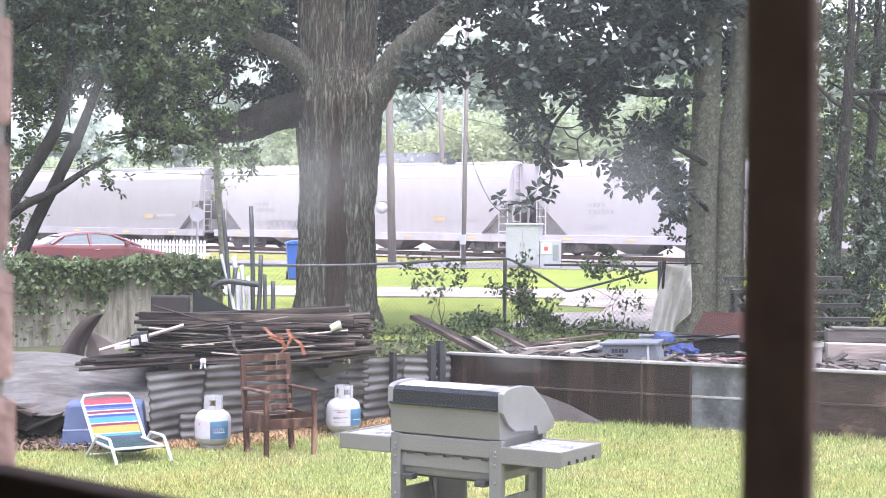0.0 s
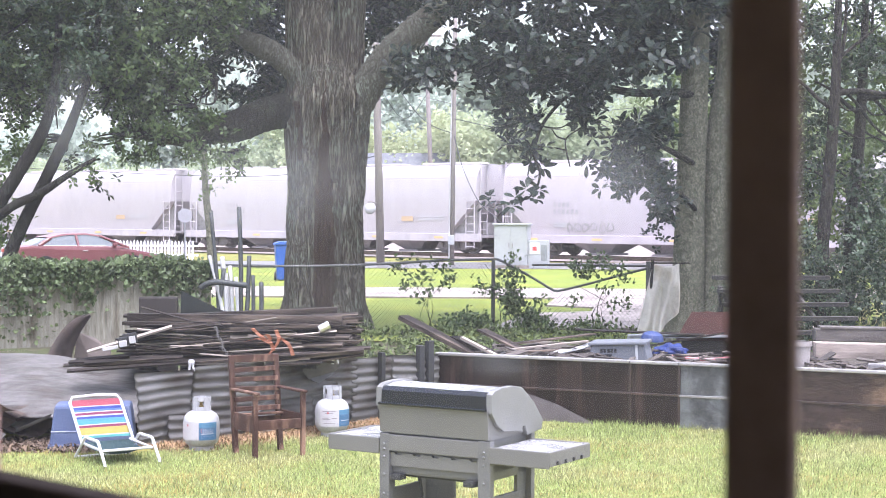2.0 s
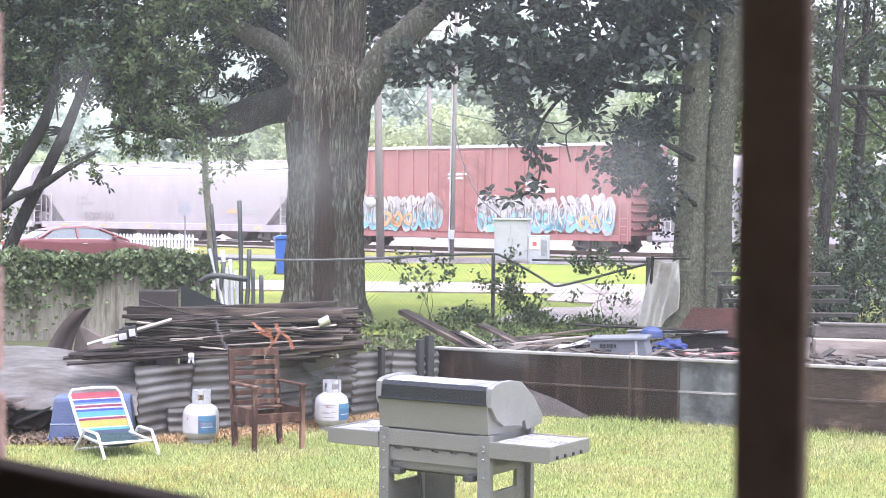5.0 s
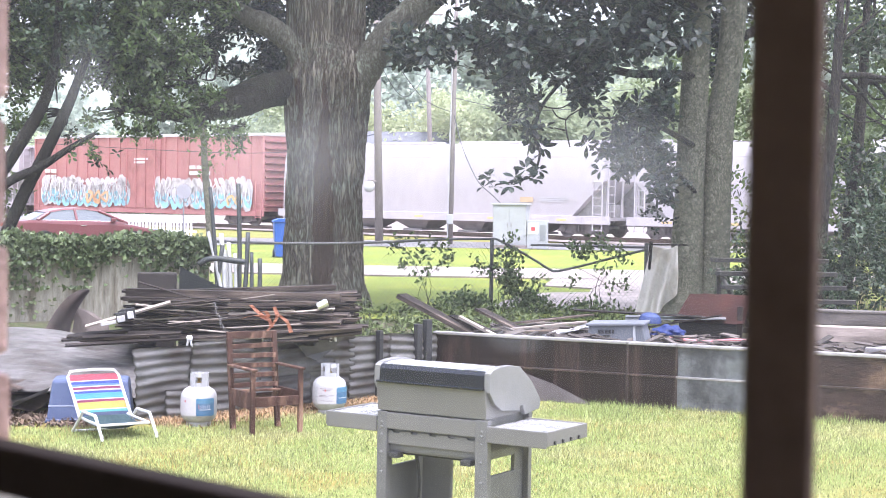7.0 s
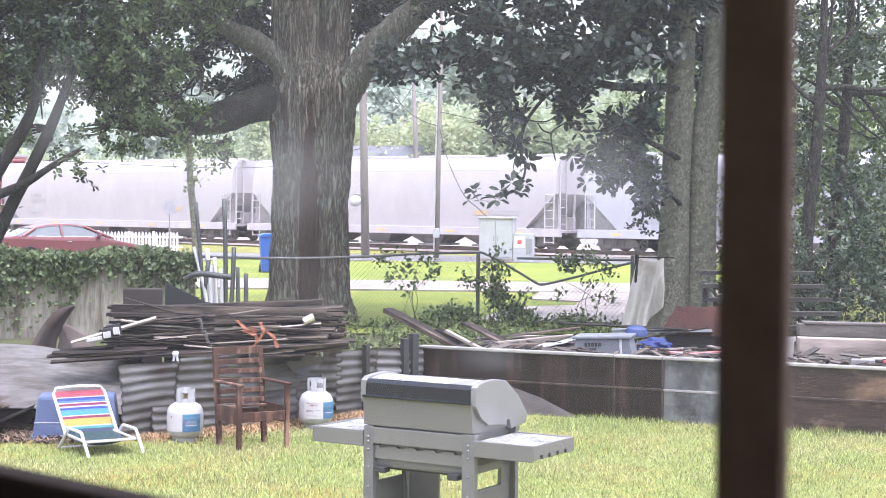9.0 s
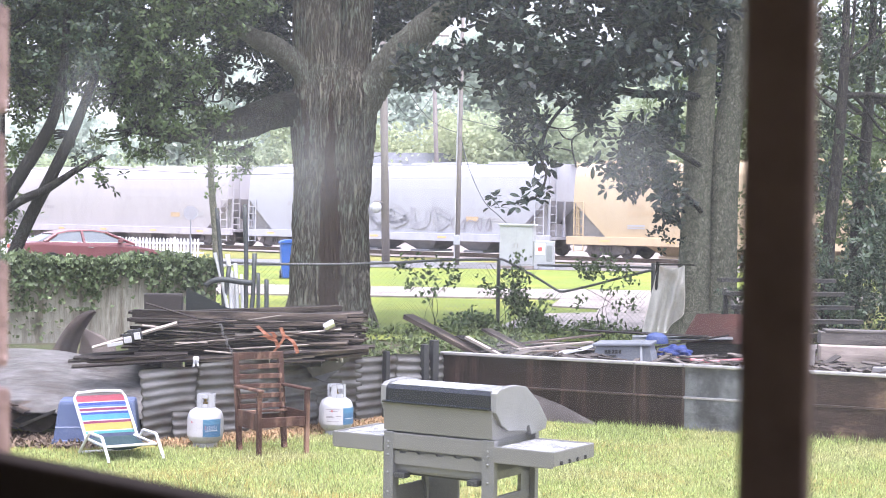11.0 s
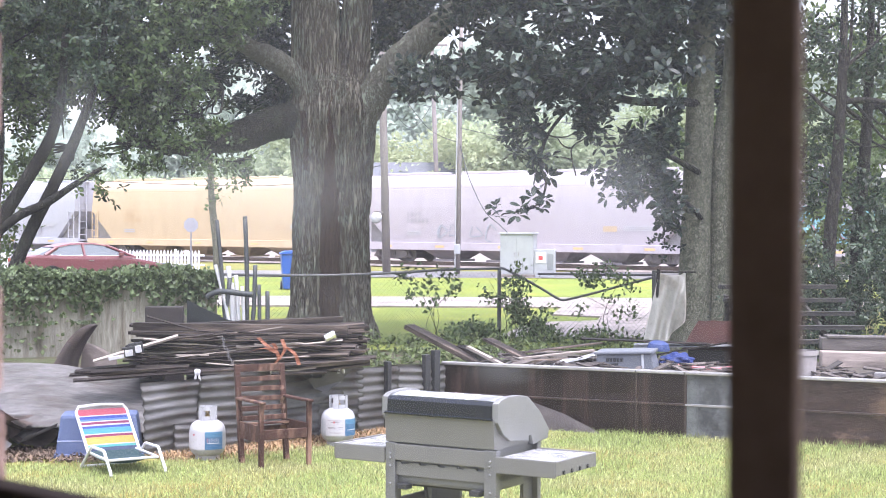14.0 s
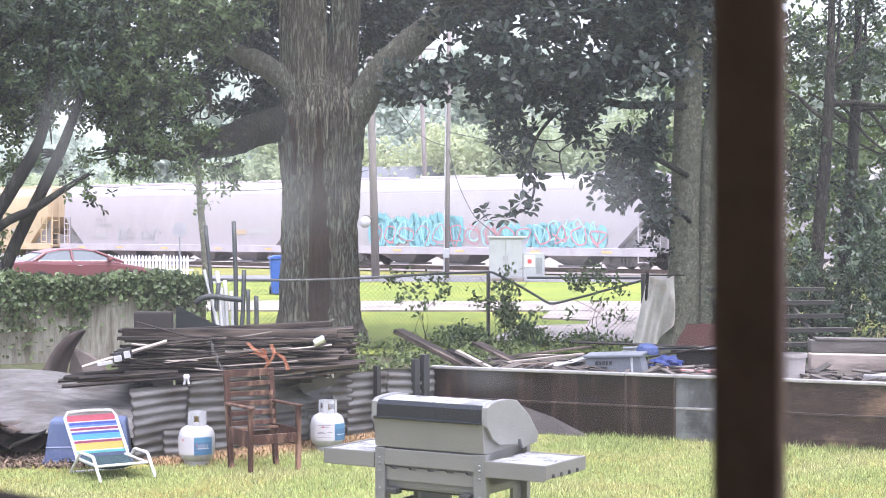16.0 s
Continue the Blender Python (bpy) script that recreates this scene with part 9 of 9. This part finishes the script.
def far_house():
    h = empty("distant_house", pose(-3.6, 124, 0, 0, 0, -8))
    tagged(h, "low distant house with a grey shingle roof", "house")
    part("wall", one_box(-7, 7, -4, 4, 0, 4.0), mat("house_siding", (0.16, 0.165, 0.18), 0.7, vary=0.1), h)
    bm = bmesh.new()
    vs = [(-7.8, -4.8, 4.0), (7.8, -4.8, 4.0), (7.8, 4.8, 4.0), (-7.8, 4.8, 4.0), (-4.2, 0, 6.7), (4.2, 0, 6.7)]
    v = [bm.verts.new(p) for p in vs]
    for f in ((0, 1, 5, 4), (1, 2, 5), (2, 3, 4, 5), (3, 0, 4), (0, 3, 2, 1)):
        bm.faces.new([v[i] for i in f])
    bmesh.ops.recalc_face_normals(bm, faces=bm.faces)
    part("roof", bm, mat("grey_shingle", (0.115, 0.12, 0.14), 0.8, vary=0.15, scale=3), h)
    for x in (-4, 0, 4):
        part("window", one_box(x - 0.6, x + 0.6, -4.05, -3.99, 1.4, 2.8), MATS["car_glass"], h)


# ---------------------------------------------------------------- grass and litter near by
def grass():
    rng = np.random.default_rng(1)
    n = 210000
    x = rng.uniform(-5.0, 5.6, n)
    y = 9.5 + 7.6 * rng.uniform(0, 1, n) ** 0.8
    # keep to the lawn in front of the planters
    edge = np.where(x < -2.6, 14.35, np.where(x < 0, 14.3 + (x + 2.62) * 0.98, 16.86 - (x + 0.05) * 0.4525))
    k = y < edge + 0.02
    k &= rng.uniform(0, 1, n) < np.where((x < 0.0) & (edge - y < 0.55), 0.18, 1.0)
    x, y, edge = x[k], y[k], edge[k]
    n = len(x)
    near = np.clip(1 - (edge - y) / 0.25, 0, 1) * (x > 0.2)
    h = rng.uniform(0.014, 0.042, n) * (1 + near * 1.3) * (1 + 0.35 * np.sin(x * 2.3 + y * 1.7) * np.sin(y * 2.9 - x))
    a = rng.uniform(0, 6.28, n)
    lean = rng.uniform(0.1, 0.9, n) * h
    b = rng.uniform(0, 6.28, n)
    w = rng.uniform(0.002, 0.005, n)
    v = np.empty((n, 3, 3))
    v[:, 0] = np.stack([x + np.cos(a) * w, y + np.sin(a) * w, np.zeros(n)], 1)
    v[:, 1] = np.stack([x - np.cos(a) * w, y - np.sin(a) * w, np.zeros(n)], 1)
    v[:, 2] = np.stack([x + np.cos(b) * lean, y + np.sin(b) * lean, h], 1)
    ob = link_mesh("grass", array_mesh("grass", v.reshape(-1, 3), np.arange(n * 3).reshape(-1, 3)), M_GRASSBLADE)
    tagged(ob, "short green and straw-coloured lawn grass", "grass", kind="stuff")
    # dry straw and leaf litter at the foot of the corrugated iron
    n = 5000
    s = rng.uniform(0, 1, n)
    t = rng.normal(0.22, 0.16, n)
    x = -2.62 + 2.57 * s + 0.70 * t
    y = 14.28 + 2.52 * s - 0.71 * t
    c = np.stack([x, y, rng.uniform(0.005, 0.03, n)], 1)
    ob = link_mesh("straw_litter", leaf_mesh("straw_litter", c, 0.07, 0.012, rng, droop=0, up=2.0), mat("straw", (0.30, 0.19, 0.10), 0.9, vary=0.3, bump=0, island=0.5))
    tagged(ob, "dry brown straw litter along the corrugated iron", "straw", kind="stuff")
    n = 3000
    x = rng.uniform(-5, -2.7, n)
    y = rng.uniform(13.9, 14.7, n)
    c = np.stack([x, y, rng.uniform(0.005, 0.04, n)], 1)
    ob = link_mesh("leaf_litter", leaf_mesh("leaf_litter", c, 0.06, 0.03, rng, droop=0, up=2.0), mat("dead_leaf", (0.11, 0.075, 0.05), 0.9, vary=0.3, bump=0, island=0.5))
    tagged(ob, "dark dead leaves by the scrap heap", "leaf litter", kind="stuff")
    # tall weed in front of the grill's foot
    c = clumps(rng, [(-0.12, 7.75, 0.16, 0.10, 0.06, 0.15), (0.0, 7.7, 0.10, 0.12, 0.06, 0.1)], 9000, 0.02, 5)
    c = c[c[:, 2] > 0.01]
    ob = link_mesh("weed_clump", leaf_mesh("weed_clump", c, 0.05, 0.02, rng, up=0), M_GRASSBLADE)
    tagged(ob, "small green weeds at the grill's foot", "weeds", kind="stuff")


def porch_ledge():
    # weathered board below the window, outside
    b = empty("porch_board", WIN)
    tagged(b, "weathered grey wooden ledge board outside the window", "ledge")
    part("board", one_box(0.1, 1.6, 0.30, 0.335, -0.31, -0.262, bevel=0.006), mat("grey_ledge_wood", (0.36, 0.34, 0.33), 0.8, vary=0.25, scale=16, stretch=(0.2, 1, 1)), b)
    part("wire_loop", one_tube(curve_pts([(0.70, 0.29, -0.27), (0.66, 0.27, -0.24), (0.63, 0.28, -0.265), (0.66, 0.28, -0.30), (0.70, 0.28, -0.32)], 5), 0.0025, 6), mat("white_picket_paint", (0.74, 0.73, 0.74), 0.6), b)
    part("bracket", one_box(1.0, 1.06, 0.07, 0.34, -0.40, -0.315, bevel=0.006), M_FRAME, b)


pipes()
hanging_tarp()
vines()
car()
picket_fence()
trash_bin()
cabinets()
poles()
far_house()
porch_ledge()
grass()


def motions():
    """The train rolls by at an even speed."""
    for car, s0 in CARS:
        walk(car, [(t, car_pose(s0, t)) for t in (0.0, 4.0, 8.0, 12.0, 16.0)])
    step = 1 / FPS
    n = round(16.0 * FPS)
    for ws, x in WHEELS:
        walk(ws, [(i * step, pose(x, 0, 0.62, 0, math.degrees(SPEED * i * step / WHEEL_R), 0)) for i in range(n + 1)])


motions()
